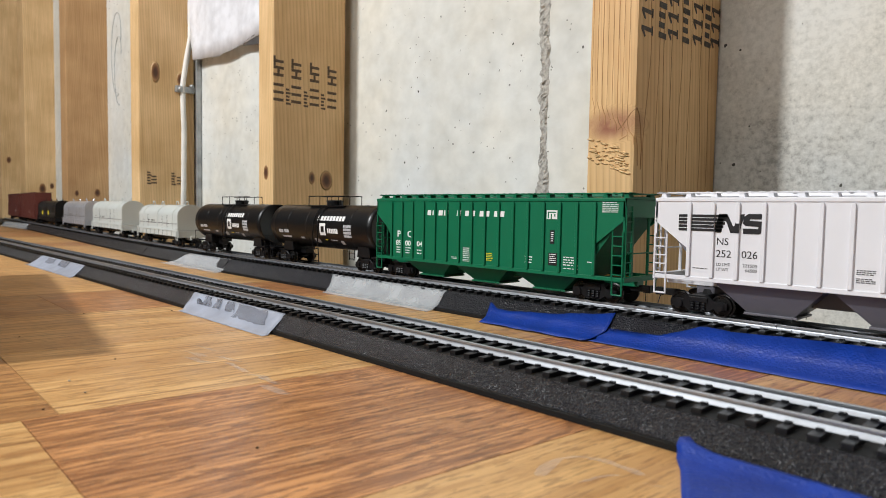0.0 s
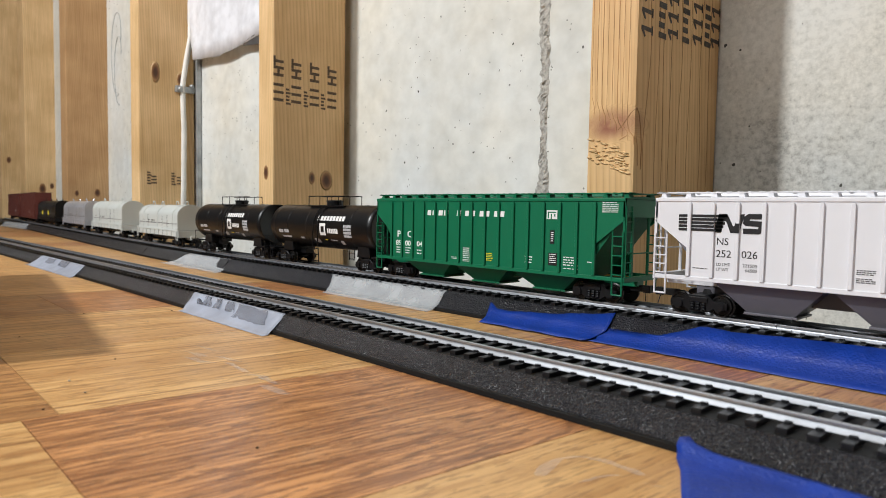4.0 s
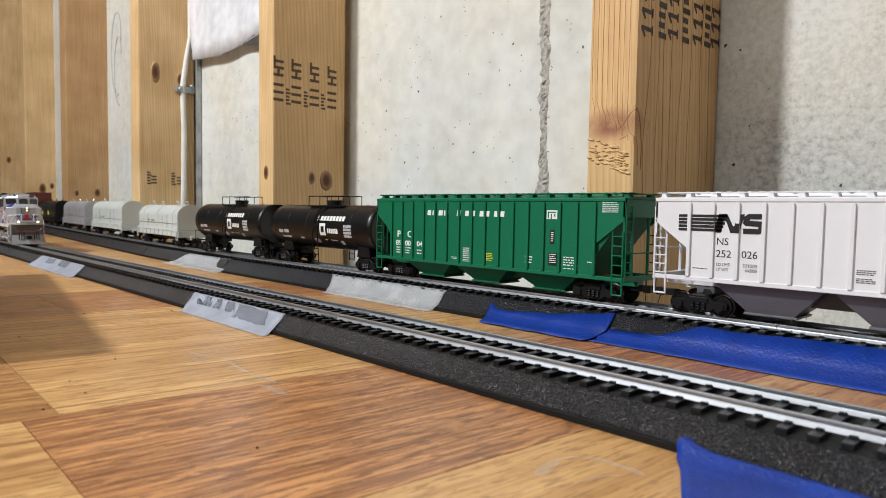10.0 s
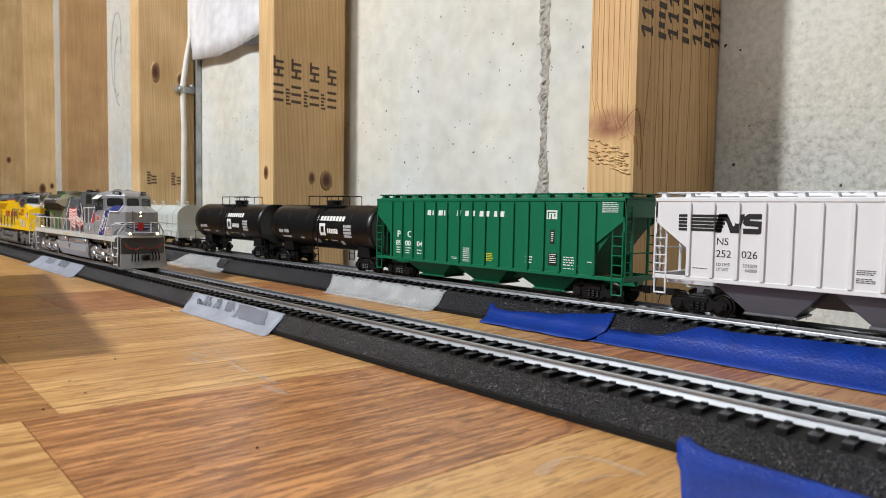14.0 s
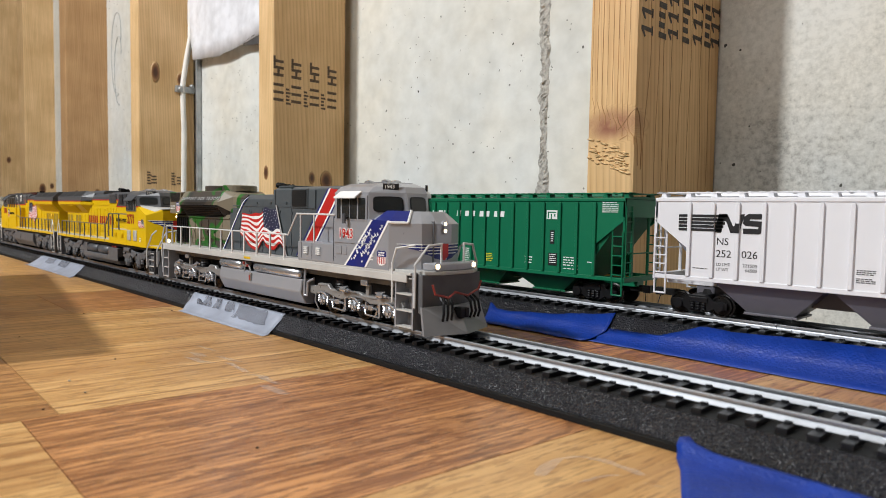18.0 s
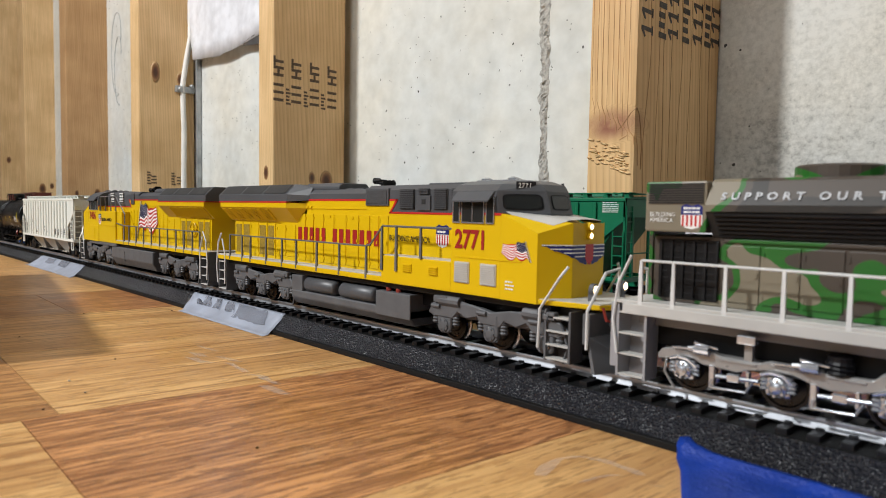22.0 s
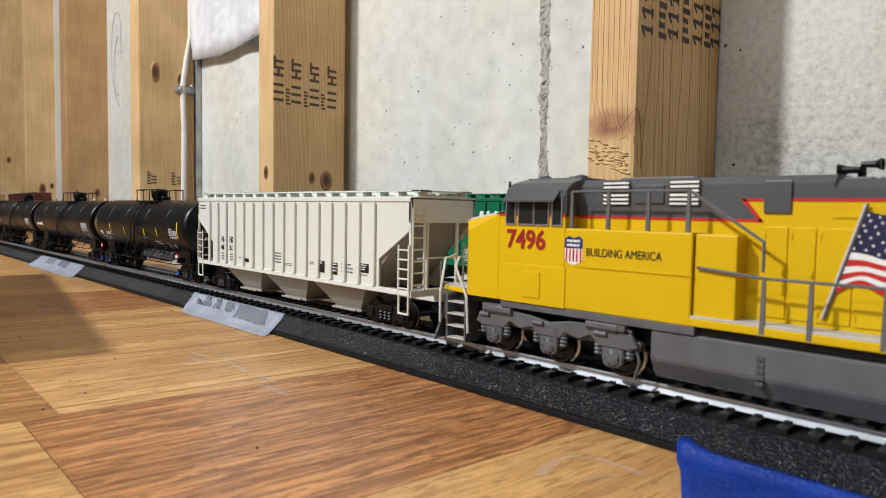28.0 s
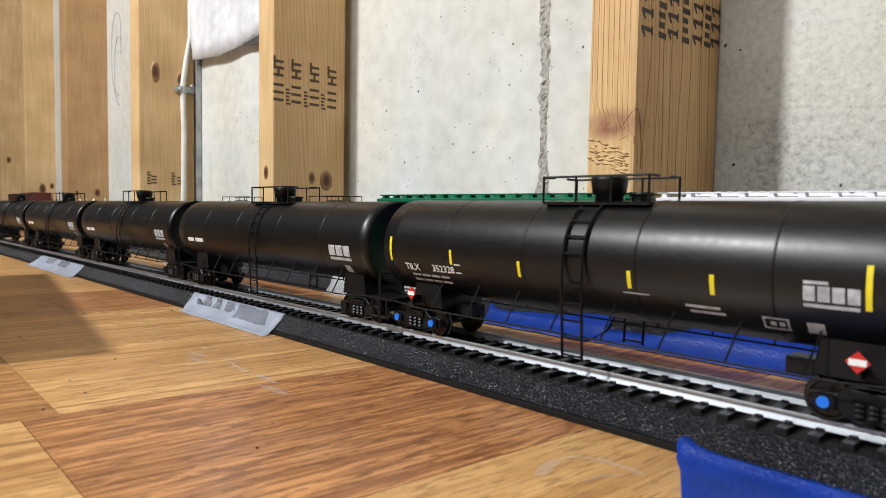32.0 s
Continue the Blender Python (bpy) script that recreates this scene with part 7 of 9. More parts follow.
def yellow_loco(x_world, sx, number, far=False):
    """A yellow and grey wide-nosed locomotive; sx is 1 with its nose to +x, -1 with its nose to -x."""
    lab = "yellow and grey locomotive with a red road name and painted flag" if not far else "yellow and grey locomotive running tail first, large flag on its hood"
    lo = root("locomotive", pose(x_world * MM, TRACK_Y, RAIL_Z), lab, "locomotive", "train locomotives")
    S, HY = 17.3, 10.6

    def X(a, b):
        return sorted((sx * a, sx * b))

    def bx(a, b, *r, **k):
        return boxed(*X(a, b), *r, **k)

    def pts(l):
        return [(sx * x, z) for x, z in l]

    front, rear = (116, -124) if not far else (124, -124)
    nose = 94 if not far else 106          # where the nose leaves the side
    cab0, cab1 = (56.8, 77.4) if not far else (67.6, 91)
    part("deck", bx(rear, nose - 2, -S + 0.25, S - 0.25, 21.2, 21.9, 0.2), DECK, lo)
    part("side_sill", bx(rear + 1, nose - 1, -S + 0.1, S - 0.1, 19.2, 21.3, 0.3), YELLOW, lo)
    part("underframe", bx(rear + 2, front - 6, -10, 10, 11.4, 19.3, 0.4), DARK_FRAME, lo)
    part("underframe", bx(-116, nose + 4, -15.4, 15.4, 17.0, 19.3, 0.4), DARK_FRAME, lo)
    # fuel tank with air tanks
    bm = bmesh.new()
    if not far:
        section(bm, [(-16.4, 9.6), (-16.4, 6.6), (-14, 3.4), (14, 3.4), (16.4, 6.6), (16.4, 9.6)], *X(-48.5, 35), 0.4)
        box(bm, *X(14.5, 35), -16.6, 16.6, 6, 15.6, 0.5)
        box(bm, *X(-49, -40), -16.0, 16.0, 6, 16.6, 0.5)
        part("fuel_tank", bm, GREY_TRUCK, lo, "grey fuel tank")
        for s in (-1, 1):
            for a, b in ((-38.4, -15.4), (-11.2, 11.8)):
                bm = bmesh.new()
                lathe(bm, [(a, 1.6), (a + 0.8, 3.2), (b - 0.8, 3.2), (b, 1.6)], (0, s * 13.6, 12.9), "X", 16)
                part("air_reservoir", bm, HARBOR, lo, "grey air reservoir", True)
            bm = bmesh.new()
            lathe(bm, [(15.5, 1.0), (16.8, 1.2), (17.4, 0.3)], (20, s * 14.4, 0), "Z", 10)
            lathe(bm, [(15.5, 1.0), (16.8, 1.2), (17.4, 0.3)], (26, s * 14.4, 0), "Z", 10)
            part("filler_cap", bm, RED_GLOSS, lo, "red filler cap")
    else:
        section(bm, [(-16.6, 16.8), (-16.6, 9.0), (-13.6, 3.8), (13.6, 3.8), (16.6, 9.0), (16.6, 16.8)], *X(-41, 40), 0.5)
        part("fuel_tank", bm, GREY_TRUCK, lo, "long grey fuel tank")
        for s in (-1, 1):
            for x, m in ((26, RED_GLOSS), (19, RED_GLOSS), (11, HARBOR), (-18, HARBOR)):
                bm = bmesh.new()
                lathe(bm, [(15.2, 1.0), (16.4, 1.2), (17.0, 0.3)], (sx * x, s * 14.6, 0), "Z", 10)
                part("filler_cap", bm, m, lo)
            bm = bmesh.new()
            for k in range(5):
                box(bm, *X(11.2, 13), *sorted((s * 16.4, s * 17.0)), 7.4 + 1.5 * k, 8.3 + 1.5 * k)
            part("tank_gauge", bm, HARBOR, lo)
    tm = GE_TRUCK
    loco_truck(lo, sx * 74, tm, 22)
    loco_truck(lo, sx * -78.5, tm, 22)
    # hood: yellow flanks, grey crown that steps down towards the cab
    h0, h1 = -116, cab0 + 1
    zig = (15.7, 19.8)
    bm = bmesh.new()
    prism(bm, pts([(h0, 21.6), (h1, 21.6), (h1, 45.8), (zig[0], 45.8), (zig[1], 50.7), (h0, 50.7)]), -HY, HY)
    part("engine_hood", bm, YELLOW, lo, "yellow engine hood")
    for a, b, low, top in ((-46, 0.2, 50.6, 55.6), (0.2, h1, 45.2, 56.8)):
        bm = bmesh.new()
        k = HY - 0.06
        section(bm, [(-k, low), (-k, top - 2.0), (-8.2, top), (8.2, top), (k, top - 2.0), (k, low)], *X(a, b))
        part("hood_crown", bm, HARBOR, lo, "grey crown of the hood")
    for s in (-1, 1):
        y = s * (HY + 0.1)
        bm = bmesh.new()
        for q in ([(-50, 50.6), (zig[1], 50.6), (zig[1] + 0.6, 51.3), (-50, 51.3)], [(zig[0] - 0.8, 45.7), (zig[0] + 0.2, 45.7), (zig[1] + 0.7, 51.2), (zig[1] - 0.5, 51.2)], [(zig[0] - 0.6, 45.6), (h1, 45.6), (h1, 46.3), (zig[0] - 0.2, 46.3)]):
            prism(bm, pts(q), y - 0.06, y + 0.06)
        part("pinstripe", bm, RED, lo, "thin red stripe")
    # overhanging radiators at the tail, raked in front
    r0, r1 = -122, -52
    outer = [(-17.0, 50.1), (-17.0, 53.4), (-12.0, 58.2), (12.0, 58.2), (17.0, 53.4), (17.0, 50.1)]
    inner = [(-HY, 50.8), (-HY, 53.0), (-8.6, 56.6), (8.6, 56.6), (HY, 53.0), (HY, 50.8)]
    rings = [[(sx * r0, y, z) for y, z in outer], [(sx * r1, y, z) for y, z in outer], [(sx * (r1 + 9), y, z) for y, z in inner]]
    part("radiator_housing", loft(bmesh.new(), rings), HARBOR, lo, "overhanging grey radiator housing")
    skirt = [(-17.15, 47.2), (-17.15, 49.5), (17.15, 49.5), (17.15, 47.2), (HY, 40.2), (-HY, 40.2)]
    neck = [(-HY, 47.0), (-HY, 49.5), (HY, 49.5), (HY, 47.0), (HY, 44.6), (-HY, 44.6)]
    rings = [[(sx * (r0 + 2), y, z) for y, z in skirt], [(sx * (r1 - 0.5), y, z) for y, z in skirt], [(sx * (r1 + 7), y, z) for y, z in neck]]
    part("radiator_skirt", loft(bmesh.new(), rings), YELLOW, lo)
    part("pinstripe", bx(r0 + 1, r1, -17.3, 17.3, 49.5, 50.15), RED, lo)
    # intake bays under the overhang: dark screens behind upright slats
    fall = Vector((0, -6.35, 6.7))
    for k in range(5):
        a, b = -117.4 + 9.6 * k, -117.4 + 9.6 * k + 8.4
        bay = bmesh.new()
        base = Vector((0, -HY - 0.16, 40.2 - 0.05))
        sheet(bay, [[base + fall * f + Vector((sx * x, 0, 0)) for x in (a, b)] for f in (0.1, 0.92)])
        g = part("intake_screen", bay, SCREEN_YELLOW, lo, "dark mustard intake screen")
        bm = bmesh.new()
        for i in range(7):
            x = sx * (a + (b - a) * i / 6)
            rod(bm, base + fall * 0.1 + Vector((x, -0.2, 0)), base + fall * 0.92 + Vector((x, -0.2, 0)), 0.3 if i % 6 else 0.55, 4)
        part("slats", bm, YELLOW, g)
    for s in (-1, 1):
        for k, (a, b) in enumerate(((-120, -98), (-96, -76), (-74, -54))):
            v = Vector((0, s * -5.0, 4.8))
            base = Vector((0, s * 17.0, 53.55))
            bm = bmesh.new()
            sheet(bm, [[base + v * f + Vector((sx * x, s * 0.12, 0.1)) for x in (a, b)] for f in (0.06, 0.94)])
            part("radiator_screen", bm, GRILLE, lo, "dark radiator screen")
    # hood furniture on top
    hump = bmesh.new()
    section(hump, [(-8.4, 55.4), (-8.4, 57.0), (-6.6, 58.6), (6.6, 58.6), (8.4, 57.0), (8.4, 55.4)], *X(-50, -22.6), 0.3)
    part("exhaust_hatch", hump, HARBOR, lo)
    for a in (-20, -13, -6):
        part("roof_hatch", bx(a, a + 5.6, -6.4, 6.4, 55.4, 56.2, 0.3), HARBOR, lo)
    part("roof_hatch", bx(34, 56, -7.0, 7.0, 56.6, 57.4, 0.4), HARBOR, lo)
    hx = -2.4
    horn = part("air_horn", rod(bmesh.new(), (sx * hx, 0, 55.4), (sx * hx, 0, 58.8), 0.9, 8), BLACK_PLASTIC, lo, "black air horn cluster")
    for yy in (-2, 0, 2):
        part("trumpet", lathe(bmesh.new(), sorted([(sx * hx, 0.6), (sx * (hx + 3.4), 0.8), (sx * (hx + 4.4), 1.5)]), (0, yy, 58.2), "X", 10), BLACK_PLASTIC, horn)
        part("trumpet", lathe(bmesh.new(), sorted([(sx * hx, 0.6), (sx * (hx - 3.0), 0.8), (sx * (hx - 4.0), 1.4)]), (0, yy * 0.6, 59.3), "X", 10), BLACK_PLASTIC, horn)
    # doors: tall ones along the engine, screened ones under the radiators
    doors(lo, sorted(sx * d for d in (-52, -45.4, -38.7, -30.6, -22.5, -13.5, -4.5, 3, 9, 15)), 23.0, 44.6, -HY, YELLOW)
    part("hood_ledge", bx(-50, 0, -HY - 0.3, -HY + 0.1, 47.0, 47.5), YELLOW, lo)
    doors(lo, sorted(sx * d for d in (-115, -106.6, -98, -89.6, -81, -72.6)), 21.8, 39.4, -HY, YELLOW)
    doors(lo, sorted(sx * d for d in (-71.6, -63, -54)), 24.0, 39.0, -HY, YELLOW)
    for a, b in ((-113.8, -108), (-105.4, -99.4), (-88.4, -82.4), (-79.8, -74.2)):
        part("screen_panel", bx(a, b, -HY - 0.5, -HY - 0.3, 23.4, 38.2, 0.1), SCREEN_YELLOW, lo, "fine mustard mesh screen")
    for x, z in ((-66, 41), (-58, 44), (-44, 47.6), (-41, 47.6), (-26, 43.6), (-9, 43.4)):
        part("latch", bx(x - 0.7, x + 0.7, -HY - 0.7, -HY, z - 0.5, z + 0.5, 0.1), YELLOW, lo)
    if not far:
        ib = part("intake_box", bx(0.2, 15.0, -HY - 0.6, HY + 0.6, 48.6, 55.6, 0.3), HARBOR, lo)
        part("intake_mesh", bx(1.2, 14.0, -HY - 0.8, -HY - 0.5, 49.4, 54.8, 0.1), SCREEN_GREY, ib)
        for a, b in ((21.6, 30.2), (41.0, 48.2), (50.2, 57.4)):
            louvres(lo, *X(a, b), 47.6, 55.0, -HY - 0.05, 10, HARBOR, GRILLE)
        louvres(lo, *X(32.6, 38.6), 53.0, 55.2, -HY - 0.05, 4, HARBOR, GRILLE)
        part("hood_hatch", bx(31.8, 39.2, -HY - 0.5, -HY + 0.2, 47.0, 52.6, 0.2), HARBOR, lo)
        part("hatch_mark", bx(34.6, 36.6, -HY - 0.62, -HY - 0.4, 49.4, 51.2), GRILLE, lo)
    else:
        part("hood_hatch", bx(8.8, 15.0, -HY - 0.6, -HY + 0.2, 47.8, 55.6, 0.3), HARBOR, lo, "grey hood hatch")
        for a, b in ((50.6, 59.4), (30.6, 39.2)):
            louvres(lo, *X(a, b), 49.4, 56.2, -HY - 0.05, 6, WHITE, GRILLE, "white-slatted vent")
        part("hood_hatch", bx(40.6, 49.4, -HY - 0.4, -HY + 0.2, 50.0, 55.0, 0.2), HARBOR, lo)
        words("number", number, 1.9, lo, DEEP_RED, 109.6, -HY - 0.45, 43.8, wide=0.8)
    # cab, side cabinets and nose
    if not far:
        part("side_cabinet", bx(18.6, cab0, -S, S, 19.1, 29.6, 0.4), YELLOW, lo)
        part("cabinet_top", bx(19.4, cab0 - 0.4, -S + 0.4, S - 0.4, 29.5, 29.9), DECK, lo)
        for a in (31.5, 45.5):
            louvres(lo, *X(a, a + 5), 24.2, 27.2, -S, 4, YELLOW, YELLOW)
    else:
        part("side_cabinet", bx(29.2, cab0, -S, S, 19.1, 42.6, 0.5), YELLOW, lo)
        part("side_cabinet", bx(18.6, 29, -S + 1.0, S - 1.0, 20, 42.4, 0.5), YELLOW, lo)
        part("cabinet_seam", bx(29, 64, -S - 0.3, -S + 0.2, 31.6, 32.2), YELLOW, lo)
        side_rail(lo, sorted(sx * q for q in (31, 42, 54, 66)), -S + 1, 42.6, 53.2, RAIL_GREY)
        part("skirt", bx(28, nose - 14, -S + 0.2, S - 0.2, 16.8, 19.1, 0.3), GREY_TRUCK, lo)
    part("cab_base", bx(cab0, cab1 + 2, -S, S, 19.1, 46.4, 0.3), YELLOW, lo)
    mid = cab1 + (13 if not far else 10.5)
    part("cab", cab_shell(sx, cab0, cab1, mid, 46.4, 53.8, 57.4, 2.0, 16.9, 6.0), HARBOR, lo, "grey cab roof and window band")
    screens(lo, sx, cab1, mid, 46.4, 53.8, 2.0, 16.9, 6.0)
    part("pinstripe", bx(cab0, cab1 + 2, -S - 0.12, S + 0.12, 45.8, 46.6), RED, lo)
    w = part("window_frame", bx(cab0 + 0.4, cab1 - 0.6, -17.25, -16.7, 42.6, 52.4, 0.2), HARBOR, lo)
    span = cab1 - cab0 - 1.8
    for f0, f1 in ((0.02, 0.17), (0.24, 0.48), (0.5, 0.76), (0.83, 0.99)):
        a, b = cab0 + 0.8 + span * f0, cab0 + 0.8 + span * f1
        p = part("pane", bx(a, b, -17.5, -17.2, 43.4, 51.4), GLASS, w)
        for q in ((a - 0.3, a + 0.1, 43.0, 51.6), (b - 0.1, b + 0.3, 43.0, 51.6), (a, b, 43.0, 43.5)):
            part("pane_edge", bx(q[0], q[1], -17.7, -17.2, q[2], q[3]), CHROME, p)
    bm = bmesh.new()
    section(bm, [(-16.8, 53.8), (-20.0, 50.6), (-20.0, 50.1), (-16.8, 53.0)], *X(cab0 + 2.4, cab1 - 1.6))
    part("sunshade", bm, HARBOR, lo, "grey cab window sunshade")

    for g in (-1, 1):
        nb = part("number_board", boxed(-0.4, 0.4, -3.2, 3.2, -1.3, 1.3, 0.2), BLACK, lo, "black number board")
        turn = g * 40 if sx > 0 else 180 - g * 40
        nb.matrix_basis = pose(sx * (cab1 + (5.6 if not far else 4.2)) * MM, g * 0.0098, 0.0556, 0, 0, turn)
        wd = words("number", number, 1.6, lo, WHITE, 0, 0, 0)
        wd.matrix_basis = nb.matrix_basis @ pose(0.00048, -0.0027, -0.0008, 90, 0, 90)
    bm = bmesh.new()
    for x, yy in ((cab0 + 4, -4), (cab0 + 12, 3), (cab0 + 17, -5), (cab0 + 9, 6)):
        lathe(bm, [(57.0, 2.2), (58.4, 2.0), (58.9, 0.8)], (sx * x, yy, 0), "Z", 14)
    box(bm, *X(cab0 + 2, cab1 - 1), -7, 7, 57.2, 57.9, 0.3)
    part("roof_antenna", bm, CHROME if not far else HARBOR, lo)
    # nose: top falls forward, front comes to a blunt wedge
    fx, half = nose + (6.8 if not far else 9.0), 8.6
    a0 = cab1 + 2

    def crown(bm, lift, inset):
        V = lambda x, y, z: bm.verts.new(Vector((sx * x, y, z + lift)) * MM)
        for g in (-1, 1):
            k = S - inset
            q = [V(a0 + inset * 0.4, g * k, 46.4), V(nose - inset * 0.6, g * k, 40.6 + inset * 0.2), V(fx - inset, g * half, 44.0), V(fx - inset, 0, 44.4), V(a0 + inset * 0.4, 0, 46.6)]
            for t in ((0, 1, 2), (0, 2, 3), (0, 3, 4)):
                bm.faces.new([q[i] for i in (t if g * sx > 0 else t[::-1])])
    bm = bmesh.new()
    ring = [(a0, -S, 46.4), (nose, -S, 40.6), (fx, -half, 44.0), (fx, half, 44.0), (nose, S, 40.6), (a0, S, 46.4)]
    loft(bm, [[(sx * x, y, 19.1) for x, y, z in ring], [(sx * x, y, z) for x, y, z in ring]])
    part("nose", bm, YELLOW, lo, "wedge-shaped yellow nose")
    bm = bmesh.new()
    crown(bm, 0.75, 1.3)
    part("nose_top", bm, DECK, lo, "pale anti-glare nose top")
    lamp_pair(lo, sx * (fx + 0.1), sx, 0, 41.4, 1.4, 0.9, True, YELLOW, LAMP if not far else GRILLE)
    if not far:
        nose_wings(lo, [(fx, 0), (fx, half), (nose, 17.3)], 36.2, sx, 16.4)
        lamp_pair(lo, sx * (front - 7.6), sx, 0, 24.4, 8.4, 1.3, False, HARBOR)
        for s in (-1, 1):
            part("light_post", bx(front - 9.0, front - 7.2, *sorted((s * 7.6, s * 9.2)), 19, 24, 0.2), HARBOR, lo)
    else:
        lamp_pair(lo, sx * (rear - 0.2), -sx, 0, 47.2, 1.6, 0.9, False, YELLOW, LAMP_SMALL)
    # nose doors and cab side fittings
    if not far:
        for a in (58.8, 70.8):
            g = part("side_screen", bx(a, a + 7.0, -S - 0.35, -S + 0.1, 22.8, 30.0, 0.2), TAN_GRILLE, lo, "tan filter screen")
            for k in range(10):
                part("screen_bar", bx(a + 0.4, a + 6.6, -S - 0.6, -S - 0.3, 23.2 + 0.67 * k, 23.55 + 0.67 * k), DECK, g)
        part("door_line", bx(58, 88, -S - 0.2, -S + 0.1, 31.4, 31.8), YELLOW, lo)
        words("number", number, 6.1, lo, DEEP_RED, 58.8, -S - 0.15, 34.7, bold=0.25, wide=0.84)
        waving_flag(lo, SILVER_FLAG, -S - 0.02, (79.8, 91.4, 31.6, 37.8), pole=1.0)
        bm = bmesh.new()
        letter_blocks(bm, -52.2, 32.2, 62.4, 6.2, (5, 7), -HY - 0.45)
        tagged(part("road_name", bm, DEEP_RED, lo, "large red block lettering"), kind="stuff")
        words("slogan", "BUILDING AMERICA", 2.3, lo, BLACK, 15.6, -HY - 0.45, 35.0, wide=0.8)
        shield(lo, 42.4, 33.6, 6.6, 8.4, -HY - 0.1)
        bm = bmesh.new()
        bars(bm, 81.6, 25.2, 3.8, 3.4, -S - 0.05, 3)
        tagged(part("data_lettering", bm, WHITE, lo), kind="stuff")
    else:
        words("number", number, 5.6, lo, DEEP_RED, -89.6, -S - 0.15, 36.0, bold=0.22, wide=0.95)
        shield(lo, -67.4, 32.0, 6.0, 8.4, -S)
        words("slogan", "BUILDING AMERICA", 2.3, lo, BLACK, -60.2, -S - 0.12, 35.0, wide=0.78)
        part("cab_door", bx(67, 91, -S - 0.3, -S + 0.1, 19, 31.0, 0.2), YELLOW, lo)
        part("cab_hatch", bx(76, 83, -S - 0.6, -S, 21, 29, 0.2), YELLOW, lo)
        waving_flag(lo, YELLOW_FLAG, -HY - 0.75, pole=1.3)
        wx, wz = sx * -93.5, 33.6
        bm = path_rod(bmesh.new(), [(wx + 4 * math.cos(k * math.pi / 10), -HY - 1.4, wz + 4 * math.sin(k * math.pi / 10)) for k in range(21)], 0.45)
        bw = part("brake_wheel", bm, YELLOW, lo, "yellow brake wheel")
        for k in range(3):
            w = k * math.pi / 3
            part("spoke", rod(bmesh.new(), (wx - 4 * math.cos(w), -HY - 1.3, wz - 4 * math.sin(w)), (wx + 4 * math.cos(w), -HY - 1.3, wz + 4 * math.sin(w)), 0.35), YELLOW, bw)
        part("hub", rod(bmesh.new(), (wx, -HY + 0.2, wz), (wx, -HY - 1.8, wz), 0.9, 10), YELLOW, bw)
    # platforms, steps, rails, ends
    part("front_platform", plan(bmesh.new(), [(sx * (nose - 2), -S), (sx * (front - 2), -13), (sx * front, -8), (sx * front, 8), (sx * (front - 2), 13), (sx * (nose - 2), S)], 19.1, 20.6, 0.2), YELLOW, lo)
    part("platform_tread", plan(bmesh.new(), [(sx * (nose - 1), -S + 0.6), (sx * (front - 2.4), -12.6), (sx * (front - 0.5), -7.6), (sx * (front - 0.5), 7.6), (sx * (front - 2.4), 12.6), (sx * (nose - 1), S - 0.6)], 20.5, 20.9), DECK, lo)
    pilot(lo, sx * (front - 2), sx, GREY_TRUCK, not far, 18.6)
    part("rear_plate", bx(rear - 0.6, rear + 1.4, -16.6, 16.6, 5, 21.6, 0.3), GREY_TRUCK, lo)
    for s in (-1, 1):
        st = nose + 2 if not far else nose + 1
        step_well(lo, *X(st + 1.5, st + 9.5), s * 16.6, 18, GREY_TRUCK, DECK)
        step_well(lo, *X(rear + 1, rear + 9), s * 16.6, 20, GREY_TRUCK, DECK)
        bm = bmesh.new()
        path_rod(bm, [(sx * (st - 1), s * 17.2, 6), (sx * (st - 0.4), s * 17.4, 18), (sx * (st + 6), s * 16.4, 28), (sx * (st + 7), s * 13.8, 31)], 0.45)
        part("nose_handrail", bm, RAIL_WHITE, lo, "white grab rail")
        bm = bmesh.new()
        path_rod(bm, [(sx * (front - 4), s * 16.8, 8), (sx * (front - 4), s * 16.8, 19), (sx * (front - 1.4), s * 12, 30), (sx * (front - 0.6), s * 6, 31), (sx * (front - 0.6), s * 6, 19)], 0.45)
        part("nose_handrail", bm, RAIL_WHITE, lo, "white grab rail")
        bm = bmesh.new()
        path_rod(bm, [(sx * (rear + 0.6), s * 17, 6), (sx * (rear - 0.6), s * 17.2, 16), (sx * (rear + 1.5), s * 17.2, 28), (sx * (rear + 5), s * 17.2, 33)], 0.45)
        part("rear_grab_rail", bm, RAIL_WHITE, lo, "white grab rail")
        bm = bmesh.new()
        path_rod(bm, [(sx * (rear + 9), s * 17.2, 6), (sx * (rear + 9.2), s * 17.2, 22), (sx * (rear + 6), s * 17.2, 30)], 0.42)
        part("rear_grab_rail", bm, RAIL_WHITE, lo, "white grab rail")
        posts = [-109.2, -95.7, -86.9, -71.2, -56.2, -43.7, -26.9, -9.9, 8.6] if not far else [-114, -104, -92, -80, -67, -54, -40, -26, -12, 2, 12]
        side_rail(lo, sorted(sx * q for q in posts), s * 16.9, 19.6, 32.6, RAIL_GREY)
        bm = bmesh.new()
        if not far:
            path_rod(bm, [(8.6, s * 16.9, 32.8), (11, s * 16.9, 33.2), (18.8, s * 16.9, 40.8), (57, s * 16.9, 40.9)], 0.42)
            for q in (19.2, 27.8, 41.5):
                prism(bm, [(q - 0.6, 24 if q < 40 else 29.6), (q + 0.6, 24 if q < 40 else 29.6), (q + 0.4, 40.8), (q - 0.4, 40.8)], s * 17.5 - 0.35, s * 17.5 + 0.35)
        else:
            path_rod(bm, [(sx * 12, s * 16.9, 32.6), (sx * 28, s * 16.9, 34)], 0.42)
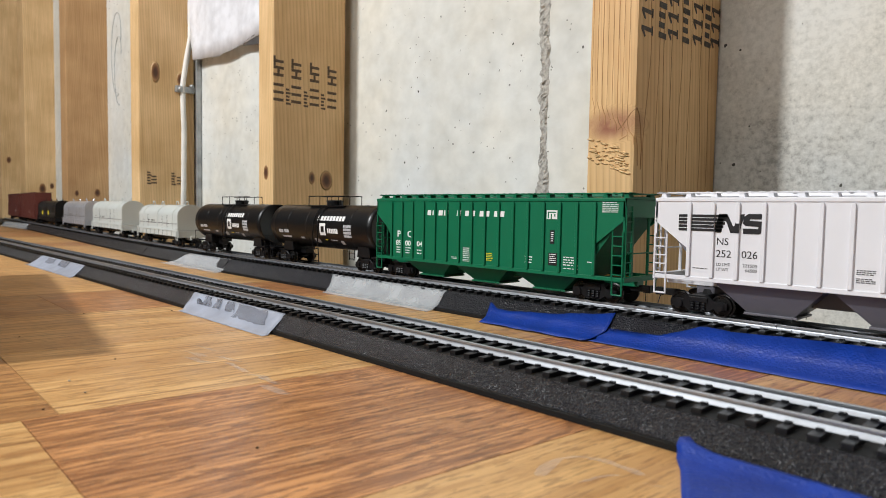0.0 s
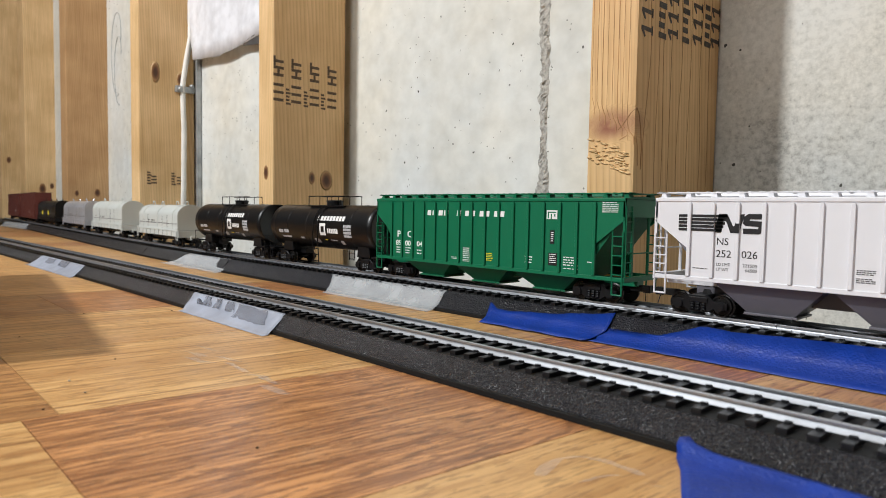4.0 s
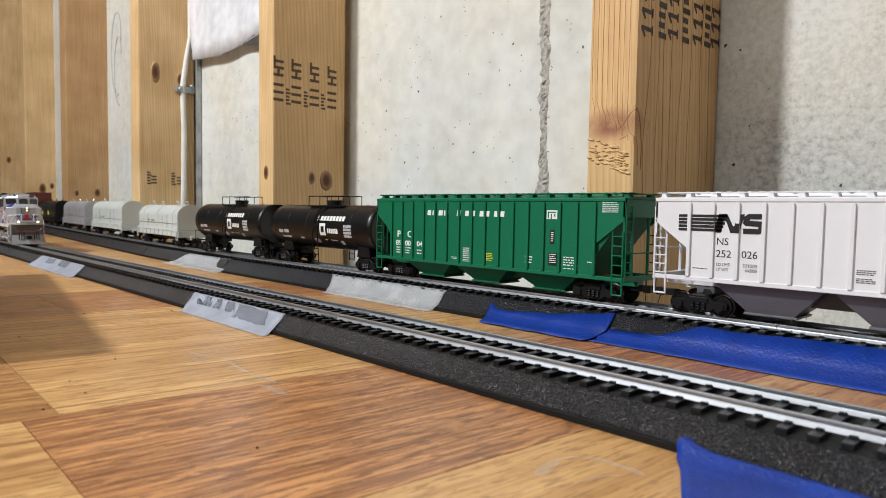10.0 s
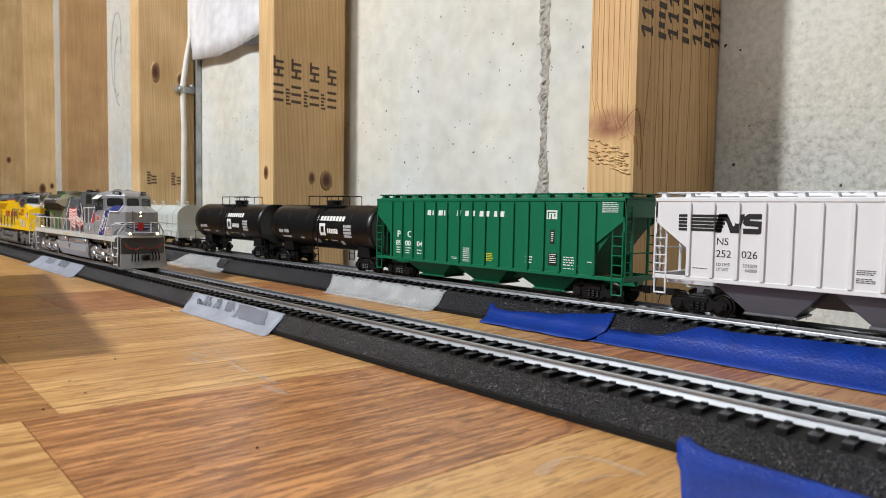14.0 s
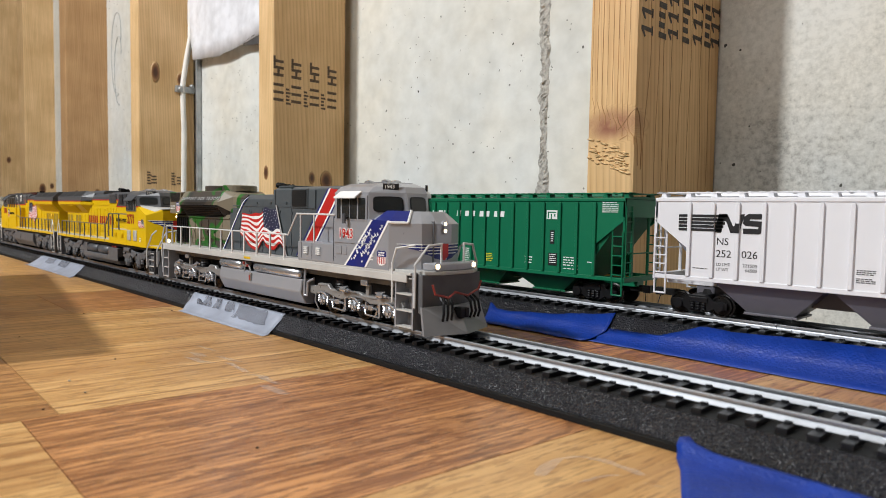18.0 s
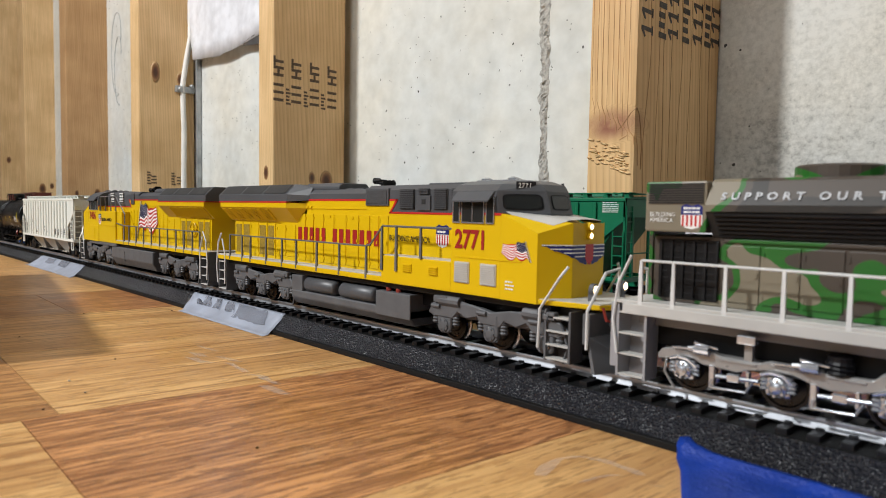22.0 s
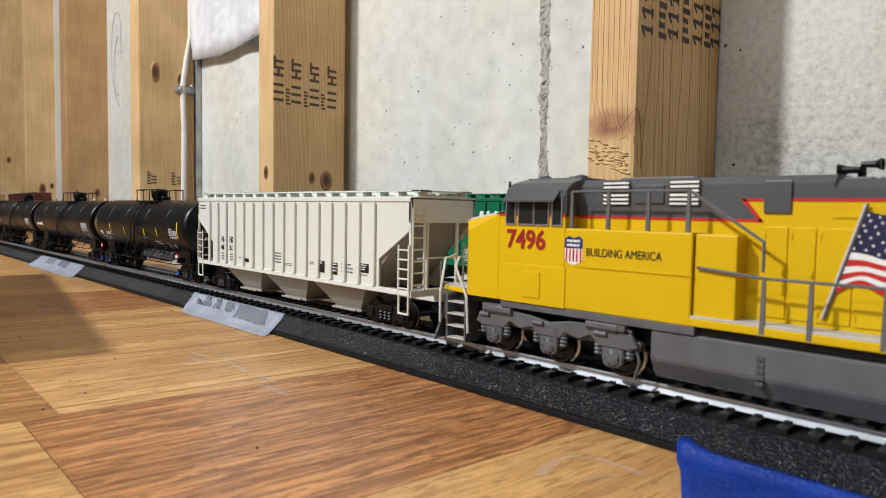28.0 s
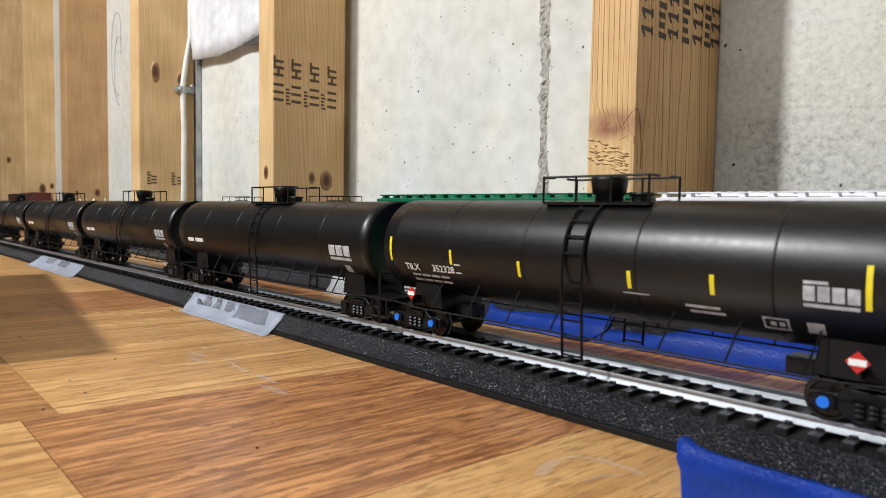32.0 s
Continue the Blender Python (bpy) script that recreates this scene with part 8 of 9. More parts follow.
            path_rod(bm, [(sx * 12.6, s * 16.2, 34), (sx * 12.6, s * 16.2, 41), (sx * 31, s * 16.2, 53.2)], 0.42)
        part("handrail", bm, RAIL_GREY, lo)
    coupler(lo, sx * (front - 1), sx)
    coupler(lo, sx * rear, -sx)
    return lo


PLOW = mat("silver_plow_paint", (0.27, 0.27, 0.28), 0.36, 0.3, vary=0.12)
GE_TRUCK = loco_truck_mesh(22, GREY_TRUCK, heavy=True)


# ---------------------------------------------------------------- the two tracks and what stands on them
REAR_Y, REAR_LIFT, REAR_K = 0.283, 3.4, 0.9325
# the car's green again, darkened to carry the shade of its bays
GREEN_SHADED = mat("shaded_green_bay_paint", (0.003, 0.1, 0.045), 0.45, vary=0.1, spec=0.35)
PALE = mat("pale_grey_stencil", (0.42, 0.43, 0.45), 0.5, vary=0.3, scale=500)


def rear_bend(x):
    d = max(0.0, -550 - x)
    return 0.085 * d * d / (d + 150)


def on_rear(car, x):
    """Stands a car on the rear track at x millimetres, turned with the curve."""
    turn = math.degrees(math.atan2(rear_bend(x + 60) - rear_bend(x - 60), 120))
    car.matrix_world = pose(x * MM, REAR_Y + rear_bend(x) * MM, RAIL_Z + REAR_LIFT * MM, 0, 0, turn) @ Matrix.Diagonal((REAR_K, REAR_K, REAR_K, 1))
    return car


# a joint of the front track lies at -243 mm
lay_track(TRACK_Y / MM, -243 - 16 * SECTION, 22, -1300, "black roadbed track section with nickel silver rails")
lay_track(REAR_Y / MM, -92 - 13 * SECTION, 18, -1100, "black raised roadbed track section with nickel silver rails", rear_bend, REAR_LIFT, 8.5)

MOVERS = [silver_loco(), yellow_loco(-458, 1, "2771"), yellow_loco(-719, -1, "7496", True), hopper_cream()]
MOVERS.append(tank_car(-1142, TRACK_Y, 87, 17.5, 33.5, "black tank car with yellow reflector strips and white lettering", True, CAPPED_WHEELS, "tall", True, marks_first))
for x in (-1332, -1530, -1728, -1926):
    MOVERS.append(tank_car(x, TRACK_Y, 93, 17.3, 33.2, "black tank car with small white stencils", True, None, "tall", False, marks_plain))

on_rear(hopper_green(), -248)
on_rear(hopper_white(), -50.4)
for x in (-411, -559.5):
    on_rear(tank_car(0, 0, 71, 17.5, 32.5, "black tank car with white block lettering and a pale emblem", False, None, "low", False, marks_staley), x)
on_rear(coil_car(80, 48.4, COIL_WHITE, "white-hooded coil car with dark stencils"), -753)
on_rear(coil_car(97, 53, COIL_WHITE, "white-hooded coil car with rounded cover"), -990)
on_rear(coil_car(103, 53, COIL_SILVER, "silver-hooded coil car with rounded cover"), -1224)
on_rear(coil_car(120, 54, BLACK_TANK, "black coil car with yellow patches", True), -1512)
on_rear(gondola(130, 74), -1772)
on_rear(gondola(130, 74), -2042)


# ---------------------------------------------------------------- tape on the tracks and the table
def tape_mat(name, colour, alpha, rough, bump=0.25):
    m, n, l, b = nodes_of(name)
    tc = n.new("ShaderNodeTexCoord")
    a = n.new("ShaderNodeTexNoise")
    a.inputs["Scale"].default_value, a.inputs["Detail"].default_value = 90, 4
    w = n.new("ShaderNodeTexNoise")
    w.inputs["Scale"].default_value, w.inputs["Detail"].default_value = 900, 3
    l.new(tc.outputs["Object"], a.inputs["Vector"])
    l.new(tc.outputs["Object"], w.inputs["Vector"])
    r = n.new("ShaderNodeValToRGB")
    r.color_ramp.elements[0].position, r.color_ramp.elements[1].position = 0.3, 0.7
    r.color_ramp.elements[0].color = (*[c * 0.8 for c in colour], 1)
    r.color_ramp.elements[1].color = (*[min(1, c * 1.1) for c in colour], 1)
    l.new(a.outputs["Fac"], r.inputs["Fac"])
    l.new(r.outputs["Color"], b.inputs["Base Color"])
    b.inputs["Roughness"].default_value = rough
    b.inputs["Alpha"].default_value = alpha
    bp = n.new("ShaderNodeBump")
    bp.inputs["Strength"].default_value, bp.inputs["Distance"].default_value = bump, 0.0005
    l.new(w.outputs["Fac"], bp.inputs["Height"])
    l.new(bp.outputs["Normal"], b.inputs["Normal"])
    return m


BLUE_TAPE = tape_mat("blue_masking_tape", (0.004, 0.035, 0.27), 1.0, 0.42, 0.7)
WHITE_TAPE = tape_mat("cloudy_white_tape", (0.48, 0.52, 0.62), 0.66, 0.34, 0.08)
CLEAR_TAPE = tape_mat("clear_matte_tape", (0.86, 0.89, 0.92), 0.3, 0.22, 0.06)
RESIDUE = tape_mat("tape_residue", (0.72, 0.68, 0.62), 0.2, 0.5)
SMUDGE = tape_mat("grey_shadow_under_tape", (0.22, 0.23, 0.27), 0.3, 0.5)


def strip_over_bed(name, cy, profile, top_x, bottom_x, material, label, category="tape", seed=1, ripple=0.35, cols=28, curl=0.0, ragged=0.6, peak=None, bow=1.0):
    """Tape draped down a roadbed's slope. profile: (y, z) from top to bottom beside the track's middle cy; its two x spans."""
    rnd = random.Random(seed)
    bm = bmesh.new()
    rows = []
    n = len(profile)
    edge = [[rnd.uniform(-ragged, ragged) for _ in range(cols + 1)] for _ in range(2)]
    for j, (py, pz) in enumerate(profile):
        f = j / (n - 1)
        xa, xb = top_x[0] + (bottom_x[0] - top_x[0]) * f ** bow, top_x[1] + (bottom_x[1] - top_x[1]) * f
        xa += rnd.uniform(-0.5, 0.5)
        xb += rnd.uniform(-0.5, 0.5)
        row = []
        for i in range(cols + 1):
            g = i / cols
            x = xa + (xb - xa) * g
            lift = ripple * (0.5 + 0.5 * math.sin(g * 17 + j * 1.7 + seed)) * (0.3 + rnd.random() * 0.5)
            y = cy + py + (edge[0][i] if j == 0 else edge[1][i] if j == n - 1 else 0)
            if peak and j == 0:
                k = next((d0 + (d1 - d0) * (x - p0) / (p1 - p0) for (p0, d0), (p1, d1) in zip(peak[:-1], peak[1:]) if p0 <= x <= p1), 0.0)
                y, pz = y + k, profile[0][1] + k * 1.2
            z = pz + 0.14 + lift + curl * max(0, 1 - abs(g - 0.06) / 0.08) * (1 - f) ** 2
            row.append((x, y, z))
        rows.append(row)
    sheet(bm, rows)
    ob = part(name, bm, material, None, "", True)
    sol = ob.modifiers.new("thickness", "SOLIDIFY")
    sol.thickness = 0.00012
    return tagged(ob, label, category, "tape strips")


FRONT_BED = [(-15.6, 7.8), (-17.2, 7.5), (-19.5, 5.6), (-22.0, 3.6), (-24.6, 2.2), (-26.6, 0.9), (-28.5, 0.15), (-31.5, 0.02)]
REAR_BED = [(-16.6, 11.1), (-18.6, 9.2), (-21.0, 6.2), (-23.6, 3.4), (-26.4, 1.9), (-28.8, 0.5), (-33.0, 0.05)]
CY, RY = TRACK_Y / MM, REAR_Y / MM
strip_over_bed("white_tape", CY, FRONT_BED, (-372, -270), (-357, -263), WHITE_TAPE, "cloudy white tape strip over the black roadbed", seed=2, ripple=0.12, ragged=0.25)
strip_over_bed("white_tape", CY, FRONT_BED, (-722, -586), (-722, -570), WHITE_TAPE, "cloudy white tape strip over the black roadbed", seed=5, ripple=0.12, ragged=0.25)
# dark gaps where the tape does not touch the bed
for x0, x1, f0, f1, sd in ((-352, -345, 1, 3, 1), (-338, -333, 1, 3, 9), (-326, -318, 1, 3, 2), (-312, -283, 1, 4, 3), (-358, -354, 2, 3, 7), (-690, -668, 1, 3, 4), (-650, -625, 1, 3, 5)):
    pr = [(y - 0.3, z + 0.35) for y, z in FRONT_BED[f0:f1 + 1]]
    strip_over_bed("tape_bubble", CY, pr, (x0, x1), (x0 + 5, x1 + 8), SMUDGE, "grey air gap under a white tape strip", seed=sd, ripple=0.1, cols=8, ragged=1.2)
strip_over_bed("clear_tape", RY, REAR_BED, (-388, -272), (-378, -271), CLEAR_TAPE, "translucent matte tape strip over the roadbed", seed=8, ripple=0.2)
strip_over_bed("clear_tape", RY + rear_bend(-610), REAR_BED, (-640, -548), (-676, -545), CLEAR_TAPE, "translucent matte tape strip over the roadbed", seed=11, ripple=0.2)
strip_over_bed("clear_tape", RY + rear_bend(-1750), REAR_BED, (-2010, -1700), (-2000, -1690), CLEAR_TAPE, "translucent matte tape strip over the roadbed", seed=12, ripple=0.2)
# blue masking tape
strip_over_bed("blue_tape", RY, [(-22.4, 5.4), (-23.6, 4.2), (-25.2, 3.2), (-27.4, 1.8), (-31, 0.9), (-36, 0.35)], (-234, -159), (-228, -164), BLUE_TAPE, "crumpled blue masking tape strip beside the track", seed=21, ripple=0.7, cols=40, ragged=0.35, peak=[(-240, 0.0), (-237, 1.6), (-234.5, 2.8), (-228, 0.6), (-217, 0.3), (-185, 2.3), (-159, 5.2), (-150, 5.2)])
strip_over_bed("blue_tape", RY, [(-20.2, 7.2), (-21.8, 5.2), (-24.0, 3.0), (-26.2, 2.0), (-28.4, 0.5), (-33.0, 0.2)], (-172, 120), (-170, 120), BLUE_TAPE, "blue masking tape over the black roadbed", seed=22, ripple=0.4, cols=110, ragged=0.25, peak=[(-180, -3.0), (-147, -1.9), (-135, -1.4), (-126, 1.0), (-118, 3.5), (-105, 2.8), (-88, 3.5), (-60, 4.2), (125, 4.2)])
strip_over_bed("blue_tape", CY, [(-25.0, 2.2), (-26.2, 2.0), (-27.0, 1.0), (-30, 0.35), (-36, 0.2), (-46, 0.15), (-60, 0.12)], (-71, 60), (-53, 84), BLUE_TAPE, "blue masking tape stuck over the roadbed edge", seed=24, ripple=0.25, cols=60, ragged=0.25, bow=3.0, peak=[(-74, 0.4), (-69.5, 1.6), (-66, 0.4), (-61, 0.0), (65, 0.0)])


def storage_box():
    """A low carton on the planks that shades them."""
    b = root("carton", pose(-0.293, 0.030, 0, 0, 0, 171), "plain brown carton standing on the planks", "box")
    part("body", boxed(0, 330, 0, 150, 0, 58, 0.6), CARTON, b)
    for y0, y1 in ((-0.6, 74.5), (75.5, 150.6)):
        part("flap", boxed(-0.6, 330.6, y0, y1, 58.05, 60, 0.4), CARTON, b)


CARTON = mat("brown_carton", (0.36, 0.25, 0.15), 0.8, vary=0.12, scale=30)
storage_box()


def residue(pts, wid, name="tape_scrap", label="torn scrap of clear tape on the planks", seed=1):
    """A torn, flat scrap of tape along a line of points on the table."""
    rnd = random.Random(seed)
    bm = bmesh.new()
    a, b = [], []
    for i, (x, y) in enumerate(pts):
        w = wid * rnd.uniform(0.5, 1.2)
        a.append((x - w * 0.7, y - w * 0.6, 0.12 + 0.1 * rnd.random()))
        b.append((x + w * 0.7, y + w * 0.6, 0.12 + 0.1 * rnd.random()))
    sheet(bm, [a, b])
    return tagged(part(name, bm, RESIDUE, None), label, "tape")


residue([(-85, 113), (-87, 118), (-88, 124), (-86, 129), (-82, 131), (-77, 131), (-73, 131), (-70, 130)], 2.2, seed=3)
residue([(-77, 117), (-76, 122), (-74, 126)], 1.4, seed=4)
residue([(-66, 127), (-64, 128)], 1.6, seed=6)
residue([(-118, 257), (-112, 255), (-104, 254), (-98, 251)], 1.5, seed=7)
residue([(-150, 250), (-146, 249), (-142, 250)], 1.4, seed=8)
for k in range(9):
    rk = random.Random(40 + k)
    x, y = -262 + 9 * k + rk.uniform(-3, 3), 108 + rk.uniform(-6, 7)
    residue([(x, y), (x + rk.uniform(3, 7), y + rk.uniform(-1, 2)), (x + rk.uniform(9, 14), y + rk.uniform(-1, 2))], rk.uniform(1.4, 3.2), "tape_scrap", "dull scuffed scrap of clear tape on the planks", 50 + k)
residue([(-204.5, 129.5), (-202, 130.2)], 0.8, "tape_scrap", "tiny pale scrap of tape on the planks", 12)


def crumbs():
    rnd = random.Random(9)
    for i in range(12):
        x, y = rnd.uniform(-420, -70), rnd.uniform(40, 146)
        bm = bmesh.new()
        bmesh.ops.create_icosphere(bm, subdivisions=1, radius=rnd.uniform(0.25, 0.6) * MM)
        for v in bm.verts:
            v.co *= rnd.uniform(0.7, 1.2)
            v.co.z *= 0.6
        ob = part("crumb", bm, (DARK_FRAME, DECK, BOARD)[i % 3], None)
        ob.location = (x * MM, y * MM, 0.0003)
        tagged(ob, "tiny speck of dirt on the planks", "dirt", "specks")


crumbs()


# ---------------------------------------------------------------- marks on the studs and the wall
def knot_wood(heart, ring, edge):
    m, n, l, b = nodes_of("pine_knot")
    tc = n.new("ShaderNodeTexCoord")
    no = n.new("ShaderNodeTexNoise")
    no.inputs["Scale"].default_value, no.inputs["Detail"].default_value = 3.0, 4
    mx = n.new("ShaderNodeMix")
    mx.data_type, mx.blend_type = "RGBA", "LINEAR_LIGHT"
    mx.inputs["Factor"].default_value = 0.14
    l.new(tc.outputs["Object"], no.inputs["Vector"])
    l.new(tc.outputs["Object"], mx.inputs["A"])
    l.new(no.outputs["Color"], mx.inputs["B"])
    ln = n.new("ShaderNodeVectorMath")
    ln.operation = "LENGTH"
    l.new(mx.outputs["Result"], ln.inputs[0])
    r = n.new("ShaderNodeValToRGB")
    e = r.color_ramp.elements
    e[0].position, e[0].color = 0.3, (*heart, 1)
    e[1].position, e[1].color = 0.92, (*edge, 1)
    k = e.new(0.62)
    k.color = (*ring, 1)
    l.new(ln.outputs["Value"], r.inputs["Fac"])
    l.new(r.outputs["Color"], b.inputs["Base Color"])
    b.inputs["Roughness"].default_value = 0.55
    return m


KNOT = knot_wood((0.07, 0.026, 0.012), (0.2, 0.09, 0.034), (0.45, 0.27, 0.115))
LATE_WOOD = mat("late_wood_lines", (0.42, 0.22, 0.085), 0.6, vary=0.3, scale=60)


def knot(x, y, z, w, h, axis, label="dark knot in the pine"):
    """A knot: a low dome on a stud's side (axis x) or front (axis y)."""
    bm = bmesh.new()
    pts = [[(0.06 * (1 - (r / 0.88) ** 2), r * math.cos(a), r * math.sin(a)) for a in [2 * math.pi * i / 20 for i in range(20)]] for r in (0.02, 0.25, 0.5, 0.75, 1.0)]
    if axis != "x":
        pts = [[(-v, -u, w2) for u, v, w2 in ring] for ring in pts]
    loft(bm, [[Vector(q) / MM for q in ring] for ring in pts])
    ob = part("knot", bm, KNOT, None, "", True)
    t, f = 0.003, 1.2 * MM
    ob.matrix_world = pose(x * MM, y * MM, z * MM) @ Matrix.Diagonal((t if axis == "x" else w * f, w * f if axis == "x" else t, h * f, 1))
    tagged(ob, label, "knot", "knots", "structure")


FADED = mat("faded_stamp_ink", (0.1, 0.06, 0.032), 0.6, vary=0.5, scale=400)


def stamp(x, y0, z, txt, size, ink):
    """Black ink grade marks that read upwards on a stud's side facing +x."""
    for i, s in enumerate(txt):
        if s == "|":
            bm = bmesh.new()
            rnd = random.Random(int(z + y0 + i))
            for k in range(5):
                box(bm, 0.0, 0.12, 0, size * (0.95 if k in (0, 3) else 0.7), k * size * 0.62, k * size * 0.62 + size * 0.36)
            ob = part("grade_stamp", bm, ink, None)
            ob.matrix_world = pose(x * MM, (y0 + i * 0) * MM, z * MM)
        else:
            ob = words("grade_stamp", s, size, None, ink, x, y0, z, (0, -90, 180), bold=0.7)
            ob.matrix_world = Matrix.Translation((x * MM, y0 * MM, z * MM)) @ Matrix.Rotation(radians(90), 4, "Z") @ Matrix.Rotation(radians(90), 4, "X") @ Matrix.Rotation(radians(90), 4, "Z")
        tagged(ob, "black ink grade stamp on a pine stud", "stamp", "grade stamps", "structure")


def ones(y, z):
    """Three inked figure ones, one above the other, that read upwards."""
    for k in range(3):
        bm = bmesh.new()
        c = z + 4 + 10.0 * k
        w = 1.15
        for pts in ([(y - 13, c - w), (y, c - w * 1.15), (y, c + w * 1.1), (y - 13, c + w)], [(y - 13, c - w), (y - 9.4, c - 5.2), (y - 8.2, c - 4.4), (y - 10, c - w)], [(y - 1.6, c - 2.6), (y, c - 2.8), (y, c + 2.6), (y - 1.6, c + 2.6)]):
            a = [bm.verts.new((XA * MM, q[0] * MM, q[1] * MM)) for q in pts]
            b = [bm.verts.new(((XA + 0.1) * MM, q[0] * MM, q[1] * MM)) for q in pts]
            bm.faces.new(b)
            for i in range(4):
                bm.faces.new((a[i], b[i], b[(i + 1) % 4], a[(i + 1) % 4]))
        bmesh.ops.recalc_face_normals(bm, faces=bm.faces)
        tagged(part("grade_stamp", bm, STAMP, None), "black ink grade stamp on a pine stud", "stamp", "grade stamps", "structure")


# right-hand stud: rows of ones and bars; its big knot on the front edge
XA, XB, XC = -227 + 32.15, -658 + 32.15, -1098 + 35.15
for y, z in ((356, 161), (387, 165), (420, 168), (446, 171)):
    ones(y, z)
for y, z in ((363, 163), (393, 166), (424, 169)):
    stamp(XA, y, z, ["|"], 9.5, STAMP)
for y in (363.5, 385, 408, 431):
    stamp(XB, y, 169, ["111 HT"], 11.0, FADED)
for y in (367, 389, 411):
    stamp(XB, y, 169, ["|"], 6.0, FADED)
for k, y in enumerate((374, 388, 412, 428)):
    stamp(XC, y + 4, 92, ["111"] if k % 2 else ["|"], 7.0, FADED)
knot(XB, 400, 92, 3.4, 6.0, "x")
knot(XB, 419, 90, 7.0, 9.5, "x")
knot(-658 + 17, 352, 96, 5.0, 7.5, "y")
knot(XC, 392, 268, 6.0, 14, "x")
knot(XC, 432, 262, 6.0, 10, "x")
knot(-1978, 436, 98, 8, 14, "x")
knot(-1978, 458, 106, 5, 8, "x")
knot(-2350, 430, 190, 6, 10, "x")
knot(-1571 + 42, 400, 82, 4, 7, "x")
knot(-1571 + 42, 440, 84, 6, 9, "x")


def big_knot():
    """The torn, resin-stained knot on the front edge of the right-hand stud: lines that curl into it and pale chipped ridges below."""
    rnd = random.Random(8)
    bm = bmesh.new()
    for k in range(8):
        x = -225 + 3.5 * k
        top = 300 - 9 * (k % 3)
        low = 124 - 2.6 * k
        path_rod(bm, [(x, 340.08, top), (x + 0.3, 340.08, low + 14), (x + 0.5, 340.06, low + 4), (x + 1.8, 340.04, low), (x + 2.6 + 0.3 * k, 340.04, low - 3.5), (x + 2.2 + 0.4 * k, 340.06, low - 8)], 0.2 + 0.05 * (k % 3), 5)
    path_rod(bm, [(-206, 340.04, 107), (-202, 340.04, 111), (-198, 340.04, 116), (XA, 341, 119), (XA, 343.5, 116), (XA, 346, 108), (XA, 347.5, 96), (XA, 347, 84)], 0.3, 5)
    path_rod(bm, [(-205, 340.04, 101), (-200, 340.04, 103.4), (XA, 341, 103), (XA, 343, 97), (XA, 343.5, 86)], 0.25, 5)
    for y, lean in ((352, 3), (364, 1), (371, -1), (380, 0), (392, 2), (405, 1), (421, -2), (433, -1)):
        path_rod(bm, [(XA + 0.02, y + lean * math.sin(0.05 * z), z) for z in range(40, 300, 10)], 0.12, 4)
    tagged(part("grain_lines", bm, LATE_WOOD, None), "dark grain lines that curl round a knot", "knot", "knots", "structure")
    bm = bmesh.new()
    for k in range(70):
        x = rnd.uniform(-225.5, -199)
        z = 84 + (1 - (x + 226) / 27) * 9 + rnd.uniform(-3, 11)
        d = rnd.uniform(0.8, 2.4)
        path_rod(bm, [(x - d, 340.1, z + 0.25 * d), (x, 339.75 - rnd.uniform(0, 0.5), z), (min(x + d, -196), 340.1, z - 0.35 * d)], rnd.uniform(0.3, 0.62), 5)
    tagged(part("torn_grain", bm, PINE, None, "", True), "pale chipped ridges of torn pine grain", "knot", "knots", "structure")


big_knot()


def wall_y(x):
    """The concrete face at x, both in millimetres."""
    return 447 - x * math.tan(radians(0.6))


def crack():
    """A rough tie-line of broken concrete, uneven and ragged, that runs up the wall."""
    rnd = random.Random(12)
    bm, rows = bmesh.new(), []
    z, mid, left, right = -80.0, -345.0, 5.0, 5.0
    while z < 440:
        mid += rnd.uniform(-0.7, 0.7) + (-345 - mid) * 0.08
        left = max(3.0, min(8.0, left + rnd.uniform(-1.7, 1.7)))
        right = max(3.0, min(6.5, right + rnd.uniform(-1.0, 1.0)))
        row = []
        for k in range(7):
            g = k / 6
            x = mid - left + (left + right) * g
            deep = 0.25 if k in (0, 6) else rnd.uniform(0.2, 2.4) * (0.55 + 0.45 * math.sin(z * 0.11 + k))
            row.append((x, wall_y(x) - 0.05 - deep, z + rnd.uniform(-0.7, 0.7)))
        rows.append(row)
        z += 2.1
    sheet(bm, rows)
    tagged(part("concrete_crack", bm, CRACK, None), "ragged broken seam in the concrete", "crack", "", "structure")


CRACK = mat("broken_concrete", (0.4, 0.385, 0.35), 0.9, vary=0.35, scale=260, bump=0.6, bump_scale=500)
crack()


def pencil_loops():
    bm = bmesh.new()
    for cx, cz, rx, rz in ((-1470, 420, 34, 62), (-1460, 385, 24, 46)):
        pts = []
        for i in range(26):
            a = -0.4 + i * 0.23
            x = cx + rx * math.cos(a) * (1 - i * 0.01)
            pts.append((x, wall_y(x) - 0.3, cz + rz * math.sin(a) - i * 3.2))
        path_rod(bm, pts, 0.7, 5)
    tagged(part("wall_scribble", bm, STEEL, None), "dark looped pencil scribble on the concrete", "scribble", "", "structure")



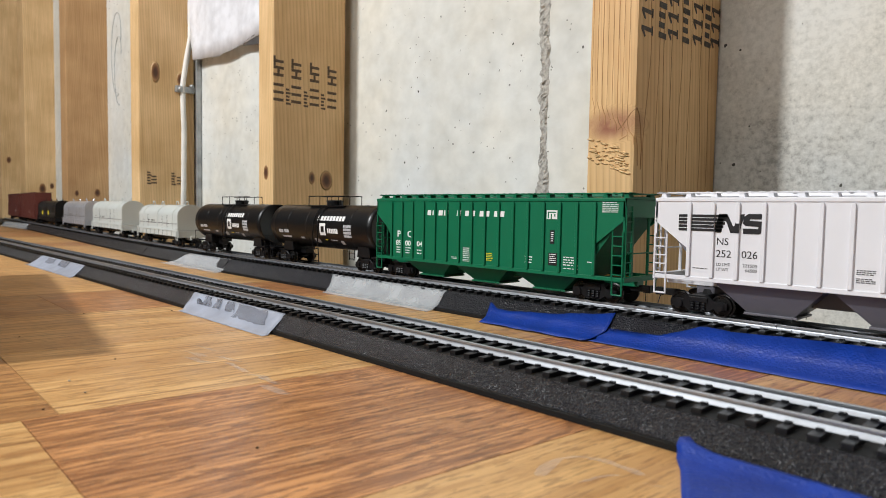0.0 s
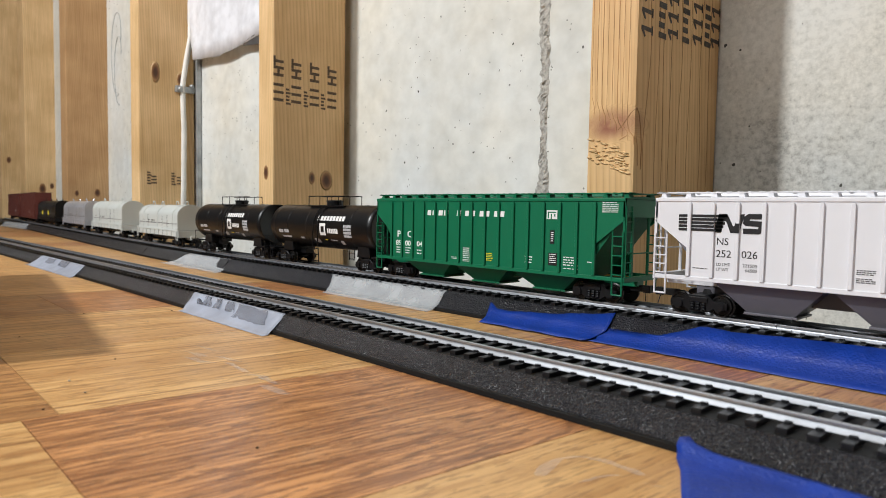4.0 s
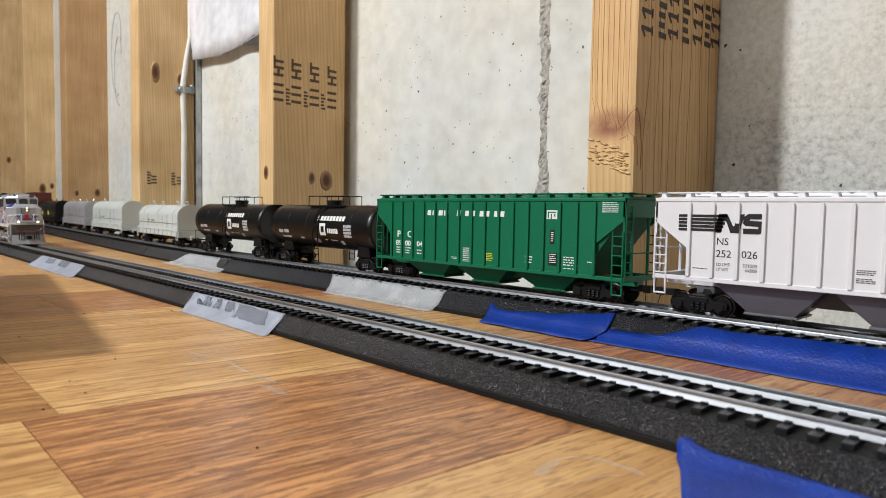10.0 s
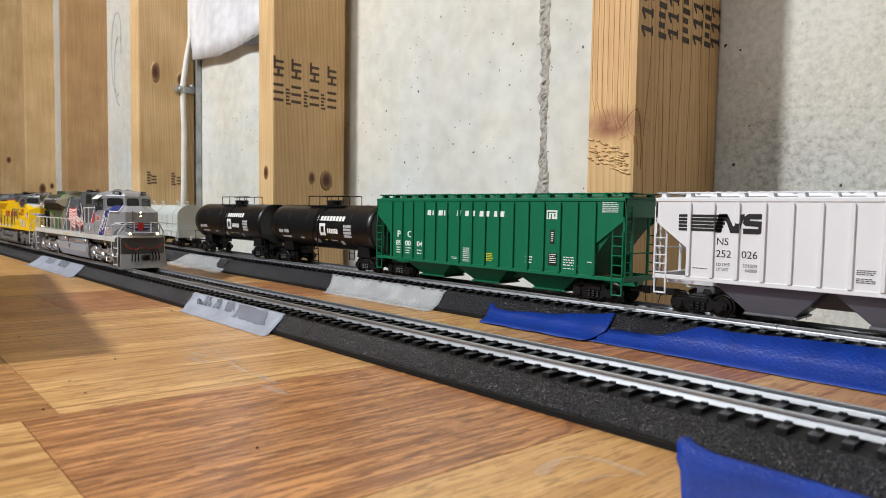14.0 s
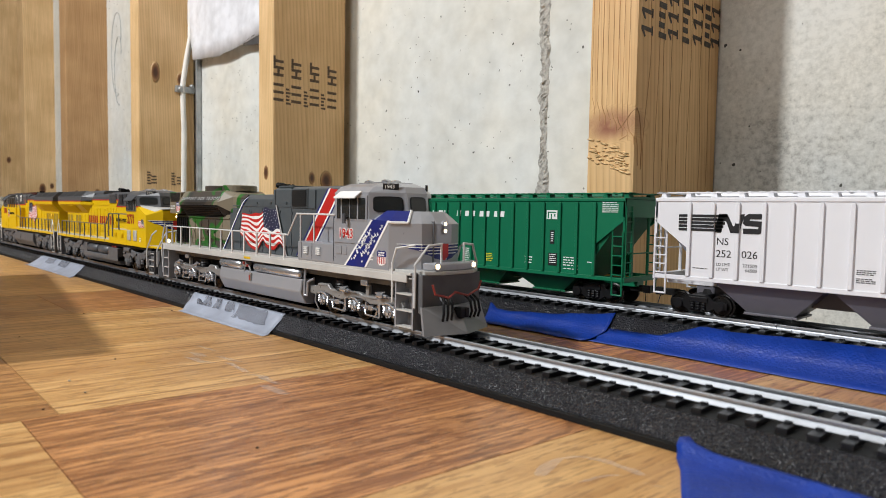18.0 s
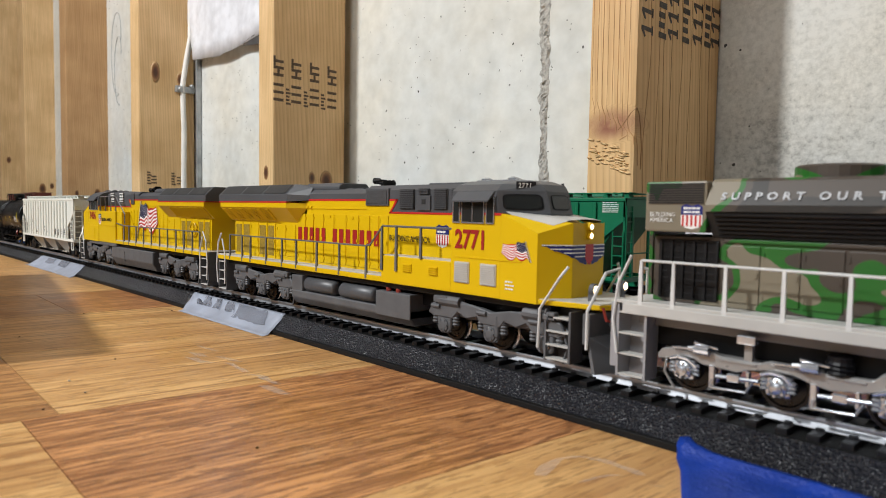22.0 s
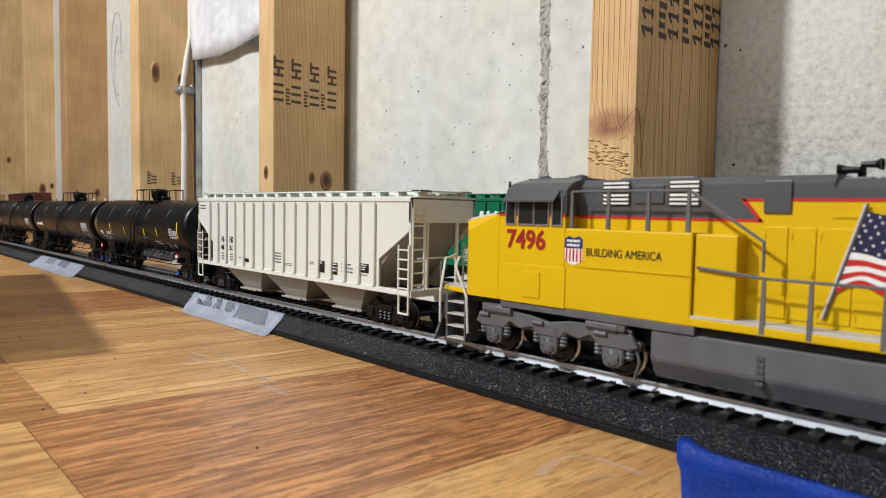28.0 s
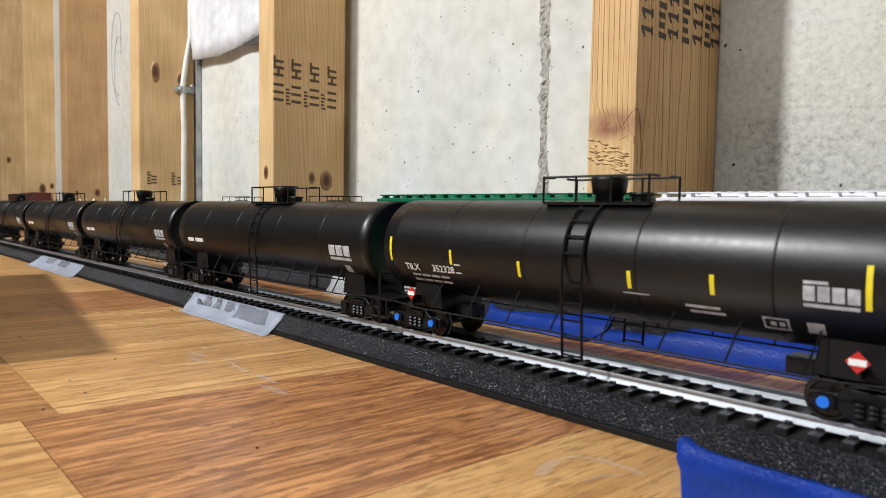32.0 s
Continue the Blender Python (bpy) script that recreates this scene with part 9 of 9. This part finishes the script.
def wall_fittings():
    # white cable stapled to the stud, grey strap, bracket, torn white sheet
    bm = bmesh.new()
    pts = [(XC + 4, 430, -60), (XC + 4, 434, 90), (XC + 4, 435, 180), (XC + 4, 433, 250), (XC + 4, 438, 285), (XC + 4, 446, 330), (XC + 4, 450, 460)]
    path_rod(bm, pts, 4.2, 10)
    tagged(part("white_cable", bm, CABLE, None, "", True), "white electric cable running down a stud", "cable")
    b = root("cable_clamp", pose((XC + 2) * MM, 0.436, 0.246), "small grey metal cable clamp on a stud", "clamp")
    part("strap", boxed(-2, 6, -14, 16, -5, 5, 1), STEEL, b)
    part("bolt", lathe(bmesh.new(), [(4, 3.2), (9, 3.2), (10, 2)], (0, -9, 0), "X", 10), STEEL, b)
    part("bolt", lathe(bmesh.new(), [(4, 3.2), (9, 3.2), (10, 2)], (0, 10, 6), "X", 10), STEEL, b)
    bm = bmesh.new()
    box(bm, -1047, -1042, 449, 457, -60, 300, 1.0)
    tagged(part("metal_strip", bm, STEEL, None), "narrow grey metal strip against the wall", "strip")
    # the sheet hangs from above; its lower edge rises towards the next stud
    rnd = random.Random(4)
    rows = []
    for j in range(15):
        f = j / 14
        row = []
        for i in range(31):
            g = i / 30
            x = -1038 - 130 * f + (378 + 130 * f) * g
            edge = (292 - 8 * g / 0.24 if g < 0.24 else 284 + 22 * (g - 0.24)) + rnd.uniform(-0.6, 0.6)
            z = edge + (620 - edge) * f
            y = 441 - 4 * g + 2.2 * abs(math.sin(g * 11 + f * 4)) + 1.4 * abs(math.sin(f * 13 - g * 6)) + rnd.uniform(-0.4, 0.4)
            row.append((x, y, z))
        rows.append(row)
    bm = bmesh.new()
    sheet(bm, rows)
    ob = part("torn_sheet", bm, SHEET_WHITE, None, "", True)
    sol = ob.modifiers.new("thickness", "SOLIDIFY")
    sol.thickness = 0.0012
    tagged(ob, "creased white sheet hanging between two studs", "sheet")
    # dark grey strip under the sheet's raised corner
    bm = bmesh.new()
    sheet(bm, [[(-872, 443, 290), (-840, 441, 294), (-770, 440, 300)], [(-872, 445, 287), (-840, 445, 283), (-770, 445, 278)]])
    ob = part("sheet_fold", bm, GREY_TRUCK, None)
    ob.modifiers.new("thickness", "SOLIDIFY").thickness = 0.0012
    tagged(ob, "dark grey strip under the white sheet", "sheet")


CABLE = mat("white_cable_sheath", (0.75, 0.74, 0.7), 0.5, vary=0.06)
STEEL = mat("dull_galvanised_steel", (0.4, 0.42, 0.43), 0.45, 0.6, vary=0.25, scale=60)
SHEET_WHITE = mat("crinkled_white_sheet", (0.7, 0.72, 0.77), 0.6, vary=0.14, scale=45, bump=0.8, bump_scale=90)
pencil_loops()
wall_fittings()
lay_planks()


# ---------------------------------------------------------------- movement
# how far the train has come along its straight track, in metres; nought at 19 s
RUN = [(0.0, -1.726), (4.5, -1.294), (8.5, -0.910), (9.0, -0.862), (10.0, -0.766), (11.0, -0.671), (12.0, -0.579), (13.0, -0.491), (14.0, -0.406),
       (14.5, -0.365), (15.5, -0.284), (16.5, -0.203), (17.0, -0.162), (17.5, -0.121), (18.0, -0.081), (18.5, -0.040), (19.0, 0.0), (19.5, 0.0405),
       (20.0, 0.082), (20.5, 0.1225), (21.0, 0.163), (21.5, 0.2025), (22.0, 0.2425), (22.5, 0.281), (23.0, 0.3195), (23.5, 0.357), (24.0, 0.392),
       (24.5, 0.4265), (25.0, 0.461), (25.5, 0.4955), (26.5, 0.566), (27.5, 0.639), (28.0, 0.675), (28.5, 0.711), (29.0, 0.748), (29.5, 0.788),
       (30.0, 0.831), (30.5, 0.880), (31.0, 0.930), (31.5, 0.982), (32.0, 1.034)]


def motions():
    for ob in MOVERS:
        at = ob.matrix_world.translation.copy()
        walk(ob, [(t, Matrix.Translation((at.x + s, at.y, at.z))) for t, s in RUN])
    # wheels roll without slipping, a fifth of a turn from row to row
    for w, r in SPINNERS:
        at, step, rows = w.location.copy(), 2 * math.pi * r * MM / 5, []
        for (t0, s0), (t1, s1) in zip(RUN[:-1], RUN[1:]):
            n = max(1, math.ceil((s1 - s0) / step))
            for k in range(n):
                rows.append((t0 + (t1 - t0) * k / n, (s0 + (s1 - s0) * k / n) / (r * MM)))
        rows.append((RUN[-1][0], RUN[-1][1] / (r * MM)))
        walk(w, [(t, Matrix.Translation(at) @ Matrix.Rotation(a, 4, "Y")) for t, a in rows])


motions()
